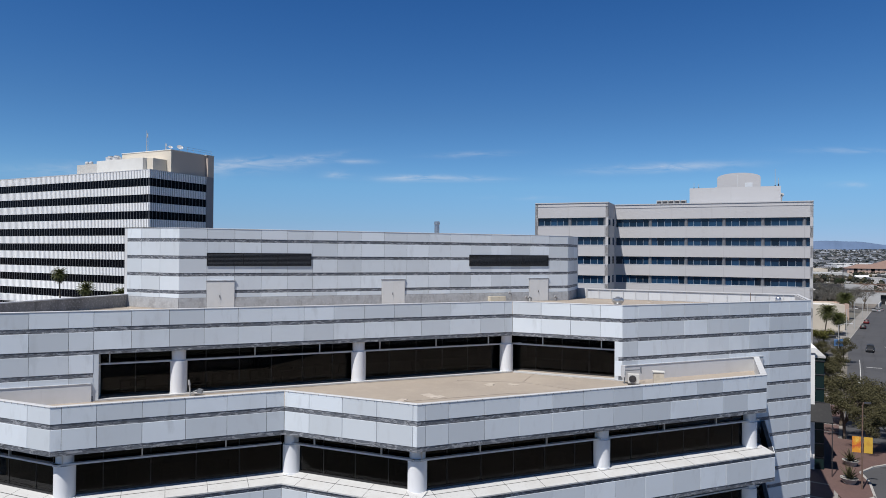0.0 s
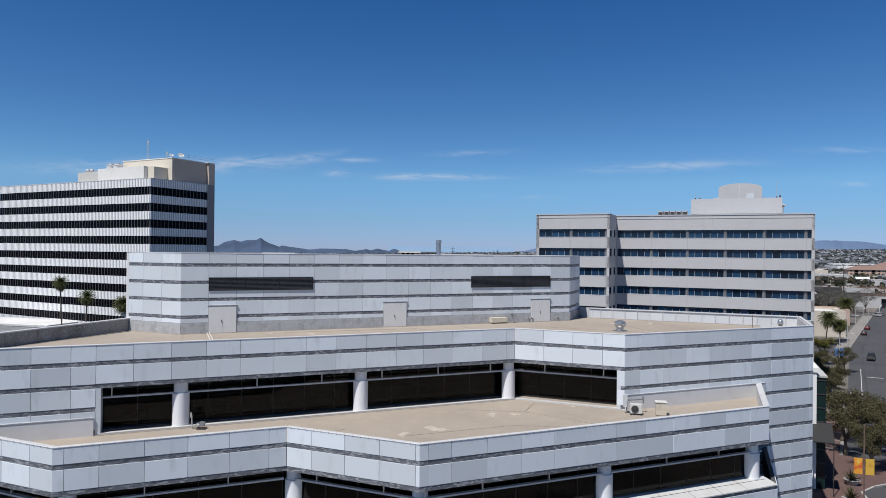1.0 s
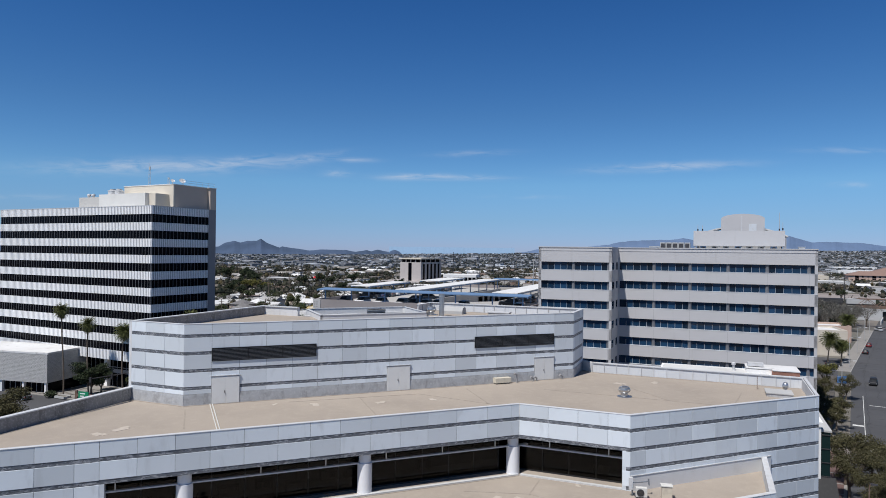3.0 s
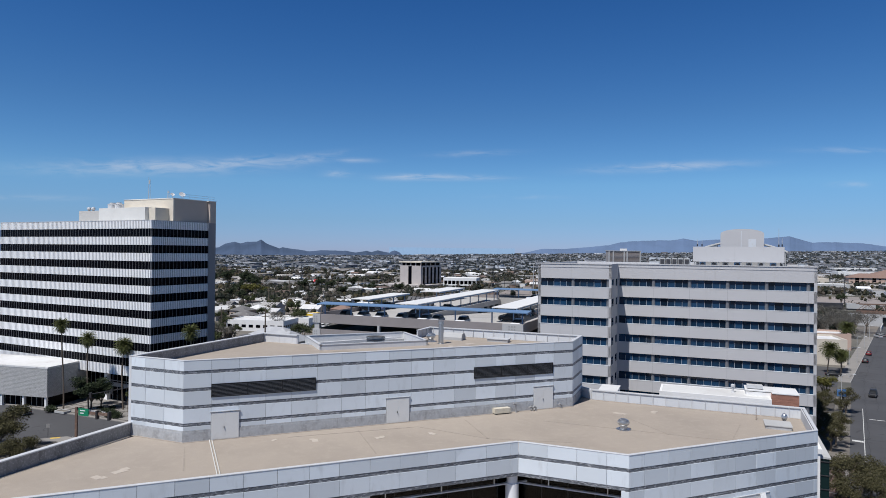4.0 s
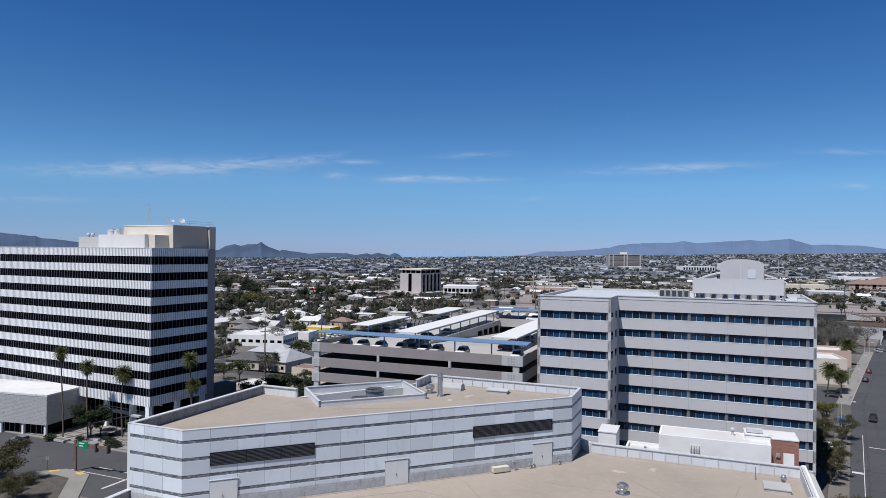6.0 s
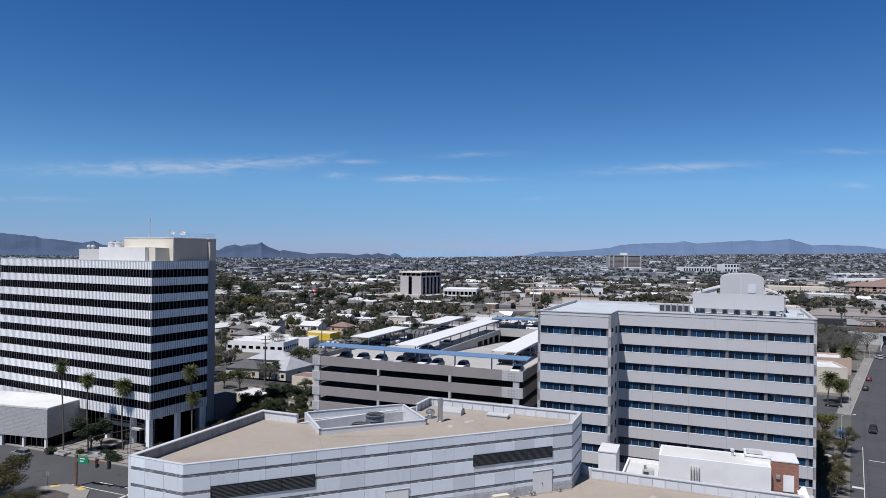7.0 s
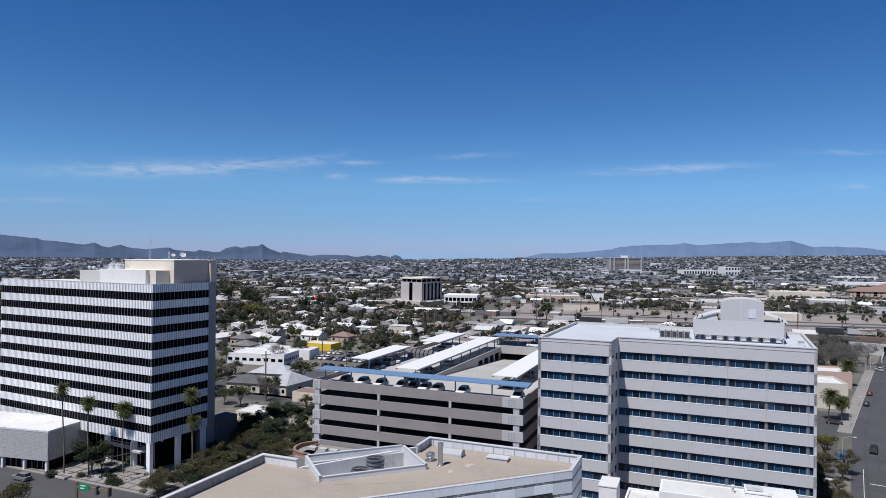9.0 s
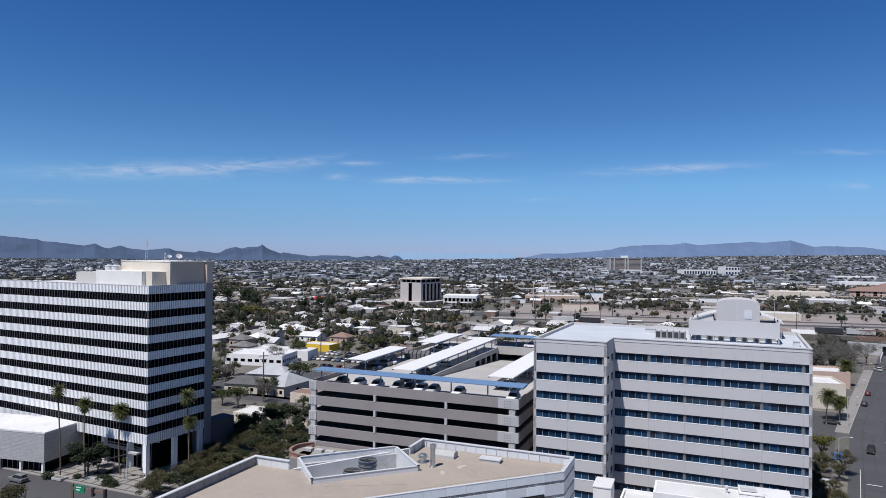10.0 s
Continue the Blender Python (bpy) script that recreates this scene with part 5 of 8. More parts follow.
# ---------------------------------------------------------------- cars
def make_car(colour, tall, label):
    """A car at the origin, nose along +x."""
    t = thing("car", label, "car", (0, 0, 0))
    L, W = (4.7, 1.86) if tall else (4.6, 1.78)
    h1, h2 = (1.05, 1.74) if tall else (0.86, 1.42)
    x0, x1 = -L / 2, L / 2

    def loft(rings):
        mb = MB()
        n = len(rings[0])
        p = [q for r in rings for q in r]
        f = [(k * n + i, k * n + (i + 1) % n, (k + 1) * n + (i + 1) % n, (k + 1) * n + i) for k in range(len(rings) - 1) for i in range(n)]
        f += [tuple(range(n))[::-1], tuple(range((len(rings) - 1) * n, len(rings) * n))]
        return mb.put(p, f)

    def ring(z, xa, xb, w, c=0.22):
        return [(xa + c, -w / 2, z), (xb - c, -w / 2, z), (xb, -w / 2 + c, z), (xb, w / 2 - c, z), (xb - c, w / 2, z), (xa + c, w / 2, z), (xa, w / 2 - c, z), (xa, -w / 2 + c, z)]

    part("body", loft([ring(0.28, x0 + 0.06, x1 - 0.06, W - 0.1), ring(0.45, x0, x1, W), ring(0.72, x0, x1, W), ring(h1 - 0.06, x0 + 0.03, x1 - 0.12, W - 0.04), ring(h1, x0 + 0.12, x1 - 0.35, W - 0.16)]), CARPAINT[colour], t, "", True)
    rear = 0.25 if tall else 0.75
    part("cabin_glass", loft([ring(h1 - 0.01, x0 + rear, x1 - 1.15, W - 0.18), ring(h2 - 0.07, x0 + rear + 0.3, x1 - 1.95, W - 0.46)]), CARGLASS, t, "dark tinted windows", True)
    part("car_roof", loft([ring(h2 - 0.075, x0 + rear + 0.28, x1 - 1.92, W - 0.44), ring(h2, x0 + rear + 0.42, x1 - 2.1, W - 0.6)]), CARPAINT[colour], t, "", True)
    for sx in (x0 + 0.82, x1 - 0.85):
        for sy in (-1, 1):
            mb = MB(Matrix.Translation((sx, sy * (W / 2 - 0.11), 0.33)) @ Matrix.Rotation(math.pi / 2, 4, "X"))
            mb.lathe([(0.20, -0.11), (0.31, -0.11), (0.33, -0.06), (0.33, 0.06), (0.31, 0.11), (0.20, 0.11)], 14)
            w = part("wheel", mb, TYRE, t, "", True)
            mb = MB(Matrix.Translation((sx, sy * (W / 2 - 0.10), 0.33)) @ Matrix.Rotation(math.pi / 2, 4, "X"))
            mb.lathe([(0.05, -0.115), (0.19, -0.10), (0.20, 0.10), (0.05, 0.115)], 10)
            part("rim", mb, ALU, w)
    for sy in (-1, 1):
        mb = MB()
        mb.box(x1 - 0.14, x1 - 0.01, sy * 0.62 - 0.18, sy * 0.62 + 0.18, 0.60, 0.74)
        part("headlight", mb, LAMPCLEAR, t)
        mb = MB()
        mb.box(x0 + 0.0, x0 + 0.1, sy * 0.66 - 0.14, sy * 0.66 + 0.14, 0.66, 0.86)
        part("taillight", mb, LAMPRED, t)
    return t


CARS = {}


def car(colour, tall, x, y, z, heading, group=""):
    key = (colour, tall)
    m = pose(x, y, z, 0, 0, heading)
    if key not in CARS:
        CARS[key] = make_car(colour, tall, "parked %s %s seen from above" % (colour, "sport utility car" if tall else "saloon car"))
        ob = CARS[key]
        ob.matrix_basis = m
    else:
        ob = copy_thing(CARS[key], m)
    return tagged(ob, group=group)


GARHEAD = -22.0
COLS = ["white", "silver", "black", "grey", "white", "black", "tan", "blue", "white", "grey", "black", "silver", "red"]
for i, (u, c) in enumerate(((5.2, "black"), (9.6, "white"), (14.0, "white"), (19.0, "silver"), (21.8, "black"), (24.6, "white"), (27.3, "silver"), (33.0, "white"), (44.6, "white"))):
    p = FQ @ Vector((u + 1.0, 3.1, ZQ - 1.02))
    car(c, True, p.x, p.y, p.z, GARHEAD - 90, "cars along the garage front")
for u, y, c, tl in ((3.2, 20.5, "black", True), (3.2, 23.6, "blue", False), (3.2, 29, "grey", True), (3.2, 32, "white", False), (18.5, 13, "black", True), (18.5, 22, "grey", True), (18.5, 35, "silver", False),
                (40.8, 14, "black", True), (40.8, 17, "white", False), (40.8, 28, "grey", True), (6.5, 58, "grey", True), (6.5, 64, "white", True), (30, 78.5, "white", True), (36, 78.5, "red", False)):
    p = FQ @ Vector((u, y, ZQ - 1.02))
    car(c, tl, p.x, p.y, p.z, GARHEAD + (180 if random.random() < 0.5 else 0), "cars under the garage canopies")
HEAD1 = 54.4
for x, y, c, tl, hd in ((145.8, 227.6, "black", False, HEAD1), (158.2, 245.0, "red", False, HEAD1), (112.6, 172.8, "black", True, HEAD1 + 180), (196.5, 297.5, "silver", True, HEAD1 + 30), (201.5, 302.5, "grey", False, HEAD1 + 20),
                        (119.5, 201.8, "black", False, -30), (112.0, 208.5, "grey", True, -30), (104, 204, "silver", True, -30), (86.5, 148.0, "silver", False, 58), (83.5, 143.0, "grey", True, 58), (189.5, 331, "white", True, -20), (194, 338, "white", False, -20)):
    car(c, tl, x, y, GROUND + 0.03, hd, "cars on the avenue")
car("grey", True, -92.3, 145.6, GROUND + 0.03, 157.0, "cars on the tower street")
car("white", False, -58.0, 168.0, GROUND + 0.03, 66.0, "cars behind the tower")
# car park behind the garage: rows of parked cars
for k in range(16):
    if random.random() < 0.8:
        p = Vector((-67, 300, 0)) + turned(-22) * (k * 2.7)
        car(random.choice(COLS), random.random() < 0.5, p.x, p.y, GROUND + 0.03, 68, "cars in the lot behind the garage")
    if random.random() < 0.7:
        p = Vector((-60, 316, 0)) + turned(-22) * (k * 2.7)
        car(random.choice(COLS), random.random() < 0.5, p.x, p.y, GROUND + 0.03, -112, "cars in the lot behind the garage")
    if k < 6 and random.random() < 0.8:
        p = Vector((-56, 332, 0)) + turned(-22) * (k * 2.7)
        car(random.choice(COLS), random.random() < 0.5, p.x, p.y, GROUND + 0.03, -112, "cars in the lot behind the garage")
    if random.random() < 0.6:
        p = Vector((-46, 280, 0)) + turned(-22) * (k * 2.7)
        car(random.choice(COLS), random.random() < 0.5, p.x, p.y, GROUND + 0.03, 68, "cars in the lot behind the garage")
strip("parking_lot", ASPHALT, (-74, 292), (-8, 265), 50, GROUND - 0.2, GROUND + 0.02, "grey asphalt car park behind the garage", "car park")

# ---------------------------------------------------------------- plants
def leaf_cloud(mb, centre, rx, ry, rz, n, size, flat=0.5):
    """Many small leaf blades, thicker towards the outside of an uneven clump."""
    for _ in range(n):
        d = Vector((random.gauss(0, 1), random.gauss(0, 1), random.gauss(0, 1))).normalized()
        r = random.random() ** 0.45
        c = Vector(centre) + Vector((d.x * rx * r, d.y * ry * r, d.z * rz * r))
        a = Vector((random.gauss(0, 1), random.gauss(0, 1), random.gauss(0, flat))).normalized() * size * random.uniform(0.6, 1.4)
        b = Vector((random.gauss(0, 1), random.gauss(0, 1), random.gauss(0, 1)))
        b = (b - a * (b.dot(a) / a.dot(a))).normalized() * size * random.uniform(0.35, 0.7)
        k = len(mb.v)
        mb.v += [tuple(c - a), tuple(c + b), tuple(c + a), tuple(c - b)]
        mb.f.append((k, k + 1, k + 2, k + 3))


def make_tree(name, label, h, spread, leaf, leaves, size, bare=False, seed=0):
    random.seed(100 + seed)
    t = thing(name, label, "tree")
    mb = MB()
    fork = h * 0.28
    mb.tube((0, 0, -0.1), (0.1, 0.05, fork), 0.035 * h, 0.025 * h, 9)
    tips = []
    for k in range(7):
        a = 2 * math.pi * k / 7 + random.uniform(-0.3, 0.3)
        r = spread * random.uniform(0.35, 0.6)
        mid = Vector((r * 0.5 * math.cos(a), r * 0.5 * math.sin(a), fork + (h - fork) * random.uniform(0.25, 0.45)))
        tip = Vector((r * math.cos(a), r * math.sin(a), fork + (h - fork) * random.uniform(0.45, 0.85)))
        mb.tube((0.1, 0.05, fork - 0.1), mid, 0.016 * h, 0.011 * h, 6)
        mb.tube(mid, tip, 0.011 * h, 0.004 * h, 5)
        for _ in range(3):
            e2 = tip + Vector((random.gauss(0, 1), random.gauss(0, 1), random.uniform(-0.2, 1))) * spread * 0.22
            mb.tube(mid.lerp(tip, 0.6), e2, 0.005 * h, 0.002 * h, 4)
            tips.append(e2)
        tips.append(tip)
    part("trunk", mb, BARK, t)
    mb = MB()
    per = leaves // (len(tips) + 8)
    for p in tips:
        s = spread * random.uniform(0.20, 0.36)
        leaf_cloud(mb, p, s, s, s * 0.7, per, size)
    for _ in range(8):
        a, r = random.uniform(0, 6.28), spread * random.uniform(0.2, 0.85)
        s = spread * random.uniform(0.18, 0.32)
        leaf_cloud(mb, (r * math.cos(a), r * math.sin(a), fork + (h - fork) * random.uniform(0.25, 0.8)), s, s, s * 0.65, per, size)
    part("crown", mb, leaf, t)
    return t


def make_palm(h, label, r=2.3, fronds=46, seed=0, skirt=True):
    fronds = int(fronds * 1.6)
    random.seed(300 + seed)
    t = thing("palm_tree", label, "palm tree")
    mb = MB()
    n = 7
    pts = [Vector((0.25 * math.sin(k * 0.5 + seed), 0.2 * math.sin(k * 0.4 + 2 * seed) - 0.2 * math.sin(2 * seed), h * k / n - (0.1 if k == 0 else 0))) for k in range(n + 1)]
    for k in range(n):
        mb.tube(pts[k], pts[k + 1], 0.17 - 0.006 * k, 0.17 - 0.006 * (k + 1), 9)
    part("trunk", mb, BARK, t)
    top = pts[-1]
    mb = MB()
    for k in range(fronds):
        a = k * 2.39996
        lift = 1.5 - 2.3 * (k / fronds)
        L = r * random.uniform(0.85, 1.1)
        out = Vector((math.cos(a), math.sin(a), 0))
        side = Vector((-math.sin(a), math.cos(a), 0))
        prev = top
        vz = lift
        q = Vector(top)
        for s in range(6):
            stepv = (out * math.cos(vz) + Vector((0, 0, math.sin(vz)))) * (L / 6)
            nx = q + stepv
            w = 0.50 * math.sin(math.pi * (s + 1.2) / 7.4) * r / 2.3
            for sg in (-1, 1):
                for j in (0, 0.5):
                    b0 = q.lerp(nx, j)
                    tipv = b0 + side * sg * w * random.uniform(0.9, 1.3) + stepv * 0.9 + Vector((0, 0, -0.22 * r / 2.3))
                    kk = len(mb.v)
                    mb.v += [tuple(b0), tuple(b0 + stepv * 0.38), tuple(tipv)]
                    mb.f.append((kk, kk + 1, kk + 2))
            q = nx
            vz -= 0.17
    part("crown", mb, FROND, t)
    if skirt:
        mb = MB()
        for k in range(110):
            a = random.uniform(0, 6.28)
            L = random.uniform(0.8, 2.3)
            b0 = top + Vector((0.22 * math.cos(a), 0.22 * math.sin(a), -0.1))
            tip = top + Vector((random.uniform(0.35, 1.1) * math.cos(a), random.uniform(0.35, 1.1) * math.sin(a), -L))
            sd = Vector((-math.sin(a), math.cos(a), 0)) * 0.14
            kk = len(mb.v)
            mb.v += [tuple(b0 - sd), tuple(b0 + sd), tuple(tip)]
            mb.f.append((kk, kk + 1, kk + 2))
        part("skirt", mb, DEADFROND, t, "dry hanging fronds")
    return t


def plant(made, spots, group=""):
    """Set the made plant on the first spot and copies on the others: (x, y, turn, scale)."""
    for i, (x, y, turn, s) in enumerate(spots):
        m = Matrix.Translation((x, y, GROUND + 0.1)) @ Matrix.Rotation(radians(turn), 4, "Z") @ Matrix.Scale(s, 4)
        if i == 0:
            first = m
            made.scale = (1, 1, 1)
        else:
            ob = copy_thing(made, m)
            ob.matrix_basis = m
            tagged(ob, group=group)
    made.matrix_basis = first
    tagged(made, group=group)


plant(make_palm(19.2, "tall slim fan palm with a small crown before the tower", 2.0, 44, 1), [(-85.2, 149.0, 0, 1.0)])
plant(make_palm(16.0, "fan palm with dry skirt before the tower", 2.1, 46, 2), [(-79.6, 149.0, 0, 1.0), (-57.2, 151.6, 80, 1.09)], "palms before the tower")
plant(make_palm(14.4, "full fan palm beside the tower entrance", 2.5, 54, 3), [(-72.2, 150.2, 40, 1.0), (-56.6, 150.6, 10, 0.82), (-70.2, 148.2, 0, 0.28)], "palms before the tower")
plant(make_palm(6.6, "date palm with arching fronds beside the avenue", 3.0, 60, 4, False), [(121.0, 207.0, 0, 1.1), (123.8, 205.5, 120, 0.8), (126.4, 209.5, 60, 0.8), (128.5, 212.5, 30, 0.7), (160.0, 262.0, 10, 1.2)], "palms on the avenue")
shade_tree = make_tree("shade_tree", "dusty green street tree with an open crown", 8.0, 4.0, LEAFOLIVE, 7000, 0.13, seed=1)
spots = []
for k, (x, y, s) in enumerate(((94.4, 154.6, 0.72), (91.2, 150.8, 0.5), (76.0, 127.6, 0.72), (73.0, 124.2, 0.6), (80.2, 134.0, 0.5), (59.0, 97.0, 0.95), (63.2, 97.5, 0.85), (55.6, 90.5, 0.85), (60.4, 91.0, 0.8), (54.4, 83.4, 0.7), (57.8, 84.6, 0.75), (90.0, 156.0, 0.6), (87.2, 151.6, 0.5), (82.4, 145.0, 0.6), (79.6, 139.2, 0.55), (72.4, 129.0, 0.6), (84.6, 141.6, 0.42))):
    spots.append((x, y, k * 67, s))
plant(shade_tree, spots, "trees along the avenue")
plant(make_tree("shade_tree", "yellow green street tree beside the avenue", 7.4, 3.2, LEAFYELLOW, 3600, 0.17, seed=9), [(95.0, 164.6, 0, 0.95)])
plant(make_tree("gold_tree", "golden autumn tree among the houses", 8.0, 5.0, LEAFYELLOW, 2600, 0.30, seed=10), [(-143, 494, 0, 1.5), (-133, 499, 90, 1.2)], "golden trees")
plant(make_tree("shade_tree", "round dark green tree alone on the railway yard", 11.0, 5.0, LEAFDARK, 2600, 0.34, seed=14), [(78.5, 500.0, 0, 1.25), (170, 560, 60, 1.0), (290, 480, 0, 0.8)], "trees on the railway yard")
big = make_tree("shade_tree", "tall dark green tree among the houses", 11.0, 5.0, LEAFDARK, 2400, 0.36, seed=15)
plant(big, [(-212, 655, 0, 1.5), (-200, 668, 50, 1.3), (-190, 640, 90, 1.4), (-222, 640, 20, 1.2), (-176, 610, 70, 1.2), (-165, 590, 0, 1.1), (-150, 470, 10, 0.9), (-138, 455, 80, 0.8), (-160, 520, 40, 1.0), (-128, 470, 0, 0.8),
           (-118, 560, 30, 1.1), (-108, 580, 100, 1.2), (-96, 570, 10, 1.0), (-82, 610, 0, 1.2), (-60, 560, 55, 0.9), (-140, 350, 20, 0.7), (-128, 320, 70, 0.7), (-116, 296, 0, 0.65), (-36, 560, 0, 0.9), (-75, 500, 0, 0.9)], "tall trees among the houses")
mesq = make_tree("mesquite_tree", "spreading olive mesquite tree at the street corner", 6.2, 4.2, LEAFOLIVE, 6000, 0.16, seed=2)
plant(mesq, [(-54.0, 143.5, 70, 0.85), (-59.5, 139.5, 140, 0.72), (-49.5, 148.0, 200, 0.85), (-47, 152, 20, 0.7)], "mesquites near the corner")
dark = make_tree("oak_tree", "dense dark green tree beside the tower", 8.4, 4.6, LEAFDARK, 6000, 0.22, seed=3)
plant(dark, [(-78.8, 148.9, 0, 0.86), (-77.2, 150.2, 40, 0.7), (-50, 177, 60, 0.9), (-44, 172, 110, 0.85), (-45, 183, 230, 0.95), (-38, 176, 290, 0.7), (-48, 193, 90, 0.75),
             (-38.5, 186, 10, 0.9), (-42, 164, 50, 0.65), (-35, 165, 0, 0.6)], "dark trees beside the tower")
grey = make_tree("bare_tree", "grey leafless winter tree near the underpass", 8.5, 4.8, LEAFGREY, 2600, 0.15, seed=4)
random.seed(7)
plant(grey, [(119.6 + 0.716 * (v - 193.3) - random.uniform(3, 36), v, random.uniform(0, 360), random.uniform(0.8, 1.3)) for v in [random.uniform(292, 344) for _ in range(20)]] + [(-75, 300, 0, 1), (-92, 262, 50, 0.9), (-84, 258, 90, 0.8), (-60, 225, 30, 0.8)], "bare trees")
random.seed(8)
lt = make_tree("desert_tree", "dusty green desert tree among the houses", 6.5, 4.0, LEAF, 2200, 0.24, seed=5)
TREESPOT = [(-44, 322), (-37, 328), (-48, 328), (-30, 342), (-24, 349), (-34, 350), (-20, 368), (-14, 362), (-9, 372), (-72, 322), (-66, 326), (-101, 300), (-104, 290), (-90, 268), (-96, 274), (-83, 276), (-52, 256), (-86, 246), (-92, 252), (-82, 232), (-60, 268),
            (-110, 330), (-120, 340), (-104, 346), (-92, 352), (-128, 362), (-84, 372), (-112, 384), (-100, 392), (-70, 396), (-44, 396), (-36, 404), (-130, 402), (-142, 392), (-66, 424), (-78, 428), (-112, 430), (-120, 422), (-46, 434), (-8, 420), (6, 408),
            (-52, 205), (-46, 212), (-38, 218), (-66, 214), (-73, 222), (-80, 232), (-60, 236), (-70, 246), (-22, 232), (-14, 240), (-6, 236), (-40, 240), (-30, 250)]
plant(lt, [(x + random.uniform(-3, 3), y + random.uniform(-3, 3), random.uniform(0, 360), random.uniform(0.6, 1.25)) for x, y in TREESPOT], "trees among the houses")
bush = make_tree("desert_bush", "dense olive desert bush beside the parapet street", 4.6, 4.4, LEAFOLIVE, 12000, 0.115, seed=6)
green_bush = make_tree("desert_bush", "dark green bush beside the tower", 4.2, 3.6, LEAFDARK, 9000, 0.12, seed=12)
plant(green_bush, [(-54.0, 139.5, 60, 0.95), (-50.0, 151.0, 20, 1.0), (-47.5, 156.0, 210, 0.9), (-44.0, 165.0, 30, 1.1), (-53.0, 176.0, 75, 1.2), (-45.0, 146.5, 200, 0.9), (-56.5, 163.5, 0, 0.8), (-39.0, 155.0, 0, 0.8)], "bushes beside the tower")
plant(bush, [(-71.5, 111.0, 0, 0.9), (-79.5, 118.5, 40, 1.45), (-84.5, 119.5, 100, 1.3), (-82, 114, 10, 1.3), (-58.5, 136.5, 0, 0.85), (-49.5, 143.0, 120, 1.0), (-54.5, 147.0, 260, 0.75), (-56.0, 155.0, 80, 0.7), (-52.0, 160.0, 150, 0.8),
             (-41.0, 151.0, 0, 0.9), (-50.0, 168.0, 95, 1.1), (-40.0, 160.0, 140, 1.0), (-47.0, 174.0, 30, 1.2), (-37.0, 170.0, 120, 1.0)], "bushes beside the tower")
# clipped shrubs before the tower
sh = thing("shrub", "clipped green shrub in the tower forecourt", "shrub")
mb = MB()
leaf_cloud(mb, (0, 0, 0.6), 1.1, 1.1, 0.65, 700, 0.13)
part("foliage", mb, LEAFDARK, sh)
plant(sh, [(-87.0, 147.6, 0, 1.25), (-71.6, 143.4, 40, 1.25), (-70.2, 142.9, 90, 1.2), (-80.4, 147.6, 20, 0.9), (-74.6, 147.0, 40, 1.0), (-72.8, 146.2, 90, 1.0), (-77, 149.5, 0, 0.8), (-75, 151.0, 0, 0.7)], "shrubs before the tower")

# ---------------------------------------------------------------- buildings near the slab block
def block(name, label, category, p0, ang, w, d, h, wall, roof, parapet=0.6, base=GROUND, rows=0, cols=0, glass=BLACKGLASS, wz=1.2, wh=1.4):
    """A plain flat-roofed building with real window openings set into its front and right faces."""
    D = turned(ang)
    Nn = Vector((-D.y, D.x, 0))
    p0 = Vector((*p0, 0))
    F = facing(pt(p0), pt(p0 + D * w))
    c = p0 + D * (w / 2) + Nn * (d / 2)
    t = thing(name, label, category, (c.x, c.y, base))
    mb = MB(F)
    mb.box(0, w, 0, 0.3, base, base + h)
    mb.box(0, w, d - 0.3, d, base, base + h)
    mb.box(0, 0.3, 0.3, d - 0.3, base, base + h)
    mb.box(w - 0.3, w, 0.3, d - 0.3, base, base + h)
    part("wall", mb, wall, t)
    mb = MB(F)
    mb.box(0.3, w - 0.3, 0.3, d - 0.3, base + h - parapet - 0.3, base + h - parapet)
    part("roof", mb, roof, t)
    for r in range(rows):
        for k in range(cols):
            for Fx, ww in ((F, w), (facing(pt(p0 + D * w), pt(p0 + D * w + Nn * d)), d)):
                st = ww / cols
                mb = MB(Fx)
                z = base + wz + r * (h - 0.8) / rows
                mb.box(st * (k + 0.2), st * (k + 0.8), -0.03, 0.05, z, z + wh)
                part("window", mb, glass, t)
    return t


block("low_annex", "low white-roofed commercial building between the offices", "building", (24.6, 96.2), -22.4, 24, 20, 10.6, WHITEPAINT, DULLROOF, 0.5)
block("roof_storey", "white stucco roof storey with a red brick end", "building", (30.8, 94.4), -21.4, 14.4, 5.6, 7.1, WHITEPAINT, DULLROOF, 0.05, 8.6)
mbk = thing("brick_stairhead", "red brick stair head with a white door on the annex roof", "building", (46.5, 91.5, 8.6))
Fb = facing((44.75, 90.2), (47.82, 89.0))
mb = MB(Fb)
mb.box(0, 3.3, 0.05, 4.6, 8.6, 16.3)
w = part("wall", mb, BRICKRED, mbk)
for r in range(30):
    for k in range(8):
        u = k * 0.47 - (0.23 if r % 2 else 0)
        u0, u1 = max(0.0, u), min(3.3, u + 0.455)
        if u1 - u0 > 0.1:
            me = shared_box("brick", u1 - u0, 0.06, 0.118, BRICKRED)
            part("brick", me, None, w, m=Fb @ Matrix.Translation((u0, 0, 12.4 + r * 0.13)))
mb = MB(Fb)
mb.box(-3.2, -0.02, 1.0, 4.6, 8.6, 16.2)
part("side_box", mb, WHITEPAINT, mbk, "white stucco box beside the brick")
mb = MB(Fb)
mb.box(-3.25, 3.35, 0.95, 4.65, 16.3, 16.42)
mb.box(0.0, 3.35, -0.06, 0.95, 16.3, 16.42)
part("roof", mb, WHITEROOF, mbk)
mb = MB(Fb)
mb.box(1.45, 2.75, -0.06, 0.02, 12.4, 14.6)
part("door", mb, WHITEPAINT, mbk, "white door in the brick")
mb = MB(Fb)
mb.box(0.55, 1.05, -0.22, 0.0, 14.0, 14.5)
part("vent_box", mb, ALU, mbk)
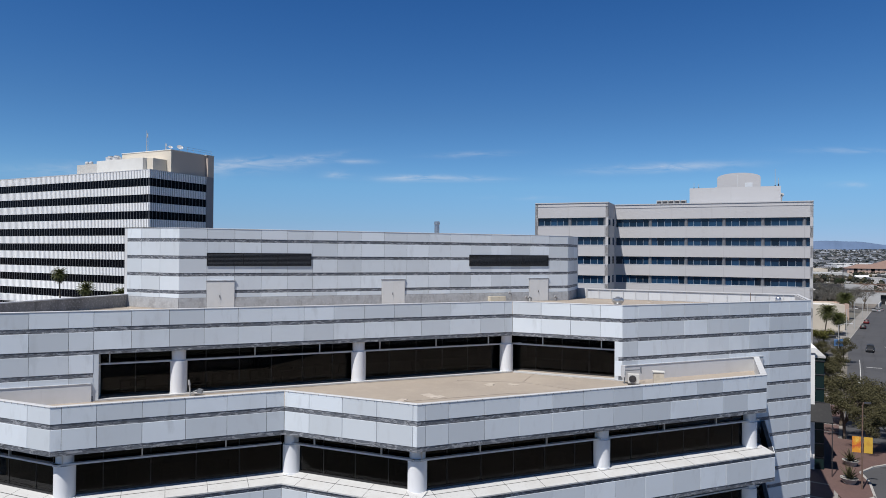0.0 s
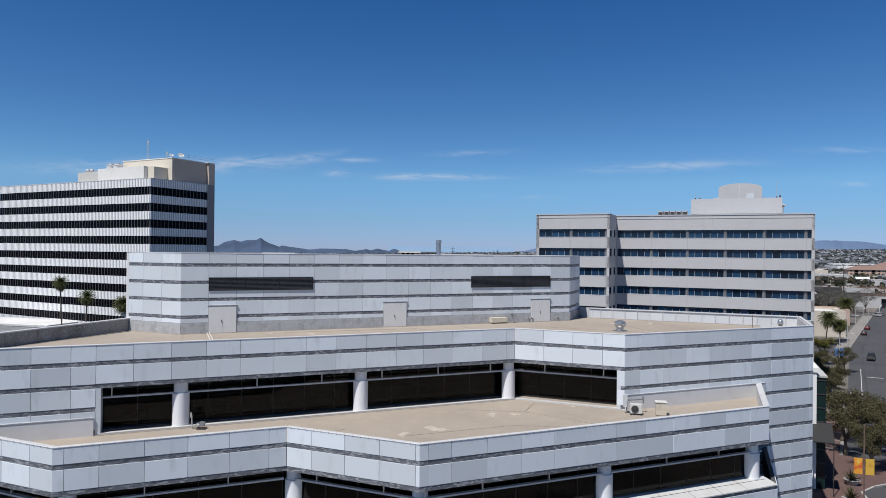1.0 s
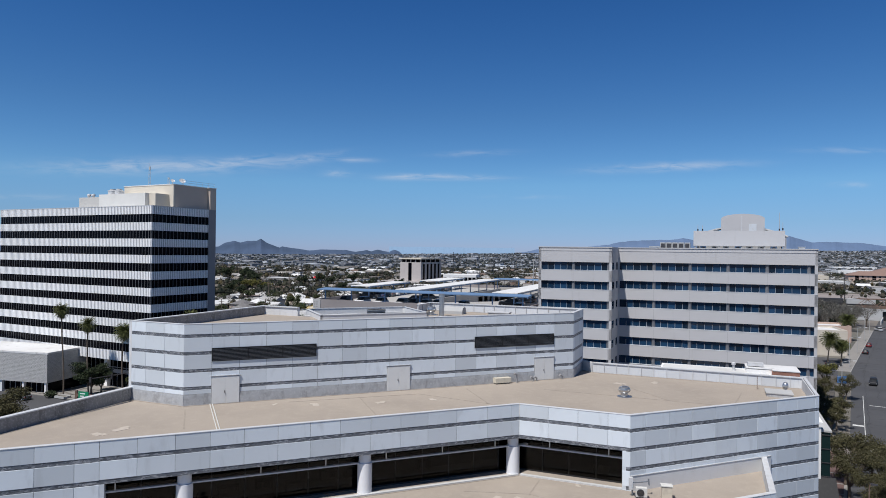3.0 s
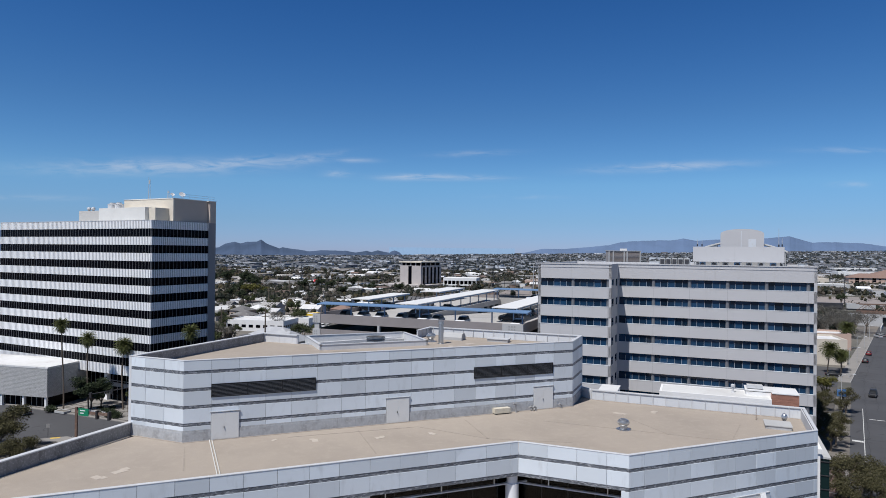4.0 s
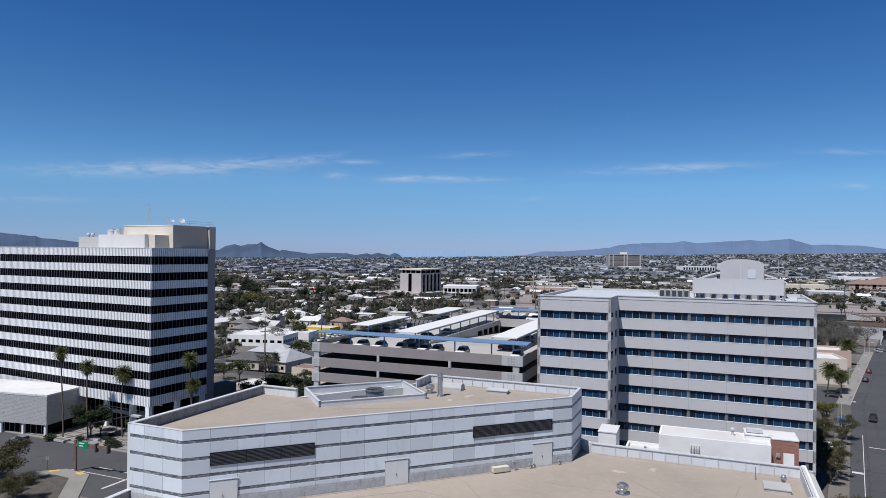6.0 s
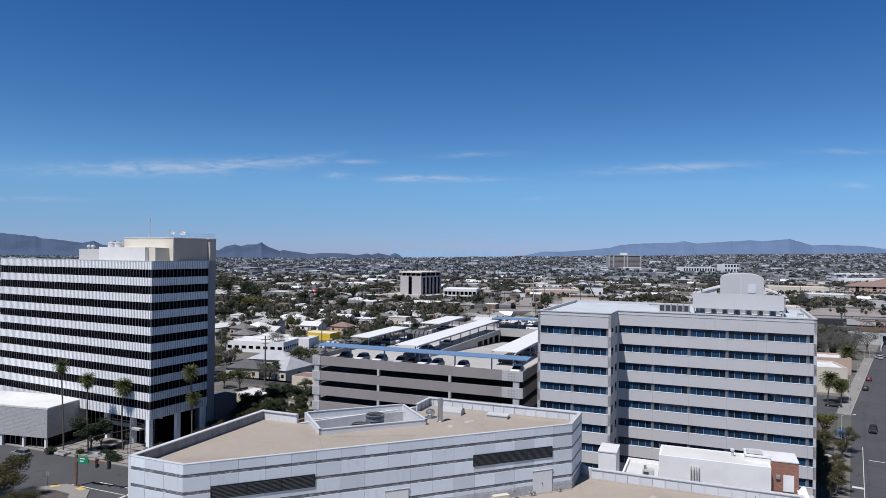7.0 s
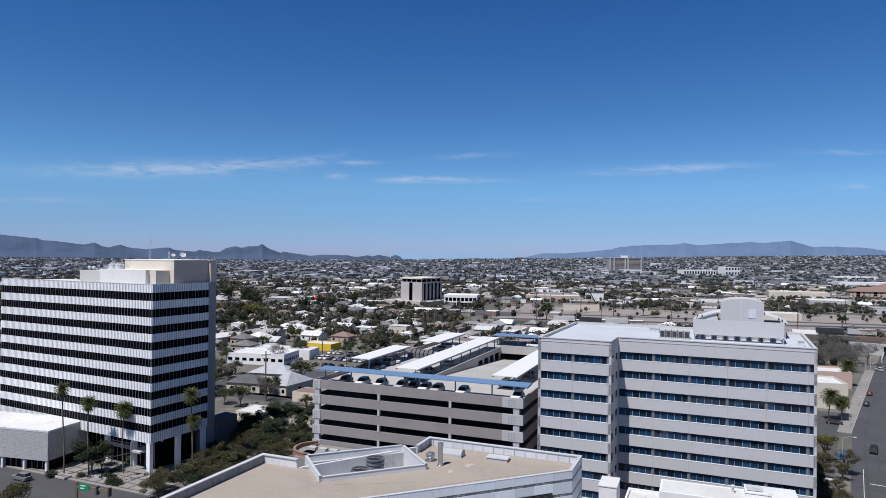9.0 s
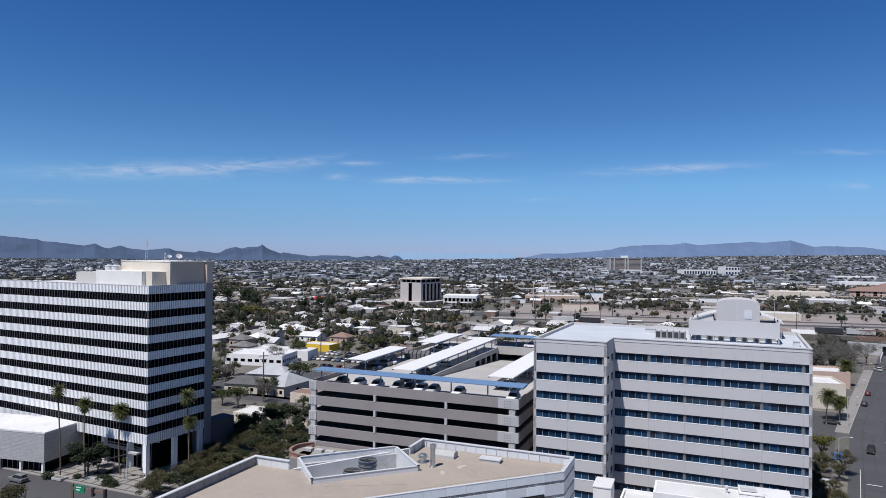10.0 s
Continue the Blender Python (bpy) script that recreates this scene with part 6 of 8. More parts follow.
vh = thing("vent_hood", "grey curved exhaust fins on the white roof storey", "vent", (35.6, 92.3, 13.0))
Fv2 = facing((30.8, 94.4), (44.2, 89.15))
for k in range(4):
    mb = MB(Fv2)
    u = 4.2 + k * 0.34
    mb.extrude([(-0.02, 12.6), (-0.42, 12.6), (-0.40, 14.3), (-0.25, 14.7), (-0.02, 14.75)], u, u + 0.16)
    part("fin", mb, GARAGEL, vh)

# glazed corner building beside the plaza
gl = thing("glazed_annex", "white framed annex with dark teal glazing beside the plaza", "building", (48, 84, GROUND))
GX = Vector((43.2, 77.2, 0))
GXN = N
Fg = facing(pt(GX), pt(GX + B * 3.4))
mb = MB(Fg)
mb.box(-0.3, 0.62, 0, 14.5, GROUND, 12.6)
mb.box(-0.4, 0.8, -0.15, 14.5, 12.2, 12.75)
part("frame", mb, WHITEPAINT, gl, "white rendered frame")
mb = MB(Fg)
mb.box(0.62, 1.6, 0.3, 14.2, GROUND, 11.6)
g = part("glazing", mb, TEALGLASS, gl, "dark teal glazing")
for k in range(8):
    mb = MB(Fg)
    z = GROUND + 1.6 * k + 1.5
    mb.box(0.62, 1.67, 0.22, 14.25, z, z + 0.10)
    part("transom", mb, DARKMETAL, g)
mb = MB(Fg)
mb.box(0.55, 1.75, 0.2, 14.3, 11.6, 11.8)
part("roof_edge", mb, GARAGEL, gl)
t = thing("awning", "dark fabric awning beside the plaza", "awning", (45, 78, 6))
mb = MB(Fg)
mb.extrude([(-2.2, 4.6), (-2.2, 4.7), (0.3, 6.4), (0.3, 6.3)], -0.4, 2.2)
part("cloth", mb, LOUVRE, t)
for u in (-0.3, 2.1):
    mb = MB(Fg)
    mb.tube((u, -2.1, GROUND), (u, -2.1, 4.65), 0.05, 0.05, 8)
    part("post", mb, DARKMETAL, t)

# along the avenue
block("outbuilding", "low cream outbuilding with a dull flat roof behind the tower", "building", (-62.6, 200.4), -22, 9, 9, 2.6, BEIGE, DULLROOF, 0.1)
block("outbuilding", "low tan stucco outbuilding with a rust brown roof", "building", (-51.0, 225.0), -22, 11, 8, 3.4, BEIGE, TERRACOTTA, 0.15)
block("shop", "beige stucco shop with a stained white roof by the avenue", "building", (112.2, 226.8), -14, 24, 15, 8.6, BEIGE, WHITEROOF, 0.6)
block("shop", "pink stucco shop behind the beige one", "building", (131.5, 263.0), -14, 28, 14, 6.4, PINKWALL, WHITEROOF, 0.7)
def apartments(label, p0, ang, w, d, h):
    """A three-storey block under a hipped tile roof, with recessed balconies."""
    t = thing("apartment_block", label, "apartment building", (p0[0], p0[1], GROUND), group="brown apartment blocks")
    D = turned(ang)
    F = facing(p0, pt(Vector((*p0, 0)) + D * w))
    mb = MB(F)
    mb.box(0, w, 0, d, GROUND, h)
    wall = part("wall", mb, PINKWALL, t)
    for k in range(3):
        for i in range(int(w / 6)):
            mb = MB(F)
            z = GROUND + 0.9 + k * (h - GROUND) / 3
            if i % 3 == 1:
                mb.box(i * 6 + 1.0, i * 6 + 5.0, -0.1, 0.1, z - 0.6, z + 2.4)
            else:
                mb.box(i * 6 + 2.0, i * 6 + 4.0, -0.1, 0.1, z, z + 1.7)
            part("balcony" if i % 3 == 1 else "window", mb, BLACKGLASS if i % 3 else FURN, t)
    mb = MB(F)
    o, rx = 1.2, d / 2
    mb.put([(-o, -o, h), (w + o, -o, h), (w + o, d + o, h), (-o, d + o, h), (rx, d / 2, h + d * 0.2), (w - rx, d / 2, h + d * 0.2)], [(0, 1, 5, 4), (2, 3, 4, 5), (1, 2, 5), (3, 0, 4), (3, 2, 1, 0)])
    part("roof", mb, TERRACOTTA, t, "brown hipped tile roof")


apartments("brown three-storey apartment block with a hipped tile roof", (500, 812), -22, 60, 26, 8.5)
apartments("long brown apartment block with a hipped tile roof", (536, 818), -22, 95, 34, 12.0)
block("warehouse", "pale green-grey warehouse with a flat roof", "warehouse", (366, 660), -22, 36, 34, 8.5, GARAGEL, WHITEROOF, 0.5)
block("warehouse", "long beige warehouse beyond the tracks", "warehouse", (390, 790), -20, 64, 30, 10, BEIGE, BEIGE, 0.4)
block("warehouse", "low beige warehouse with a dull white roof", "warehouse", (257, 540), -22, 32, 20, 5.5, BEIGE, DULLROOF, 0.3)
block("warehouse", "long low building with a rust brown roof", "warehouse", (111, 606), -6, 32, 14, 5.5, BEIGE, TERRACOTTA, 0.2)
block("warehouse", "long low brick building with a white roof", "building", (92, 735), -10, 60, 20, 6, PINKWALL, WHITEROOF, 0.4)
block("platform_shed", "dark maroon shed with a white roof beside the tracks", "shed", (86, 464), -10, 22, 7, 5.5, RUST, WHITEROOF, 0.1)
block("platform_shed", "low dark shed with a white roof beside the tracks", "shed", (112, 470), -12, 30, 9, 5.0, FURN, WHITEROOF, 0.1)
block("warehouse", "pale house with a blue-grey roof behind the crane", "building", (160, 742), -14, 20, 14, 8, WHITEPAINT, BLUESTEEL, 0.1)
hotel = thing("hotel", "long grey hotel slab with pale fins and a white roof box", "hotel", (550, 1990, GROUND))
Fh = facing((500, 1985), (601, 1995))
mb = MB(Fh)
mb.box(0, 101, 0, 24, GROUND, 42)
wall = part("wall", mb, COREGREY, hotel)
for k in range(11):
    mb = MB(Fh)
    mb.box(2, 99, -0.3, 0.1, 2 + k * 3.6, 3.7 + k * 3.6)
    part("window_band", mb, FURN, hotel)
for u in (0, 13, 47, 56, 97):
    mb = MB(Fh)
    mb.box(u, u + 4, -1.2, 0, GROUND, 42.6)
    part("fin", mb, GARAGEL, hotel)
mb = MB(Fh)
mb.box(-1, 102, -1.5, 25, 42, 44)
part("roof", mb, GARAGEL, hotel)
mb = MB(Fh)
mb.box(42, 60, 6, 18, 44, 50)
part("roof_box", mb, WHITEPAINT, hotel)
block("white_hall", "white hall at the foot of the hotel", "building", (525, 1930), 6, 60, 30, 10, WHITEPAINT, WHITEROOF, 0.4)
block("white_hall", "large white hall with blue trim", "building", (620, 1700), 4, 85, 40, 16, WHITEPAINT, WHITEROOF, 0.5, GROUND, 1, 12, BLUEGLASS, 5, 8)
block("white_hall", "white block with a blue sign", "building", (735, 1720), 4, 40, 40, 24, WHITEPAINT, WHITEROOF, 0.5, GROUND, 2, 5, BLUEGLASS, 5, 6)
block("white_hall", "low white angular hall", "building", (890, 1500), -10, 90, 30, 9, WHITEPAINT, WHITEROOF, 0.4)
block("church", "long white hall with a small tower", "building", (690, 1150), -12, 110, 30, 9, WHITEPAINT, WHITEROOF, 0.4)

# mid-rise with dark fins and its low pavilion
mid = thing("midrise", "cream mid-rise with dark vertical window slots", "office building", (-20, 680, GROUND))
Fm = facing((-42, 663), (-20.8, 650.8))
mb = MB(Fm)
mb.box(0, 24.4, 0, 40, GROUND, 21)
part("wall", mb, PALEPINK, mid)
mb = MB(Fm)
mb.box(9.8, 13.6, -0.2, 0.3, 2, 20.5)
part("window", mb, BLACKGLASS, mid)
mb = MB(Fm)
mb.box(1.5, 22.9, 1.5, 38.5, 21, 24.0)
part("clerestory", mb, BLACKGLASS, mid, "dark recessed clerestory")
for k in range(5):
    mb = MB(Fm)
    mb.box(0.4 + k * 5.7, 1.1 + k * 5.7, 0.3, 1.0, 21, 24.0)
    part("clerestory_post", mb, PALEPINK, mid)
mb = MB(Fm)
mb.box(-1.0, 25.4, -1.0, 41, 24.0, 25.2)
part("roof", mb, CREAM, mid)
Fm2 = facing((-20.8, 650.8), (-0.8, 685.4))
for k in range(5):
    mb = MB(Fm2)
    mb.box(4 + k * 7.2, 6.8 + k * 7.2, -0.3, 0.2, 1, 19.5)
    part("window", mb, BLACKGLASS, mid)
    mb = MB(Fm2)
    mb.box(0.4 + k * 9.2, 1.1 + k * 9.2, 0.3, 1.0, 21, 24.0)
    part("clerestory_post", mb, PALEPINK, mid)
mb = MB(Fm)
mb.box(-16, 36, -10, 40, GROUND, 2.6)
part("podium", mb, PALEPINK, mid)
pav = thing("pavilion", "low white colonnaded pavilion beside the mid-rise", "building", (20, 640, GROUND))
Fp = facing((1, 632), (33, 626))
mb = MB(Fp)
mb.box(1.5, 30.5, 2, 24, GROUND, 7.6)
part("wall", mb, BLACKGLASS, pav)
mb = MB(Fp)
mb.box(0, 32, 0, 26, 7.6, 10.2)
mb.box(0, 32, 0, 26, 3.0, 4.2)
part("roof", mb, WHITEPAINT, pav)
for k in range(9):
    mb = MB(Fp)
    mb.box(0.2 + k * 3.9, 0.9 + k * 3.9, 0.2, 0.9, GROUND, 7.6)
    part("column", mb, WHITEPAINT, pav)

# rail bridge over the avenue
br = thing("rail_bridge", "rust-red steel truss rail bridge over the underpass", "bridge", (250, 390, 0))
Fbr = facing((240, 380), (318, 360))
mb = MB(Fbr)
mb.box(0, 80, 0, 5, 2.0, 3.2)
part("deck", mb, RUST, br)
for y in (0.1, 4.7):
    mb = MB(Fbr)
    mb.box(0, 80, y, y + 0.25, 7.2, 7.6)
    mb.box(0, 80, y, y + 0.25, 3.2, 3.6)
    part("chord", mb, RUST, br)
    for k in range(16):
        mb = MB(Fbr)
        mb.tube((k * 5, y + 0.12, 3.4), (k * 5 + (5 if k % 2 == 0 else 0), y + 0.12, 7.4), 0.16, 0.16, 5)
        mb.tube((k * 5 + 5, y + 0.12, 3.4), (k * 5 + (5 if k % 2 == 0 else 0), y + 0.12, 7.4), 0.16, 0.16, 5)
        part("brace", mb, RUST, br)
strip("embankment", BARE, (40, 486), (262, 398), 9, GROUND, 2.4, "gravel railway embankment", "embankment")
for k in range(5):
    q = Vector((40, 486, 0)).lerp(Vector((262, 398, 0)), (0.18, 0.255, 0.33, 0.86, 0.93)[k])
    t = thing("rail_wagon", "dull grey rail wagon standing on the embankment", "rail wagon", (q.x, q.y, 2.4), group="rail wagons")
    Fw = facing((q.x - 2, q.y - 5.0), (q.x + 20.2, q.y - 13.8))
    mb = MB(Fw)
    mb.box(0, 15, 0, 3, 3.4, 6.4)
    part("wagon_body", mb, DARKMETAL if k % 2 else GARAGEL, t)
    mb = MB(Fw)
    mb.box(0.5, 14.5, 0.3, 2.7, 2.4, 3.4)
    part("bogie", mb, DARKMETAL, t)

# ---------------------------------------------------------------- roof gear of the main office
def turbine(p, r, label):
    t = thing("turbine_vent", label, "roof vent", p)
    mb = MB(Matrix.Translation(p))
    mb.lathe([(r * 1.25, 0), (r * 1.25, 0.05), (r * 0.62, 0.10), (r * 0.62, 0.40)], 18)
    part("vent_stem", mb, STEEL, t)
    mb = MB(Matrix.Translation(p))
    mb.lathe([(r * 0.66, 0.38), (r * 0.95, 0.52), (r, 0.68), (r * 0.93, 0.86), (r * 0.55, 1.0), (r * 0.15, 1.04)], 22)
    h = part("vent_head", mb, STEEL, t, "round slatted steel turbine head", True)
    mb = MB(Matrix.Translation(p))
    for k in range(22):
        a = 2 * math.pi * k / 22
        c, s = math.cos(a), math.sin(a)
        mb.tube((c * r * 0.72, s * r * 0.72, 0.40), (c * r * 1.03, s * r * 1.03, 0.68), 0.018, 0.018, 4)
        mb.tube((c * r * 1.03, s * r * 1.03, 0.68), (c * r * 0.6, s * r * 0.6, 0.99), 0.018, 0.018, 4)
    part("vane", mb, ALU, h)
    return t


turbine(Vector((17.2, 63.6, ZRD)), 0.55, "shiny steel turbine vent on the tan roof")
turbine(Vector((-1.55, 79.2, ZPD)), 0.55, "steel turbine vent on the penthouse roof")
turbine(Vector((34.0, 66.3, ZRD)), 0.27, "small steel vent dome in the roof corner")

t = thing("vent_stack", "tall galvanised vent stack with a capped top", "vent stack", (-0.35, 77.4, ZPD))
mb = MB(Matrix.Translation((-0.35, 77.4, ZPD)))
mb.lathe([(0.42, 0), (0.42, 0.06), (0.30, 0.10), (0.28, 2.35), (0.33, 2.36), (0.33, 2.62), (0.27, 2.66)], 18)
part("stack", mb, STEEL, t, "", True)
mb = MB(Matrix.Translation((-0.35, 77.4, ZPD)))
mb.lathe([(0.36, 2.30), (0.36, 2.36)], 18)
part("collar", mb, ALU, t)

t = thing("dome_hatch", "long grey domed hatch on the penthouse roof", "roof hatch", (1.3, 81.4, ZPD))
mb = MB(facing((-0.2, 81.0), (2.4, 80.0), ZPD))
mb.extrude([(0, 0), (1.5, 0), (1.5, 0.35), (1.25, 0.72), (0.75, 0.85), (0.25, 0.72), (0, 0.35)], 0, 2.5)
part("lid", mb, GARAGEL, t)
t = thing("roof_hatch", "flat pale roof hatch on the penthouse roof", "roof hatch", (6.2, 79.0, ZPD))
mb = MB(facing((5.2, 79.5), (7.6, 78.6), ZPD))
mb.box(0, 2.5, 0, 1.2, 0, 0.32)
part("kerb", mb, GARAGEL, t)
mb = MB(facing((5.2, 79.5), (7.6, 78.6), ZPD))
mb.box(-0.08, 2.58, -0.08, 1.28, 0.32, 0.42)
part("lid", mb, COPING, t)
t = thing("roof_hatch", "square grey roof hatch in the corner of the tan roof", "roof hatch", (32.3, 64.8, ZRD))
mb = MB(facing((31.2, 64.4), (33.4, 63.5), ZRD))
mb.box(0, 2.3, 0, 2.3, 0, 0.30)
part("kerb", mb, GREYBASE, t)
mb = MB(facing((31.2, 64.4), (33.4, 63.5), ZRD))
mb.box(-0.06, 2.36, -0.06, 2.36, 0.30, 0.38)
part("lid", mb, GARAGEL, t)
t = thing("marker_post", "thin rusty marker post on the roof", "post", (31.9, 67.8, ZRD))
mb = MB()
mb.tube((31.9, 67.8, ZRD), (31.9, 67.8, ZRD + 1.3), 0.035, 0.03, 8)
part("post", mb, RUST, t)

# chillers in the light well
for x, y in ((-9.4, 75.3), (-8.0, 77.8)):
    t = thing("chiller_fan", "round grey chiller fan in the light well", "chiller", (x, y, ZPD - 2.6), group="chillers in the light well")
    hh = 3.3 if x > -9 else 2.8
    mb = MB(Matrix.Translation((x, y, ZPD - 2.6)))
    mb.lathe([(1.05, 0.0), (1.05, hh - 0.17), (1.12, hh - 0.12), (1.12, hh), (1.0, hh), (0.98, hh - 0.34)], 24)
    part("drum", mb, DULLSTEEL, t, "dull galvanised fan drum", True)
    for z in (0.35, 0.75):
        mb = MB(Matrix.Translation((x, y, ZPD - 2.6 + hh - z)))
        mb.lathe([(1.05, 0), (1.10, 0.02), (1.10, 0.06), (1.05, 0.08)], 24)
        part("drum_band", mb, DARKMETAL, t)
    mb = MB(Matrix.Translation((x, y, ZPD - 2.6 + hh - 0.36)))
    mb.lathe([(0.02, 0), (1.0, 0.0)], 20)
    part("fan_well", mb, LOUVRE, t)
    mb = MB(Matrix.Translation((x, y, ZPD - 3.7 + hh)))
    for k in range(10):
        a = math.pi * k / 10
        c, s = math.cos(a) * 1.05, math.sin(a) * 1.05
        mb.tube((-c, -s, 1.1), (c, s, 1.1), 0.02, 0.02, 4)
    part("fan_guard", mb, DARKMETAL, t)

# split air conditioner, box and floodlight on the terrace
t = thing("air_conditioner", "white split air conditioner with pipes on the terrace", "air conditioner", (14.9, 50.6, ZTD))
Fa = facing((14.35, 50.3), (15.40, 50.15), ZTD)
mb = MB(Fa)
mb.box(0.1, 0.92, 0, 0.40, 0.14, 0.82)
body = part("casing", mb, PLASTIC, t)
mb = MB(Fa @ Matrix.Translation((0.42, -0.02, 0.48)) @ Matrix.Rotation(math.pi / 2, 4, "X"))
mb.lathe([(0.27, 0.0), (0.27, 0.03), (0.22, 0.04)], 22)
part("fan_grille", mb, DARKMETAL, body)
for u in (0.1, 0.85):
    mb = MB(Fa)
    mb.box(u, u + 0.1, -0.03, 0.48, 0, 0.14)
    part("foot", mb, DARKMETAL, t)
mb = MB(Fa)
mb.tube((-0.1, 0.6, 0.0), (-0.1, 0.6, 1.2), 0.05, 0.05, 8)
mb.tube((-0.1, 0.6, 1.0), (1.15, 0.95, 1.05), 0.05, 0.05, 8)
mb.tube((1.15, 0.95, 1.25), (1.2, 0.95, 0.75), 0.06, 0.05, 8)
mb.tube((-0.1, 0.3, 0.7), (-0.1, 0.6, 1.15), 0.05, 0.05, 8)
part("pipe", mb, DULLSTEEL, t, "grey pipe loop")
mb = MB(Fa)
mb.box(-0.36, -0.06, 0.45, 0.66, 0.5, 1.4)
part("junction_box", mb, COPING, t)
t = thing("utility_box", "beige metal utility box on the terrace deck", "utility box", (16.8, 50.2, ZTD))
mb = MB(facing((16.35, 50.15), (17.1, 50.0), ZTD))
mb.box(0, 0.75, 0, 0.6, 0.06, 1.0)
part("casing", mb, M("beige metal", (0.58, 0.52, 0.42), 0.5).stain(2, (0.45, 0.4, 0.32)).m, t)
mb = MB(facing((16.35, 50.15), (17.1, 50.0), ZTD))
mb.box(-0.05, 0.8, -0.05, 0.65, 1.0, 1.05)
mb.box(0.05, 0.7, 0.05, 0.55, 0, 0.06)
part("lid", mb, PLASTIC, t)
t = thing("floodlight", "small grey floodlight on a bent stand beside a column", "floodlight", (-16.4, 45.4, ZTD))
mb = MB(Matrix.Translation((-16.4, 45.3, ZTD)))
mb.tube((-0.45, 0, 0), (-0.5, 0, 0.75), 0.05, 0.05, 6)
mb.tube((-0.5, 0, 0.75), (-0.55, 0, 1.1), 0.08, 0.05, 6)
mb.tube((-0.45, 0, 0.15), (0, 0, 0.4), 0.04, 0.04, 6)
part("stand", mb, GARAGEL, t)
mb = MB(Matrix.Translation((-16.4, 45.3, ZTD)) @ Matrix.Rotation(0.2, 4, "Y"))
mb.box(0, 0.32, -0.14, 0.10, 0.25, 0.52)
part("lamp_head", mb, DULLSTEEL, t)
mb = MB(Matrix.Translation((-16.4, 45.3, ZTD)))
mb.box(-0.1, 0.5, -0.25, 0.2, 0, 0.06)
part("base", mb, DARKMETAL, t)

# boxes and pipes at the foot of the penthouse
t = thing("roof_cabinet", "long beige electrical cabinet beside the penthouse", "cabinet", FP @ Vector((31, -0.8, ZRD)))
mb = MB(FP)
mb.box(30.0, 31.8, -0.75, -0.12, ZRD + 0.12, ZRD + 0.62)
part("casing", mb, M("sand coloured metal", (0.60, 0.55, 0.44), 0.5).stain(2, (0.48, 0.43, 0.34)).m, t)
mb = MB(FP)
mb.box(30.1, 30.3, -0.7, -0.15, ZRD, ZRD + 0.12)
mb.box(31.5, 31.7, -0.7, -0.15, ZRD, ZRD + 0.12)
part("foot", mb, DARKMETAL, t)
for u in (32.6, 34.6, 35.0, 38.2):
    t = thing("standpipe", "short grey vent pipe beside the penthouse wall", "vent pipe", FP @ Vector((u, -0.5, ZRD)), group="pipes beside the penthouse")
    mb = MB(FP)
    h = 0.85 if u == 32.6 else 0.35
    mb.tube((u, -0.5, ZRD), (u, -0.5, ZRD + h), 0.08, 0.08, 8)
    mb.tube((u, -0.5, ZRD + h), (u - 0.35, -0.55, ZRD + h + 0.15), 0.09, 0.11, 8)
    part("pipe", mb, GREYCOL, t)

# dark bitumen edge where the roofing turns up at the walls
for a, b, z, y in ((PA0, PA1, ZRD, -0.32), (PL, PA0, ZRD, -0.32), (R2 - A * 31.0, R2, ZTD, -0.16)):
    mb = MB(facing(pt(a), pt(b)))
    mb.box(0, span2(a, b), y, y + 0.10, z, z + 0.03)
    part("roof_edge_strip", mb, SEAM, office)
for a, b, z in ((PL, R1, ZRD), (R4, R5, ZRD), (R6, R7, ZRD), (T3, T4, ZTD), (PA0, PA1, ZPD), (PA2, PA3, ZPD)):
    mb = MB(facing(pt(a), pt(b)))
    mb.box(0.6, span2(a, b) - 0.6, 0.70, 0.80, z, z + 0.02)
    part("roof_edge_strip", mb, SEAM, office)
# seams and repair patches of the roofing
def seam(a, b, z, w=0.10):
    F = facing(a, b)
    mb = MB(F)
    mb.box(0, span2(a, b), -w / 2, w / 2, z, z + 0.018)
    part("roof_seam", mb, SEAM, office)


for a, b, z in (((-2.5, 63.8), (4.0, 60.0), ZRD), ((4.0, 60.0), (11.5, 59.0), ZRD), ((10.0, 66.5), (26.0, 60.0), ZRD),
                ((-2.4, 44.0), (5.2, 47.0), ZTD), ((5.2, 47.0), (12.0, 46.4), ZTD), ((6.5, 51.0), (7.8, 54.4), ZTD), ((6.5, 51.0), (12.5, 46.6), ZTD), ((1.5, 51.5), (6.5, 51.0), ZTD),
                ((-12.0, 66.0), (-13.2, 70.5), ZPD), ((-3.0, 71.5), (-11.8, 70.6), ZPD), ((-8.5, 43.5), (-6.5, 45.6), ZTD), ((-22.0, 56.5), (-19.8, 50.6), ZRD), ((-8.0, 62.3), (-5.6, 55.2), ZRD), ((2.2, 66.5), (4.0, 60.0), ZRD), ((26.0, 60.0), (29.5, 66.0), ZRD), ((18.5, 69.0), (21.0, 61.9), ZRD),
                ((-14.0, 59.8), (-2.5, 63.8), ZRD), ((12.0, 46.4), (20.5, 49.4), ZTD), ((-2.0, 70.0), (6.0, 73.4), ZPD), ((6.0, 73.4), (13.0, 76.0), ZPD), ((-20.0, 63.0), (-14.0, 65.5), ZPD)):
    seam(a, b, z)
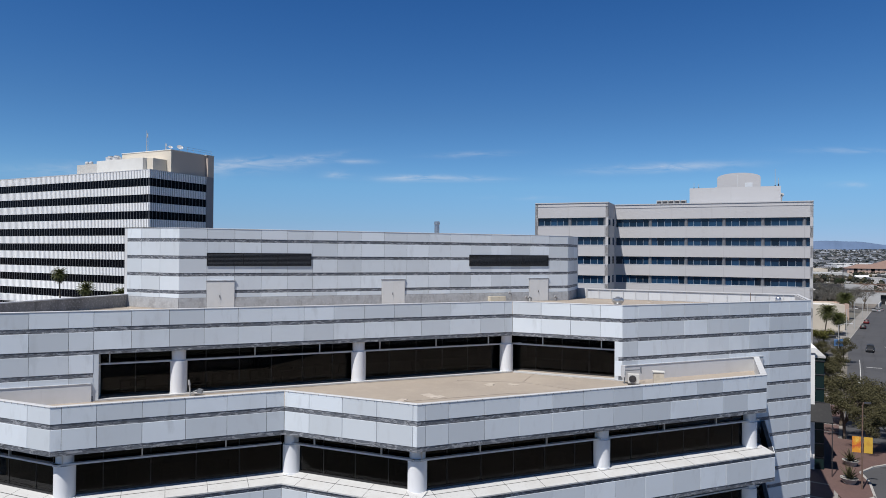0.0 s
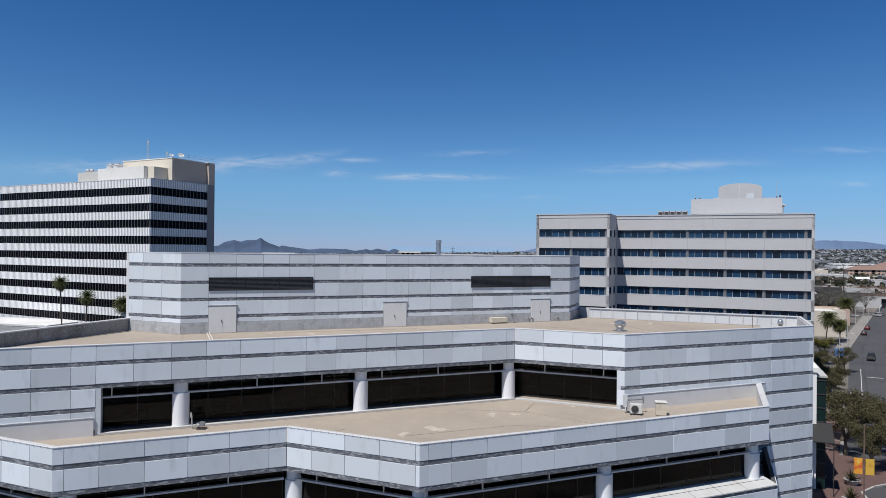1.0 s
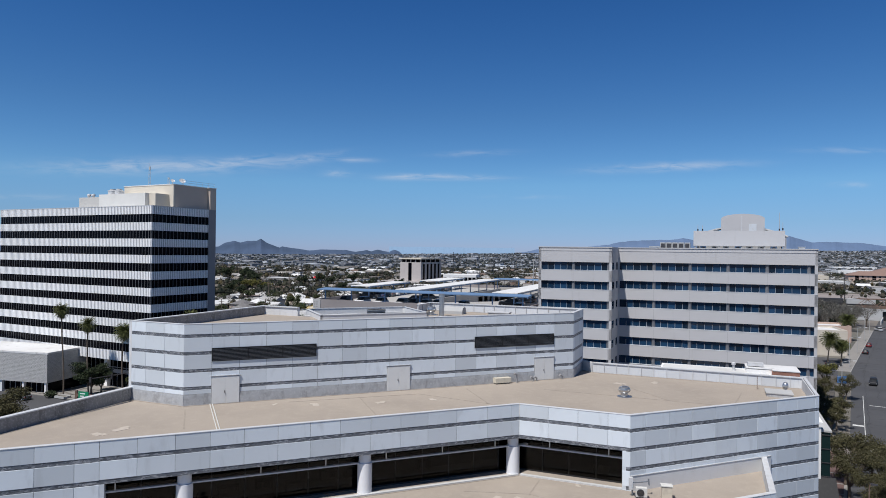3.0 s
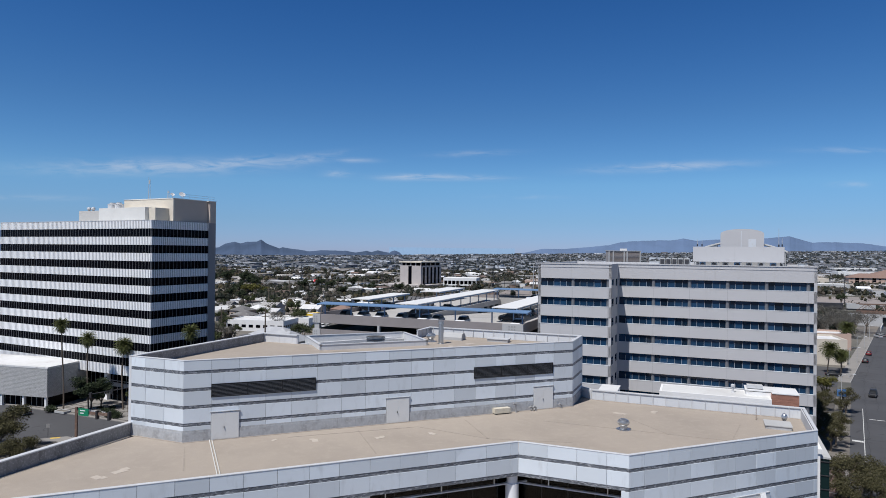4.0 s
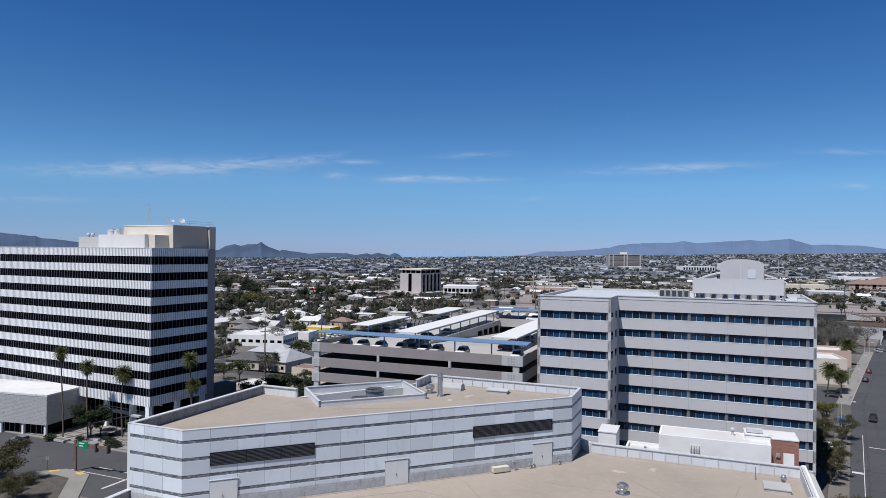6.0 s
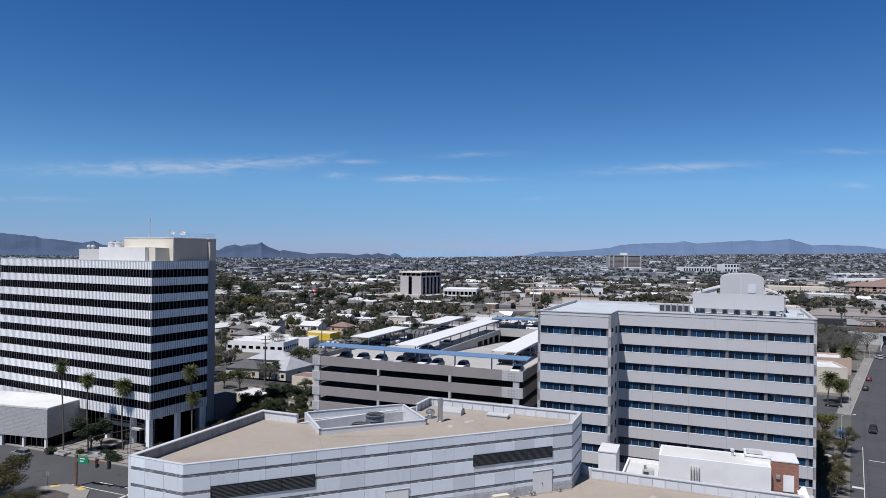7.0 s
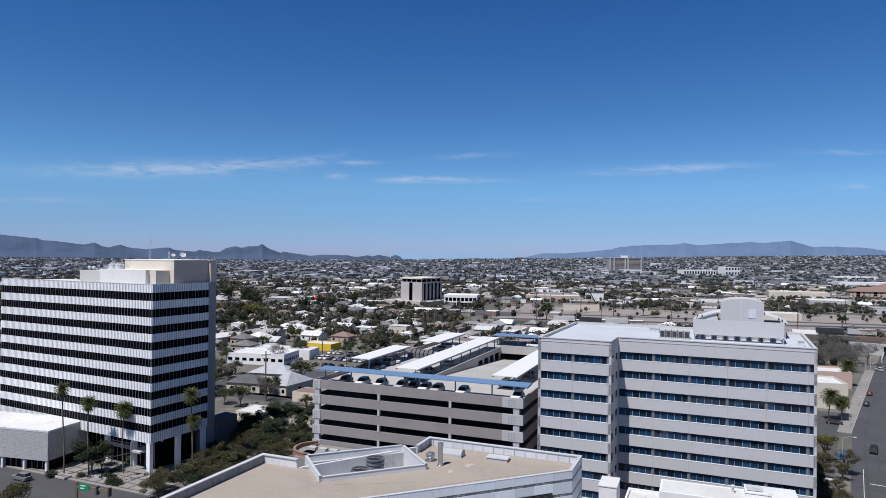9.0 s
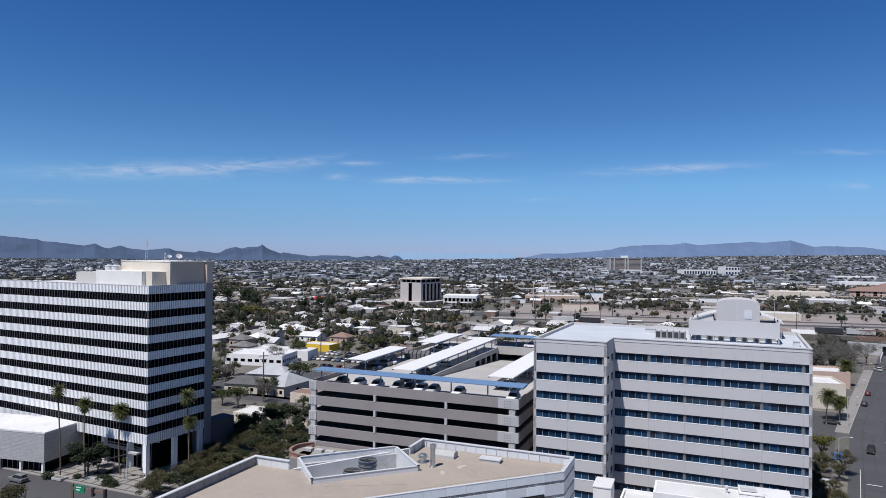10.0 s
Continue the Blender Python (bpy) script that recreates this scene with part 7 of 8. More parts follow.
for x, y, w, z in ((-24.5, 49.6, 1.1, ZRD), (-26.0, 48.9, 0.9, ZRD), (-11.0, 58.5, 0.9, ZRD), (-1.5, 61.8, 0.7, ZRD), (-6.0, 59.5, 0.8, ZRD), (17.8, 70.0, 1.0, ZRD), (22.5, 71.2, 0.9, ZRD), (-15.0, 59.2, 0.5, ZRD),
                   (-1.2, 46.2, 1.3, ZTD), (-2.4, 45.0, 0.8, ZTD), (3.9, 50.6, 0.9, ZTD), (5.2, 50.2, 0.7, ZTD), (10.5, 53.3, 0.5, ZTD), (3.4, 78.2, 1.1, ZPD), (0.9, 74.6, 0.9, ZPD)):
    F = facing((x, y), (x + math.cos(0.3 + x), y + math.sin(0.3 + x)))
    mb = MB(F)
    mb.box(0, w, 0, w * 0.6, z, z + 0.02)
    mb.box(w * 0.7, w * 1.25, w * 0.3, w * 0.8, z, z + 0.016)
    part("roof_patch", mb, PATCH, office, "pale repair patch on the roofing")
# conduit run across the tan roof from the penthouse door
t = thing("roof_conduit", "pair of pale conduits lying across the tan roof", "conduit", (-19, 54.6, ZRD))
for k in (0, 1):
    mb = MB(facing((-20.6 + 0.22 * k, 58.5), (-16.6 + 0.22 * k, 48.9)))
    mb.tube((0, 0, ZRD + 0.06), (10.3, 0, ZRD + 0.06), 0.045, 0.045, 6)
    part("pipe", mb, PLASTIC, t)
# clips of a cable along the terrace coping
for a, b in TW:
    mb = MB(facing(pt(a), pt(b)))
    L = span2(a, b)
    u = 0.3
    while u < L - 0.2:
        mb.tube((u, -0.01, ZT + 0.02), (u + 0.05, -0.05, ZT - 0.05), 0.012, 0.012, 4)
        u += 0.55
    tagged(part("cable_clip", mb, DARKMETAL, office), kind="stuff")

# ---------------------------------------------------------------- roof gear of the slab block
for k in range(7):
    p = FG @ Vector((15.0 + k * 2.1, 5.4, ZG - 0.55))
    t = thing("roof_unit", "small grey condenser under the roof screen", "air conditioner", p, group="condensers on the slab block")
    mb = MB(FG)
    u = 14.6 + k * 2.1
    mb.box(u, u + 1.1, 8.4, 9.4, ZG - 0.55, ZG + 0.5)
    part("casing", mb, GARAGEL if k % 3 else BLUESTEEL, t)
    mb = MB(FG @ Matrix.Translation((u + 0.55, 8.38, ZG)) @ Matrix.Rotation(math.pi / 2, 4, "X"))
    mb.lathe([(0.38, 0), (0.38, 0.03)], 14)
    part("fan_grille", mb, DARKMETAL, t)
t = thing("chiller_rack", "rack of dark condensers on the slab block roof", "air conditioner", FG @ Vector((9, 6, ZG - 0.55)))
for k in range(5):
    mb = MB(FG)
    mb.box(7.2 + k * 1.15, 8.2 + k * 1.15, 6.5, 8.6, ZG - 0.35, ZG + 1.15)
    part("condenser", mb, GARAGEL, t)
    mb = MB(FG)
    mb.box(7.3 + k * 1.15, 8.1 + k * 1.15, 6.45, 6.52, ZG - 0.2, ZG + 0.95)
    part("coil", mb, DARKMETAL, t)
mb = MB(FG)
mb.box(7.0, 13.0, 6.4, 8.7, ZG - 0.55, ZG - 0.35)
part("rack", mb, GARAGEL, t)
for u, y, w in ((4.2, 15.5, 2.0), (7.4, 12.5, 0.9), (31.8, 6, 1.0)):
    t = thing("roof_box", "small white roof box on the slab block", "roof vent", FG @ Vector((u, y, ZG - 0.55)), group="boxes on the slab block")
    mb = MB(FG)
    mb.box(u, u + w, y, y + w, ZG - 0.55, ZG + 0.35)
    part("casing", mb, COPING, t)
    mb = MB(FG)
    mb.box(u - 0.1, u + w + 0.1, y - 0.1, y + w + 0.1, ZG + 0.35, ZG + 0.45)
    part("lid", mb, GARAGEL, t)
for u, y, z, h in ((28.9, 12, ZG + 3.6, 3.6), (14.0, 12, ZG + 3.6, 1.4), (14.9, 12, ZG + 3.6, 1.2), (29.3, 9.0, ZG + 3.6, 1.6)):
    p = FG @ Vector((u, y, z))
    t = thing("whip_antenna", "thin whip antenna on the slab block", "antenna", p, group="antennas on the slab block")
    mb = MB(Matrix.Translation(p))
    mb.tube((0, 0, 0), (0, 0, h), 0.06, 0.03, 6)
    part("rod", mb, GARAGEL, t)
    mb = MB(Matrix.Translation(p))
    mb.box(-0.1, 0.1, -0.08, 0.08, 0, 0.45)
    part("bracket", mb, DARKMETAL, t)

# ---------------------------------------------------------------- roof gear of the annex
for x, y, z in ((41.2, 94.2, 15.7), (27.4, 98.5, 8.6), (29.6, 98.0, 8.6), (31.0, 101.0, 8.6)):
    t = thing("roof_pipe", "pale roof vent pipe on the white annex", "vent pipe", (x, y, z), group="vent pipes on the annex")
    mb = MB(Matrix.Translation((x, y, z - 0.1)))
    mb.lathe([(0.3, 0), (0.3, 0.1), (0.16, 0.15), (0.16, 0.8), (0.3, 0.85), (0.3, 1.1), (0.1, 1.2)], 12)
    part("pipe", mb, COPING, t, "", True)
t = thing("stair_box", "white stucco stair box at the edge of the annex roof", "building", (24.8, 98.6, 8.6))
mb = MB(facing((23.4, 99.4), (26.0, 98.4)))
mb.box(0, 2.6, 0, 4.5, 8.6, 14.6)
part("wall", mb, WHITEPAINT, t)
mb = MB(facing((23.4, 99.4), (26.0, 98.4)))
mb.box(-0.08, 2.68, -0.08, 4.58, 14.6, 14.75)
part("roof", mb, WHITEROOF, t)
for x, y in ((31.6, 104.6), (33.8, 103.7)):
    t = thing("roof_unit", "grey packaged air handler with ducts on the annex roof", "air conditioner", (x, y, 8.6), group="air handlers on the annex")
    Fk = facing((x, y), (x + 2.0, y - 0.8))
    mb = MB(Fk)
    mb.box(0, 1.7, 0, 1.3, 8.9, 10.3)
    part("casing", mb, GARAGEL, t)
    mb = MB(Fk)
    mb.box(0.15, 0.95, -0.04, 0.02, 9.1, 10.0)
    part("grille", mb, DARKMETAL, t)
    mb = MB(Fk)
    mb.box(-0.1, 1.8, 0.1, 1.2, 8.6, 8.9)
    part("skid", mb, DULLSTEEL, t)
    mb = MB(Fk)
    mb.tube((0.4, 0.4, 10.3), (0.4, 0.4, 10.9), 0.2, 0.2, 10)
    part("flue", mb, STEEL, t)
t = thing("roof_unit", "long white packaged unit on the annex roof storey", "air conditioner", (43.5, 92.5, 16.4))
mb = MB(facing((42.6, 92.9), (46.6, 91.4), 16.42))
mb.box(0, 2.0, 0, 1.1, 0.1, 0.55)
part("casing", mb, COPING, t)
mb = MB(facing((42.6, 92.9), (46.6, 91.4), 16.42))
mb.box(0.1, 1.9, 0.1, 1.0, 0, 0.1)
part("skid", mb, DARKMETAL, t)

# ---------------------------------------------------------------- street furniture
def street_lamp(x, y, ang, h=8.5, banner=None, arm=2.2, lit=True):
    t = thing("street_lamp", "slim grey street lamp" + (" with a cloth banner" if banner else " with a curved arm"), "street lamp", (x, y, GROUND), group="lamps on the avenue")
    d = turned(ang)
    mb = MB()
    mb.tube((x, y, GROUND), (x, y, GROUND + h), 0.09, 0.06, 8)
    part("pole", mb, GARAGEL if lit else RUST, t)
    mb = MB()
    mb.tube((x, y, GROUND + h - 0.1), (x + d.x * arm * 0.6, y + d.y * arm * 0.6, GROUND + h + 0.35), 0.05, 0.05, 6)
    mb.tube((x + d.x * arm * 0.6, y + d.y * arm * 0.6, GROUND + h + 0.35), (x + d.x * arm, y + d.y * arm, GROUND + h + 0.4), 0.05, 0.05, 6)
    part("arm", mb, GARAGEL if lit else RUST, t)
    mb = MB(facing((x + d.x * arm, y + d.y * arm), (x + d.x * (arm + 1), y + d.y * (arm + 1)), GROUND + h + 0.3))
    mb.extrude([(-0.14, 0), (0.14, 0), (0.10, 0.16), (-0.10, 0.16)], 0, 0.65)
    part("lamp_head", mb, COPING if lit else DARKMETAL, t)
    if banner:
        for sgn in (-1, 1):
            mb = MB(facing((x, y), (x + d.x, y + d.y), GROUND))
            a0, a1 = sorted((sgn * 0.14, sgn * 0.95))
            mb.box(a0, a1, -0.012, 0.012, h * 0.45, h * 0.45 + 1.7)
            b = part("banner", mb, banner if sgn < 0 or banner == BANNERBLUE else BANNERGOLD, t, "printed cloth banner")
            mb = MB(facing((x, y), (x + d.x, y + d.y), GROUND))
            mb.tube((0, 0, h * 0.45 + 1.72), (sgn * 0.97, 0, h * 0.45 + 1.72), 0.02, 0.02, 5)
            part("banner_rod", mb, DARKMETAL, b)
    return t


street_lamp(45.2, 70.5, -20, 9.0, BANNER, 0.12, False)
p = K0 - E1 * 7 - E1R * 1.8
street_lamp(p.x, p.y, -20, 9.0, BANNERBLUE)
for s in (6, 40, 82, 118):
    p = K1 + E1B * s - E1BR * 1.0
    street_lamp(p.x, p.y, -34, 9.0)
for s in (-20, 40, 100):
    p = K0 + E1 * s + E1R * 18.6
    street_lamp(p.x, p.y, 148, 9.0)

# road markings
mk = MB(facing(pt(K0 - E1 * 150), pt(K0 + E1 * 300)))
mk.box(104, 152, -2.5, -2.38, GROUND + 0.02, GROUND + 0.027)
mk.box(118, 119.2, -2.3, -0.4, GROUND + 0.02, GROUND + 0.027)
for k in range(12):
    mk.box(60 + k * 11, 63 + k * 11, -8.6, -8.48, GROUND + 0.02, GROUND + 0.027)
mk.box(140.6, 141.0, -6.6, -3.6, GROUND + 0.02, GROUND + 0.027)
mk.box(100, 101.6, -4.2, -3.3, GROUND + 0.02, GROUND + 0.027)
mk.box(98.8, 102.6, -3.2, -2.9, GROUND + 0.02, GROUND + 0.027)
solo("lane_marking", mk, PAINTW, "worn white lane markings on the avenue", "road marking", kind="structure")
# wandering tar-filled cracks and the brick crossing
random.seed(61)
tar = MB(facing(pt(K0 - E1 * 150), pt(K0 + E1 * 300)))
for y0, u0, u1 in ((-3.1, 60, 190), (-8.4, 30, 190), (-12.2, 80, 190), (-5.6, 150, 190), (-15.4, 40, 190)):
    u, y = u0, y0
    while u < u1:
        n2 = y0 + 0.55 * noise.noise(Vector((u * 0.22, y0, 0))) + 0.25 * random.uniform(-1, 1)
        tar.put([(u, y - 0.06, GROUND + 0.030), (u + 1.6, n2 - 0.06, GROUND + 0.030), (u + 1.6, n2 + 0.06, GROUND + 0.030), (u, y + 0.06, GROUND + 0.030)], [(0, 1, 2, 3)])
        u, y = u + 1.6, n2
for u in (92, 121, 137, 163, 171, 184):
    y, x2 = -0.4, u
    while y > -17:
        nx = x2 + random.uniform(-0.35, 0.35)
        tar.put([(x2 - 0.09, y, GROUND + 0.034), (nx - 0.09, y - 1.4, GROUND + 0.034), (nx + 0.09, y - 1.4, GROUND + 0.034), (x2 + 0.09, y, GROUND + 0.034)], [(0, 1, 2, 3)])
        x2, y = nx, y - 1.4
tar.at = facing(pt(K1), pt(K1 + E1B * 100))
for y0, u1 in ((-2.9, 150), (-8.3, 170), (-12.0, 160)):
    u, y = 0, y0
    while u < u1:
        n2 = y0 + 0.55 * noise.noise(Vector((u * 0.22, y0, 5))) + 0.25 * random.uniform(-1, 1)
        tar.put([(u, y - 0.07, GROUND + 0.036), (u + 1.6, n2 - 0.07, GROUND + 0.036), (u + 1.6, n2 + 0.07, GROUND + 0.036), (u, y + 0.07, GROUND + 0.036)], [(0, 1, 2, 3)])
        u, y = u + 1.6, n2
for u in (7, 19, 34, 52, 58, 77, 95, 118, 140):
    tar.box(u, u + 0.18, -17, -0.4, GROUND + 0.028, GROUND + 0.034)
solo("crack_filler", tar, TAR, "black tar filler in the avenue's cracks", "road repair", kind="structure")
mb = MB(facing(pt(K0 - E1 * 150), pt(K0 + E1 * 300)))
mb.box(96.5, 99.5, -17, -0.4, GROUND + 0.02, GROUND + 0.026)
solo("brick_crossing", mb, BRICKPAVE, "red brick pedestrian crossing over the avenue", "crossing", kind="structure")
bulb = [(41.0, 66.0), (45.2, 68.2), (47.6, 72.8), (48.6, 76.0), (51.4, 78.0), (55.5, 79.6), (60.0, 86.5), (52.0, 92.0), (44.0, 78.0)]
mb = MB()
mb.prism(bulb, GROUND - 0.2, GROUND + 0.158)
solo("plaza", mb, BRICKPAVE, "red brick corner of the plaza with a curved kerb", "plaza", kind="structure")
mb = MB()
for a, b in zip(bulb[:6], bulb[1:7]):
    mb.at = facing(a, b)
    mb.box(-0.1, span2(a, b) + 0.1, -0.02, 0.22, GROUND - 0.1, GROUND + 0.19)
solo("kerb", mb, KERB, "pale curved concrete kerb of the plaza", "kerb", kind="structure")
for x, y in ((49.0, 78.6), (45.0, 72.4)):
    t = thing("planter", "round concrete planter with a spiky plant on the plaza", "planter", (x, y, GROUND + 0.16), group="planters on the plaza")
    mb = MB(Matrix.Translation((x, y, GROUND + 0.158)))
    mb.lathe([(0.55, 0), (0.85, 0.55), (0.9, 0.6), (0.8, 0.6), (0.75, 0.5)], 18)
    part("bowl", mb, KERB, t, "", True)
    mb = MB(Matrix.Translation((x, y, GROUND + 0.158)))
    for k in range(70):
        a, e = random.uniform(0, 6.28), random.uniform(0.2, 1.4)
        L = random.uniform(0.9, 1.7)
        o = Vector((math.cos(a) * math.cos(e), math.sin(a) * math.cos(e), math.sin(e)))
        sd = Vector((-math.sin(a), math.cos(a), 0)) * 0.09
        b0 = Vector((0, 0, 0.5)) + o * 0.1
        mb.put([b0 - sd, b0 + sd, b0 + o * L], [(0, 1, 2)])
    part("foliage", mb, LEAFOLIVE, t)
mk = MB(facing(pt(K2 - E2 * 200), pt(K2 + E2 * 60)))
mk.box(196, 222, -12.0, -11.8, GROUND + 0.024, GROUND + 0.031)
mk.box(200, 214, -9.0, -8.8, GROUND + 0.024, GROUND + 0.031)
mk.box(210, 210.5, -17, -9, GROUND + 0.024, GROUND + 0.031)
solo("lane_marking", mk, PAINTW, "white lane lines on the tower street", "road marking", kind="structure")
# near corner with its kerb and tactile pads
corner = [(-76, 100), (-60, 108), (-66.5, 125.5), (-72.5, 128.5), (-79, 126), (-86, 116)]
mb = MB()
mb.prism(corner, GROUND - 0.2, GROUND + 0.17)
solo("pavement", mb, PAVE, "pale concrete street corner with a curved kerb", "pavement", kind="structure")
mb = MB()
mb.prism(offset(corner, 3.2), GROUND - 0.2, GROUND + 0.20)
solo("planting_bed", mb, DARKGROUND, "dark bed inside the street corner", "planting bed", kind="structure")
mb = MB()
mb.prism([(-69.6, 126.0), (-68.0, 125.0), (-67.4, 125.9), (-69.0, 126.9)], GROUND, GROUND + 0.18)
mb.prism([(-74.8, 126.6), (-73.2, 127.2), (-73.5, 128.0), (-75.1, 127.4)], GROUND, GROUND + 0.18)
solo("tactile_pad", mb, PAINTY, "yellow tactile pads at the crossing", "tactile paving", kind="structure")

sg = thing("signal_mast", "brown steel signal mast with a green street sign", "traffic signal", (-70.1, 127.5, GROUND))
mb = MB()
mb.box(-70.45, -70.05, 127.3, 127.7, GROUND, 4.6)
part("post", mb, RUST, sg)
mb = MB(facing((-70.3, 127.5), (-62.7, 125.2)))
mb.box(0, 7.9, -0.14, 0.14, 3.45, 3.95)
part("arm", mb, RUST, sg)
mb = MB(facing((-70.3, 127.5), (-62.7, 125.2)))
mb.box(0.8, 3.2, -0.27, -0.21, 3.1, 4.5)
sign = part("street_sign", mb, SIGNGREEN, sg, "green street sign with white writing bars")
for z, w in ((4.0, 1.2), (3.5, 0.9)):
    mb = MB(facing((-70.3, 127.5), (-62.7, 125.2)))
    mb.box(1.2, 1.2 + w, -0.285, -0.27, z, z + 0.2)
    part("writing_bar", mb, SIGNWHITE, sign)
for u in (4.9, 7.7):
    mb = MB(facing((-70.3, 127.5), (-62.7, 125.2)))
    mb.box(u, u + 0.35, -0.35, 0.3, 2.7, 4.3)
    part("signal_head", mb, DARKMETAL, sg)
sg2 = thing("signal_mast", "grey signal mast with a long arm before the tower", "traffic signal", (-68.6, 146.0, GROUND))
mb = MB()
mb.tube((-68.6, 146.0, GROUND), (-68.6, 146.0, 7.0), 0.13, 0.09, 8)
part("post", mb, GARAGEL, sg2)
mb = MB()
mb.tube((-68.6, 146.0, 4.6), (-75.2, 141.0, 4.0), 0.12, 0.08, 8)
part("arm", mb, DARKMETAL, sg2)
for f in (0.45, 0.95):
    q = Vector((-68.6, 146.0, 4.6)).lerp(Vector((-75.2, 141.0, 4.0)), f)
    mb = MB(Matrix.Translation(q))
    mb.box(-0.18, 0.18, -0.18, 0.18, -0.75, 0.35)
    part("signal_head", mb, DARKMETAL, sg2)
for x, y in ((-75.6, 127.4), (-83.0, 121.0)):
    t = thing("sign_post", "thin sign post at the street corner", "sign", (x, y, GROUND), group="sign posts")
    mb = MB()
    mb.tube((x, y, GROUND), (x, y, GROUND + 2.8), 0.05, 0.05, 6)
    part("post", mb, DARKMETAL, t)
    mb = MB()
    mb.box(x - 0.3, x + 0.3, y - 0.03, y + 0.03, GROUND + 2.1, GROUND + 2.8)
    part("plate", mb, GREYCOL, t)

# glazing bars of the tower lobby
for k in range(18):
    mb = MB(FT)
    mb.box(TL - 4.0 - k * 1.6, TL - 3.92 - k * 1.6, 4.5, 4.6, GROUND, 5.2)
    part("lobby_mullion", mb, GARAGEL, tower)
# dark brick bands laid in the forecourt
mb = MB(facing(pt(K2 - E2 * 60), pt(K2)))
for k in range(15):
    mb.box(14 + k * 3.2, 14.4 + k * 3.2, 0.9, 9.0, GROUND + 0.17, GROUND + 0.176)
for y in (0.9, 3.6, 6.3, 9.0):
    mb.box(12, 60, y, y + 0.35, GROUND + 0.17, GROUND + 0.178)
solo("paving_band", mb, DARKGROUND, "dark brick bands across the tower forecourt", "paving", kind="structure")
# forecourt planters and benches before the tower
for x, y, w in ((-84.0, 147.0, 3.0), (-77.2, 148.2, 3.4), (-73.4, 146.6, 3.2)):
    t = thing("planter", "low tan concrete planter in the forecourt", "planter", (x, y, GROUND + 0.17), group="planters before the tower")
    mb = MB(facing((x, y), (x + E2.x, y + E2.y), GROUND + 0.17))
    mb.box(-w / 2, w / 2, -0.9, -0.7, 0, 0.45)
    mb.box(-w / 2, w / 2, 0.7, 0.9, 0, 0.45)
    mb.box(-w / 2, -w / 2 + 0.2, -0.7, 0.7, 0, 0.45)
    mb.box(w / 2 - 0.2, w / 2, -0.7, 0.7, 0, 0.45)
    part("rim", mb, GARAGEL, t)
    mb = MB(facing((x, y), (x + E2.x, y + E2.y), GROUND + 0.17))
    mb.box(-w / 2 + 0.2, w / 2 - 0.2, -0.7, 0.7, 0, 0.36)
    part("soil", mb, BARE, t)

# curved brick terrace wall before the garage
def arc_block(cx, cy, r1, r0, a0, a1, z0, z1, n=14):
    mb = MB()
    for k in range(n):
        b0, b1 = radians(a0 + (a1 - a0) * k / n), radians(a0 + (a1 - a0) * (k + 1) / n)
        mb.prism([(cx + r * math.cos(b), cy + r * math.sin(b)) for r, b in ((r0, b0), (r1, b0), (r1, b1), (r0, b1))], z0, z1)
    return mb


cw = thing("curved_wall", "curved red brick terrace wall before the garage", "wall", (-27.3, 139.5, GROUND))
part("wall", arc_block(-26.6, 139.8, 4.7, 4.35, 95, 265, GROUND, 8.0), BRICKRED, cw)
part("cap", arc_block(-26.6, 139.8, 4.8, 4.25, 95, 265, 8.0, 8.15), TERRACOTTA, cw)
part("terrace", arc_block(-26.6, 139.8, 4.35, 0.1, 95, 265, GROUND, 7.3), PAVE, cw, "pale terrace inside the curved wall")
mb = MB(facing((-27.0, 144.8), (-13.0, 139.2)))
mb.box(0, 15, -9.5, 0, GROUND, 7.3)
part("terrace", mb, PAVE, cw, "pale terrace inside the curved wall")
for k in range(5):
    mb = MB(facing((-29.5, 141.6), (-14.0, 135.4)))
    mb.box(1.2 + k * 2.6, 3.0 + k * 2.6, -0.6, 0.6, 7.3, 7.9)
    part("planter_block", mb, GARAGEL, cw, "pale concrete planter block")

# ---------------------------------------------------------------- houses behind the tower
GRID = -22.0
HD, HN = turned(GRID), turned(GRID + 90)
KEEP = [(-71, 243, 16), (-56, 241, 16), (-68, 264, 16), (-85, 302, 28), (-64, 347, 18), (-60, 316, 24), (-132, 436, 14), (-90, 412, 15), (-57, 380, 13), (-75, 385, 13), (-27, 424, 14), (-12, 541, 16), (-86, 296, 20), (-60, 348, 20), (-78, 162, 34), (-100, 160, 24), (-8, 165, 36), (8, 200, 36), (45, 138, 34), (40, 103, 26), (-46, 178, 20), (-40, 265, 34), (48, 178, 16)]


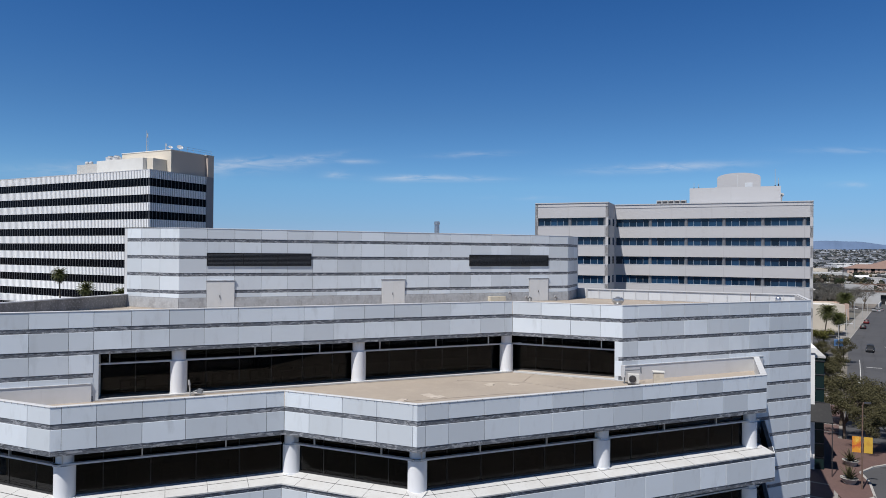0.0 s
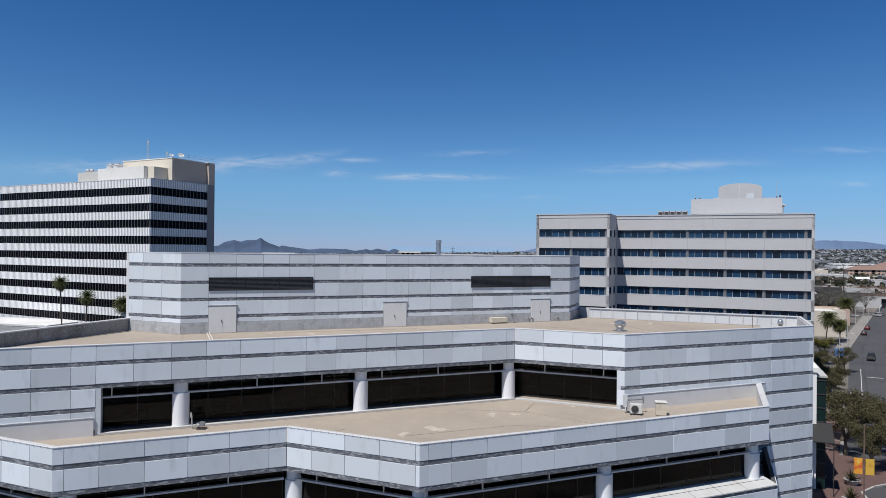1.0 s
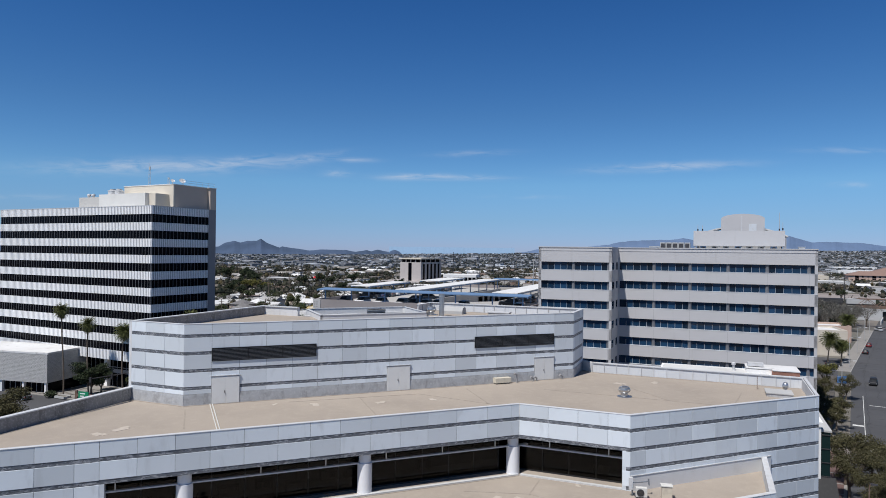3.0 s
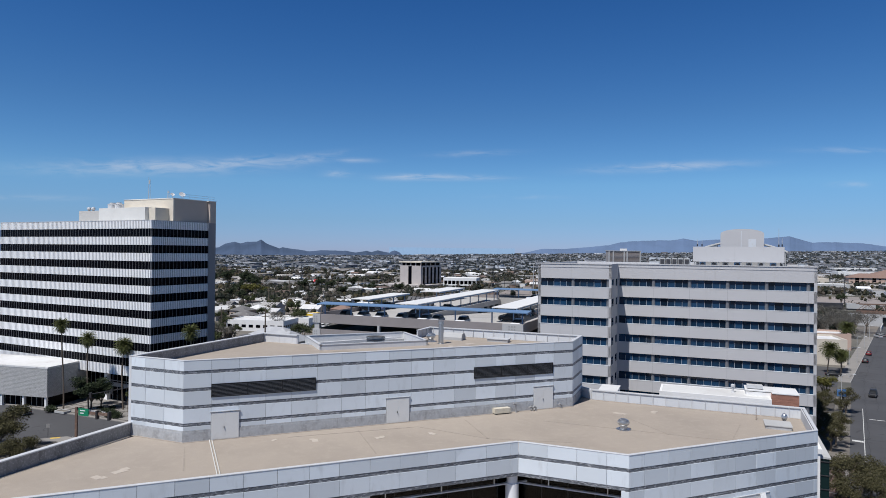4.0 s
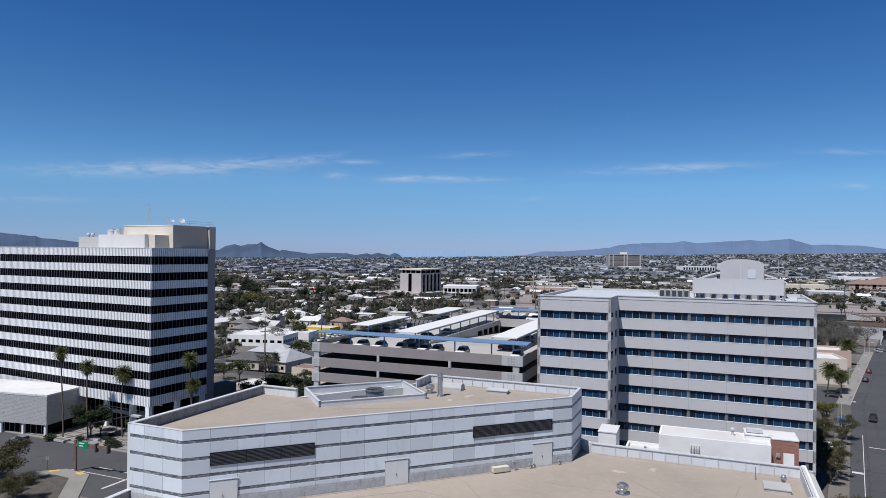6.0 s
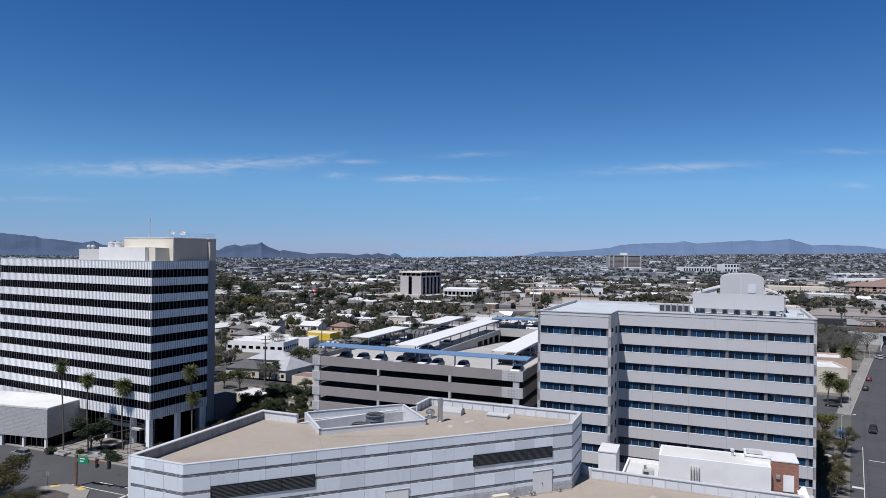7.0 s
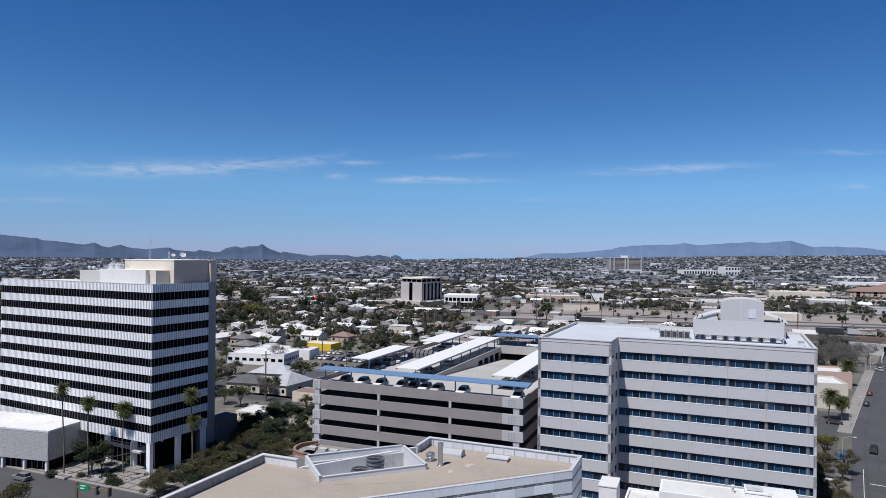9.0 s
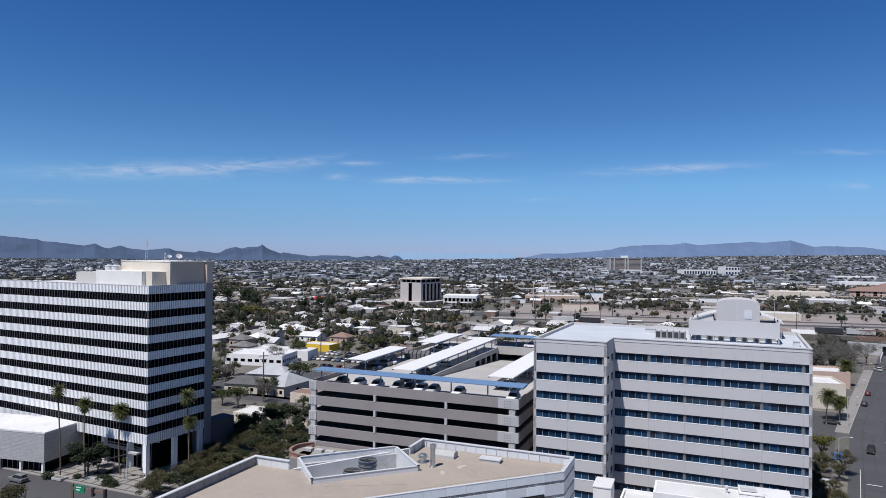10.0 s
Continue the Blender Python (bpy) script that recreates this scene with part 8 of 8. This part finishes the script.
def make_house(x, y, ang, w, d, h, style, label, wall=None, top=None):
    t = thing("house", label, "house", (x, y, GROUND), group="houses behind the tower")
    F = Matrix.Translation((x, y, GROUND)) @ Matrix.Rotation(radians(ang), 4, "Z")
    mb = MB(F)
    mb.box(-w / 2, w / 2, -d / 2, d / 2, 0, h)
    part("wall", mb, wall or HOUSEWALL, t)
    mb = MB(F)
    o = 0.5
    if style == "gable":
        mb.extrude([(-d / 2 - o, h - 0.1), (d / 2 + o, h - 0.1), (0, h + d * 0.24)], -w / 2 - o, w / 2 + o)
    elif style == "hip":
        rx = max(0.3, w / 2 - d / 2)
        mb.put([(-w / 2 - o, -d / 2 - o, h), (w / 2 + o, -d / 2 - o, h), (w / 2 + o, d / 2 + o, h), (-w / 2 - o, d / 2 + o, h), (-rx, 0, h + d * 0.25), (rx, 0, h + d * 0.25)],
               [(0, 1, 5, 4), (2, 3, 4, 5), (1, 2, 5), (3, 0, 4), (3, 2, 1, 0)])
    else:
        mb.box(-w / 2 - 0.2, w / 2 + 0.2, -d / 2 - 0.2, d / 2 + 0.2, h, h + 0.3)
        mb.box(-w / 4, -w / 4 + 1.2, -1, 0.2, h + 0.3, h + 1.2)
    part("roof", mb, top or HOUSEROOF, t)
    for k in range(3):
        u = -w / 2 + w * (k + 0.5) / 3
        mb = MB(F)
        if k == 1:
            mb.box(u - 0.45, u + 0.45, -d / 2 - 0.04, -d / 2 + 0.02, 0, 2.05)
            part("door", mb, FURN, t)
        else:
            mb.box(u - 0.6, u + 0.6, -d / 2 - 0.04, -d / 2 + 0.02, 0.9, 2.1)
            part("window", mb, BLACKGLASS, t)
    mb = MB(F)
    mb.box(w / 2 - 0.02, w / 2 + 0.04, -0.7, 0.7, 0.9, 2.1)
    part("window", mb, BLACKGLASS, t)
    return t


random.seed(21)
for iy in range(0, 17):
    for ix in range(-12, 15):
        p = HD * (ix * 17.5) + HN * (205 + iy * 17.0 + (6 if iy % 3 == 2 else 0)) + HD * (-80)
        x, y = p.x + random.uniform(-2, 2), p.y + random.uniform(-2, 2)
        if not (175 < y < 470) or abs((x) / y) > 0.72:
            continue
        if x > 55 and y < 420:
            continue
        if any((x - kx) ** 2 + (y - ky) ** 2 < kr * kr for kx, ky, kr in KEEP):
            continue
        if random.random() < 0.18 or (y < 262 and -100 < x < -20):
            continue
        st = random.choice(["gable", "hip", "flat", "gable", "hip"])
        make_house(x, y, GRID + random.choice([0, 0, 90]) + random.uniform(-3, 3), random.uniform(9, 14), random.uniform(7, 10), random.uniform(2.8, 3.6), st,
                   dict(gable="small single-storey house with a gabled roof", hip="small single-storey house with a hipped roof", flat="flat-roofed single-storey adobe house")[st])
SHINGLE = M("dark grey shingle roof", (0.085, 0.086, 0.092), 0.9).stain(0.6, (0.12, 0.12, 0.125), 0.45, 0.7, 0.8).bump(8, 0.3).m
GREYSHEET = M("pale grey sheet roof", (0.36, 0.37, 0.39), 0.7).stain(0.4, (0.46, 0.47, 0.48), 0.45, 0.7, 0.8).m
make_house(-71, 243, -12, 13, 9, 3.4, "hip", "tan house with a dark grey hipped shingle roof", BEIGE, SHINGLE)
make_house(-55.5, 241.5, -26, 8.5, 15, 3.6, "hip", "cream stucco house with dark windows and a pale roof", BEIGE, GREYSHEET)
make_house(-66, 262, -14, 17, 11, 3.6, "hip", "house with a pale grey sheet roof", BEIGE, GREYSHEET)
make_house(-132, 436, -20, 11, 9, 3.6, "flat", "small white flat-roofed house", WHITEPAINT, WHITEROOF)
make_house(-90, 412, -24, 15, 13, 3.2, "hip", "small house with a white pyramid roof", BEIGE, WHITEROOF)
make_house(-57, 380, -22, 11, 9, 3.2, "hip", "brick house with a brown roof", PINKWALL, TERRACOTTA)
make_house(-75, 385, -22, 12, 9, 3.0, "gable", "house with a white gabled roof", WHITEPAINT, WHITEROOF)
make_house(-27, 424, -22, 12, 8, 4.4, "flat", "tan stucco house with a flat roof", BEIGE, DULLROOF)
make_house(-12, 541, -12, 22, 10, 4.2, "gable", "long beige house with a white roof", BEIGE, WHITEROOF)
block("white_shop", "white building with a flat white roof before a car park", "building", (-98, 300.5), -12, 28, 16, 5.0, WHITEPAINT, WHITEROOF, 0.4, GROUND, 1, 8, BLACKGLASS, 1.6, 1.3)
block("white_shop", "rear wing of the white building with a stained roof", "building", (-92, 317.5), -12, 30, 12, 4.6, WHITEPAINT, DULLROOF, 0.4)
block("yellow_wall", "bright yellow painted low building", "building", (-73.8, 347.0), -23, 17.7, 10, 3.5, YELLOW, DULLROOF, 0.3)
t = thing("red_awning", "bright red awning among the far trees", "awning", (-120, 645, 3))
mb = MB(facing((-126, 646), (-118, 644)))
mb.extrude([(0, 4.6), (4, 6.4), (4, 6.8), (0, 5.0)], 0, 9)
part("cloth", mb, REDCLOTH, t)
mb = MB(facing((-126, 646), (-118, 644)))
mb.box(0.5, 8.5, 1, 4, GROUND, 4.8)
part("wall", mb, BEIGE, t)
# garden walls behind the tower
for a, b in (((-64, 200), (-30, 190)), ((-62, 212), (-44, 205)), ((-45, 216), (-22, 207))):
    t = thing("garden_wall", "tan block garden wall", "wall", (a[0], a[1], GROUND), group="garden walls")
    mb = MB(facing(a, b))
    mb.box(0, span2(a, b), 0, 0.25, GROUND, GROUND + 1.9)
    part("wall", mb, BEIGE, t)
    mb = MB(facing(a, b))
    mb.box(-0.05, span2(a, b) + 0.05, -0.05, 0.3, GROUND + 1.9, GROUND + 2.0)
    part("cap", mb, GARAGEL, t)
strip("road", ASPHALT, (-100, 252), (-28, 222), 9, GROUND - 0.2, GROUND + 0.02, "narrow asphalt side street behind the tower", "road")
strip("parking_lot", ASPHALT, pt(K0 - E1R * 34 + E1 * 30), pt(K0 - E1R * 34 + E1 * 66), 30.7, GROUND - 0.2, GROUND + 0.03, "dark asphalt parking lot before the beige shop", "car park")
strip("parking_lot", ASPHALT, pt(K0 - E1R * 19 - E1 * 52), pt(K0 - E1R * 19 + E1 * 29.9), 15.7, GROUND - 0.2, GROUND + 0.026, "shaded asphalt strip between the slab block and the avenue", "car park")
strip("road", ASPHALT, (40, 470), (300, 430), 16, GROUND - 0.2, GROUND + 0.02, "asphalt road beside the railway", "road")

RY0, RYD = Vector((30, 492, 0)), turned(-12.5)
RYN = Vector((-RYD.y, RYD.x, 0))
strip("rail_yard", YARD, pt(RY0 + RYN * 165), pt(RY0 + RYN * 165 + RYD * 330), 191, GROUND - 0.2, GROUND + 0.016, "pale dusty ground of the railway yard", "ground")
strip("road", ASPHALT, pt(RY0 + RYN * 40), pt(RY0 + RYN * 62 + RYD * 320), 11, GROUND - 0.2, GROUND + 0.028, "grey asphalt road across the railway yard", "road")
strip("road", ASPHALT, pt(RY0 + RYN * 96 - RYD * 60), pt(RY0 + RYN * 80 + RYD * 320), 9, GROUND - 0.2, GROUND + 0.03, "grey asphalt road behind the railway yard", "road")
strip("parking_lot", ASPHALT, (-12, 588), (62, 568), 26, GROUND - 0.2, GROUND + 0.034, "grey asphalt car park before the pavilion", "car park")
strip("road", PAVE, (-240, 730), (-128, 520), 10, GROUND - 0.2, GROUND + 0.03, "pale curving side street behind the houses", "road")
up = thing("underpass", "pale concrete underpass where the avenue goes below the tracks", "underpass", (232, 350, GROUND))
Fu = facing(pt(K1 + E1B * 186 - E1BR * 14), pt(K1 + E1B * 186 + E1BR * 22))
mb = MB(Fu)
mb.box(0, 15.5, 0, 1.2, GROUND, 4.6)
mb.box(17.5, 36, 0, 1.2, GROUND, 0.0)
mb.box(15.5, 36, 0, 1.2, 3.4, 4.6)
part("portal", mb, GARAGEL, up)
# solid black block fills the opening in place of its shade
mb = MB(Fu)
mb.box(15.5, 36, 1.2, 14, GROUND, 3.4)
part("tunnel", mb, LOUVRE, up, "black block for the shade inside the underpass")
mb = MB(Fu)
mb.box(15.4, 15.9, -26, 0, GROUND, 0.4)
part("wing_wall", mb, GARAGEL, up)

# utility poles
pole = thing("utility_pole", "dark wooden utility pole with a crossarm", "utility pole")
mb = MB()
mb.tube((0, 0, -0.2), (0, 0, 13), 0.24, 0.16, 8)
part("post", mb, BARK, pole)
mb = MB()
mb.box(-1.3, 1.3, -0.08, 0.08, 11.8, 12.0)
mb.box(-1.0, 1.0, -0.08, 0.08, 10.8, 10.95)
part("crossarm", mb, BARK, pole)
random.seed(33)
pole_spots = [(-5, 400), (30, 420), (65, 460), (14, 560), (60, 540), (85, 600), (120, 500), (-60, 330), (-110, 420), (-150, 380), (-40, 480), (180, 520), (220, 480), (-95, 285), (250, 600), (300, 700), (-62, 232), (-38, 262), (-90, 700), (-20, 760), (40, 690), (100, 720), (-130, 600), (150, 690), (190, 610), (-66, 520), (20, 480), (95, 470), (-120, 520), (280, 520)]
for i, (x, y) in enumerate(pole_spots):
    m = pose(x, y, GROUND, 0, 0, random.uniform(-30, 30)) @ Matrix.Scale(random.uniform(0.85, 1.35), 4)
    if i == 0:
        first = m
    else:
        ob = copy_thing(pole, m)
        ob.matrix_basis = m
        tagged(ob, group="utility poles")
pole.matrix_basis = first
tagged(pole, group="utility poles")
# tall transmission poles across the railway land
tall = thing("transmission_pole", "tall dark steel transmission pole with short arms", "transmission pole")
mb = MB()
mb.tube((0, 0, -0.2), (0, 0, 28), 0.55, 0.28, 8)
part("post", mb, DARKMETAL, tall)
for z in (20, 23, 26):
    mb = MB()
    mb.tube((-2.2, 0, z), (2.2, 0, z), 0.14, 0.14, 5)
    part("crossarm", mb, DARKMETAL, tall)
for i, (x, y, h) in enumerate(((13, 767, 33), (63, 806, 29), (64, 755, 30), (108, 985, 21), (116, 555, 19), (92, 595, 17), (144, 558, 21), (60, 635, 14), (-157, 740, 26), (-261, 806, 21), (298, 550, 21), (243, 453, 15), (309, 507, 20), (179, 651, 19), (36, 632, 21), (225, 657, 15))):
    m = pose(x, y, GROUND, 0, 0, (37 * i) % 60) @ Matrix.Diagonal((h / 34, h / 34, h / 28, 1))
    if i == 0:
        first = m
    else:
        ob = copy_thing(tall, m)
        ob.matrix_basis = m
        tagged(ob, group="transmission poles")
tall.matrix_basis = first
tagged(tall, group="transmission poles")
pale = thing("floodlight_mast", "tall pale grey floodlight mast", "light mast", (0, 0, 0))
mb = MB()
mb.tube((0, 0, -0.2), (0, 0, 27), 0.5, 0.25, 8)
part("post", mb, GARAGEL, pale)
mb = MB()
mb.box(-1.4, 1.4, -0.3, 0.3, 26.2, 27.4)
part("lamp_frame", mb, GARAGEL, pale)
ob = copy_thing(pale, pose(101, 621, GROUND))
ob.matrix_basis = pose(101, 621, GROUND)
pale.matrix_basis = pose(82, 594, GROUND)
for o in (ob, pale):
    tagged(o, group="floodlight masts")
# crane behind the tracks
t = thing("mobile_crane", "dark mobile crane with a raised boom", "crane", (145, 620, GROUND))
mb = MB()
mb.box(141, 149, 618.5, 621.5, GROUND, 2.2)
part("carrier", mb, DARKMETAL, t)
mb = MB()
mb.tube((145, 620, 2), (132, 622, 26), 0.6, 0.35, 6)
part("boom", mb, DARKMETAL, t)

# ---------------------------------------------------------------- the town to the horizon
random.seed(5)


def clear(x, y):
    if y < 470 and -175 < x < 130 and not (x > 55 and y < 420):
        return False
    if y < 440 and x > 60:
        q = Vector((x, y, 0)) - K1
        off = q.dot(E1BR)
        if -14 < off < 26 or y < 300:
            return False
    if -60 < x < 60 and 620 < y < 700:
        return False
    q = Vector((x, y, 0)) - RY0
    u, v = q.dot(RYD), q.dot(RYN)
    if -20 < u < 330 and -26 < v < 165 and random.random() < 0.965:
        return False
    return True


near_b, far_b, near_t, far_t = MB(), MB(), MB(), MB()


def clump(mb, c, r, rz, sides=6):
    """The dense uneven inside of a crown."""
    rings = ((-0.75, 0.55), (-0.1, 1.0), (0.5, 0.78), (0.9, 0.28)) if sides > 5 else ((-0.7, 0.7), (0.1, 1.0), (0.85, 0.4))
    p, f = [], []
    for z, q in rings:
        for i in range(sides):
            a = 2 * math.pi * i / sides
            k = q * random.uniform(0.72, 1.15) * r
            p.append((c[0] + k * math.cos(a), c[1] + k * math.sin(a), c[2] + z * rz * random.uniform(0.85, 1.15)))
    top = len(rings) - 1
    for j in range(top):
        for i in range(sides):
            i2 = (i + 1) % sides
            f.append((j * sides + i, j * sides + i2, (j + 1) * sides + i2, (j + 1) * sides + i))
    f.append(tuple(range(top * sides, top * sides + sides)))
    mb.put(p, f)


def town_box(mb, x, y, z, ang, w, d, h, roof):
    at = mb.at
    mb.at = Matrix.Translation((x, y, z)) @ Matrix.Rotation(radians(ang), 4, "Z")
    mb.box(-w / 2, w / 2, -d / 2, d / 2, 0, h)
    if roof:
        mb.extrude([(-d / 2 - 0.4, h), (d / 2 + 0.4, h), (0, h + d * 0.22)], -w / 2 - 0.4, w / 2 + 0.4)
    else:
        mb.box(-w / 2 - 0.1, w / 2 + 0.1, -d / 2 - 0.1, d / 2 + 0.1, h, h + 0.25)
    mb.at = at


n = 0
while n < 1250:
    y = random.uniform(300, 1200)
    x = y * random.uniform(-0.74, 0.74)
    if not clear(x, y):
        continue
    n += 1
    big = random.random() < 0.10
    w, d, h = (random.uniform(16, 36), random.uniform(10, 20), random.uniform(3.5, 6)) if big else (random.uniform(9, 15), random.uniform(7, 11), random.uniform(2.8, 4.2))
    town_box(near_b, x, y, land(x, y), GRID + random.choice([0, 90]), w, d, h, not big and random.random() < 0.6)
n = 0
while n < 5800:
    y = 1100 + 3500 * random.random() ** 0.8
    x = y * random.uniform(-0.74, 0.74)
    n += 1
    big = random.random() < 0.09
    w, d, h = (random.uniform(20, 60), random.uniform(12, 26), random.uniform(4, 7.5)) if big else (random.uniform(9, 16), random.uniform(7, 12), random.uniform(3, 5))
    town_box(far_b, x, y, land(x, y), GRID + random.choice([0, 90]), w, d, h, False)
n = 0
while n < 10500:
    y = random.uniform(235, 1200)
    x = y * random.uniform(-0.74, 0.74)
    q = Vector((x, y, 0)) - RY0
    if -20 < q.dot(RYD) < 330 and -26 < q.dot(RYN) < 165 and random.random() < (0.93 if q.dot(RYN) < 70 else 0.72):
        continue
    if not clear(x, y) and (random.random() < 0.25 or (x > 55 and y < 400) or y < 260 or any((x - kx) ** 2 + (y - ky) ** 2 < kr * kr for kx, ky, kr in KEEP)):
        continue
    grove = noise.noise(Vector((x / 60, y / 60, 4.2))) + (0.35 if 440 < y < 600 and x < 0 else 0)
    if grove + random.uniform(-0.45, 0.45) < -0.12:
        continue
    n += 1
    s = random.uniform(1.4, 3.6) + (1.2 if grove > 0.2 else 0)
    clump(near_t, (x, y, GROUND + s * 1.0), s * 0.62, s * 0.66, 5)
    for _ in range(3):
        q = (x + random.uniform(-0.6, 0.6) * s, y + random.uniform(-0.6, 0.6) * s, GROUND + s * random.uniform(0.7, 1.3))
        leaf_cloud(near_t, q, s * 1.0, s * 1.0, s * 0.8, 30 if y < 500 else (12 if y < 750 else 6), (0.12 if y < 500 else (0.17 if y < 750 else 0.26)) * s)
n = 0
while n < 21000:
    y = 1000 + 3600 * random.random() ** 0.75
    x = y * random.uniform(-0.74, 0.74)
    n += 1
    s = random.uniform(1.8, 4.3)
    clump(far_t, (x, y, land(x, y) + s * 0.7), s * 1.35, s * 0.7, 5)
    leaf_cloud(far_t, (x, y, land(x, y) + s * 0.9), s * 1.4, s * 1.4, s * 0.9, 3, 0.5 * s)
solo("town_houses", near_b, TOWNMIX, "low mixed houses and flat roofs of the town", "houses", kind="stuff")
solo("distant_town", far_b, TOWNHAZE, "distant low haze-tinted town buildings reaching the foothills", "town", kind="stuff")
solo("town_trees", near_t, LEAFTOWN, "dusty green and brown trees between the houses", "trees", kind="stuff")
solo("distant_trees", far_t, LEAFHAZE, "distant trees over the plain, tinted grey-blue for haze", "trees", kind="stuff")


# ---------------------------------------------------------------- mountains on the horizon
def range_of_hills(name, label, ridge, dist, mat, lo, hi, rough, base):
    """A ridge line through a few crests (direction, height), broken by noise."""
    mb = MB()
    cols, rows = 900, 7
    v, f = [], []
    for i in range(cols + 1):
        a = lo + (hi - lo) * i / cols
        top = float(np.interp(a, [q[0] for q in ridge], [q[1] for q in ridge]))
        nz = noise.fractal(Vector((a * 38, 3.1, 0)), 0.9, 2.1, 6)
        top = top * (1 + rough * 0.06 * nz) + rough * 3.0 * noise.fractal(Vector((a * 150, 1.7, 0)), 0.9, 2.1, 5)
        for k in range(rows + 1):
            s = k / rows
            far = dist - 420 * (1 - s)
            x, y = a * far, far
            zz = base - 40 + (top + 40 + 31) * (s ** 1.4) + (1 - s) * s * 4 * noise.noise(Vector((a * 60, s * 3, 1)))  * top * 0.06
            v.append((x, y, zz))
    for i in range(cols):
        for k in range(rows):
            q = i * (rows + 1) + k
            f.append((q, q + rows + 1, q + rows + 2, q + 1))
    mb.put(v, f)
    return solo(name, mb, mat, label, "mountains", kind="structure", smooth=True)


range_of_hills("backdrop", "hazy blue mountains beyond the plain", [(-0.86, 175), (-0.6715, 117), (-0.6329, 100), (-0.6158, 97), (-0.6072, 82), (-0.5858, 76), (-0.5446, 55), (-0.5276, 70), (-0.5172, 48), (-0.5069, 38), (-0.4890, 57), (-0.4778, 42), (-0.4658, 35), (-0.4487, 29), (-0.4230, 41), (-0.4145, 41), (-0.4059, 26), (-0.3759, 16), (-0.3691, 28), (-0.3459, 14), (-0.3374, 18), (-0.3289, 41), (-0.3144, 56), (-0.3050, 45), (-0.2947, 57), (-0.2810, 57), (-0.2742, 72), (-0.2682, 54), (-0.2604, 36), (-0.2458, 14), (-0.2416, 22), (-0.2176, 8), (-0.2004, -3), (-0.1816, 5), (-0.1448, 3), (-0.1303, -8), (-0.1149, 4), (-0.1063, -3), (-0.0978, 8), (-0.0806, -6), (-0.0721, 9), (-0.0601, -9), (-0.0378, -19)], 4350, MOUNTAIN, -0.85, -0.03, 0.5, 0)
range_of_hills("far_range", "broad mountain range beyond the plain, coloured pale blue for haze", [(0.1246, 2), (0.1503, 29), (0.1845, 30), (0.2187, 43), (0.2529, 59), (0.2699, 79), (0.3041, 91), (0.3554, 97), (0.3640, 108), (0.3854, 94), (0.4410, 111), (0.4666, 120), (0.4837, 113), (0.5265, 130), (0.5393, 115), (0.5607, 90), (0.5778, 94), (0.6377, 89), (0.6702, 71), (0.86, 40)], 4380, MOUNTAIN2, 0.12, 0.85, 0.5, 0)
range_of_hills("far_hills", "very faint hills on the horizon, paled for haze", [(0.005, 30, 0.05)], 4450, FARHILL, -0.08, 0.11, 0.4, 0)
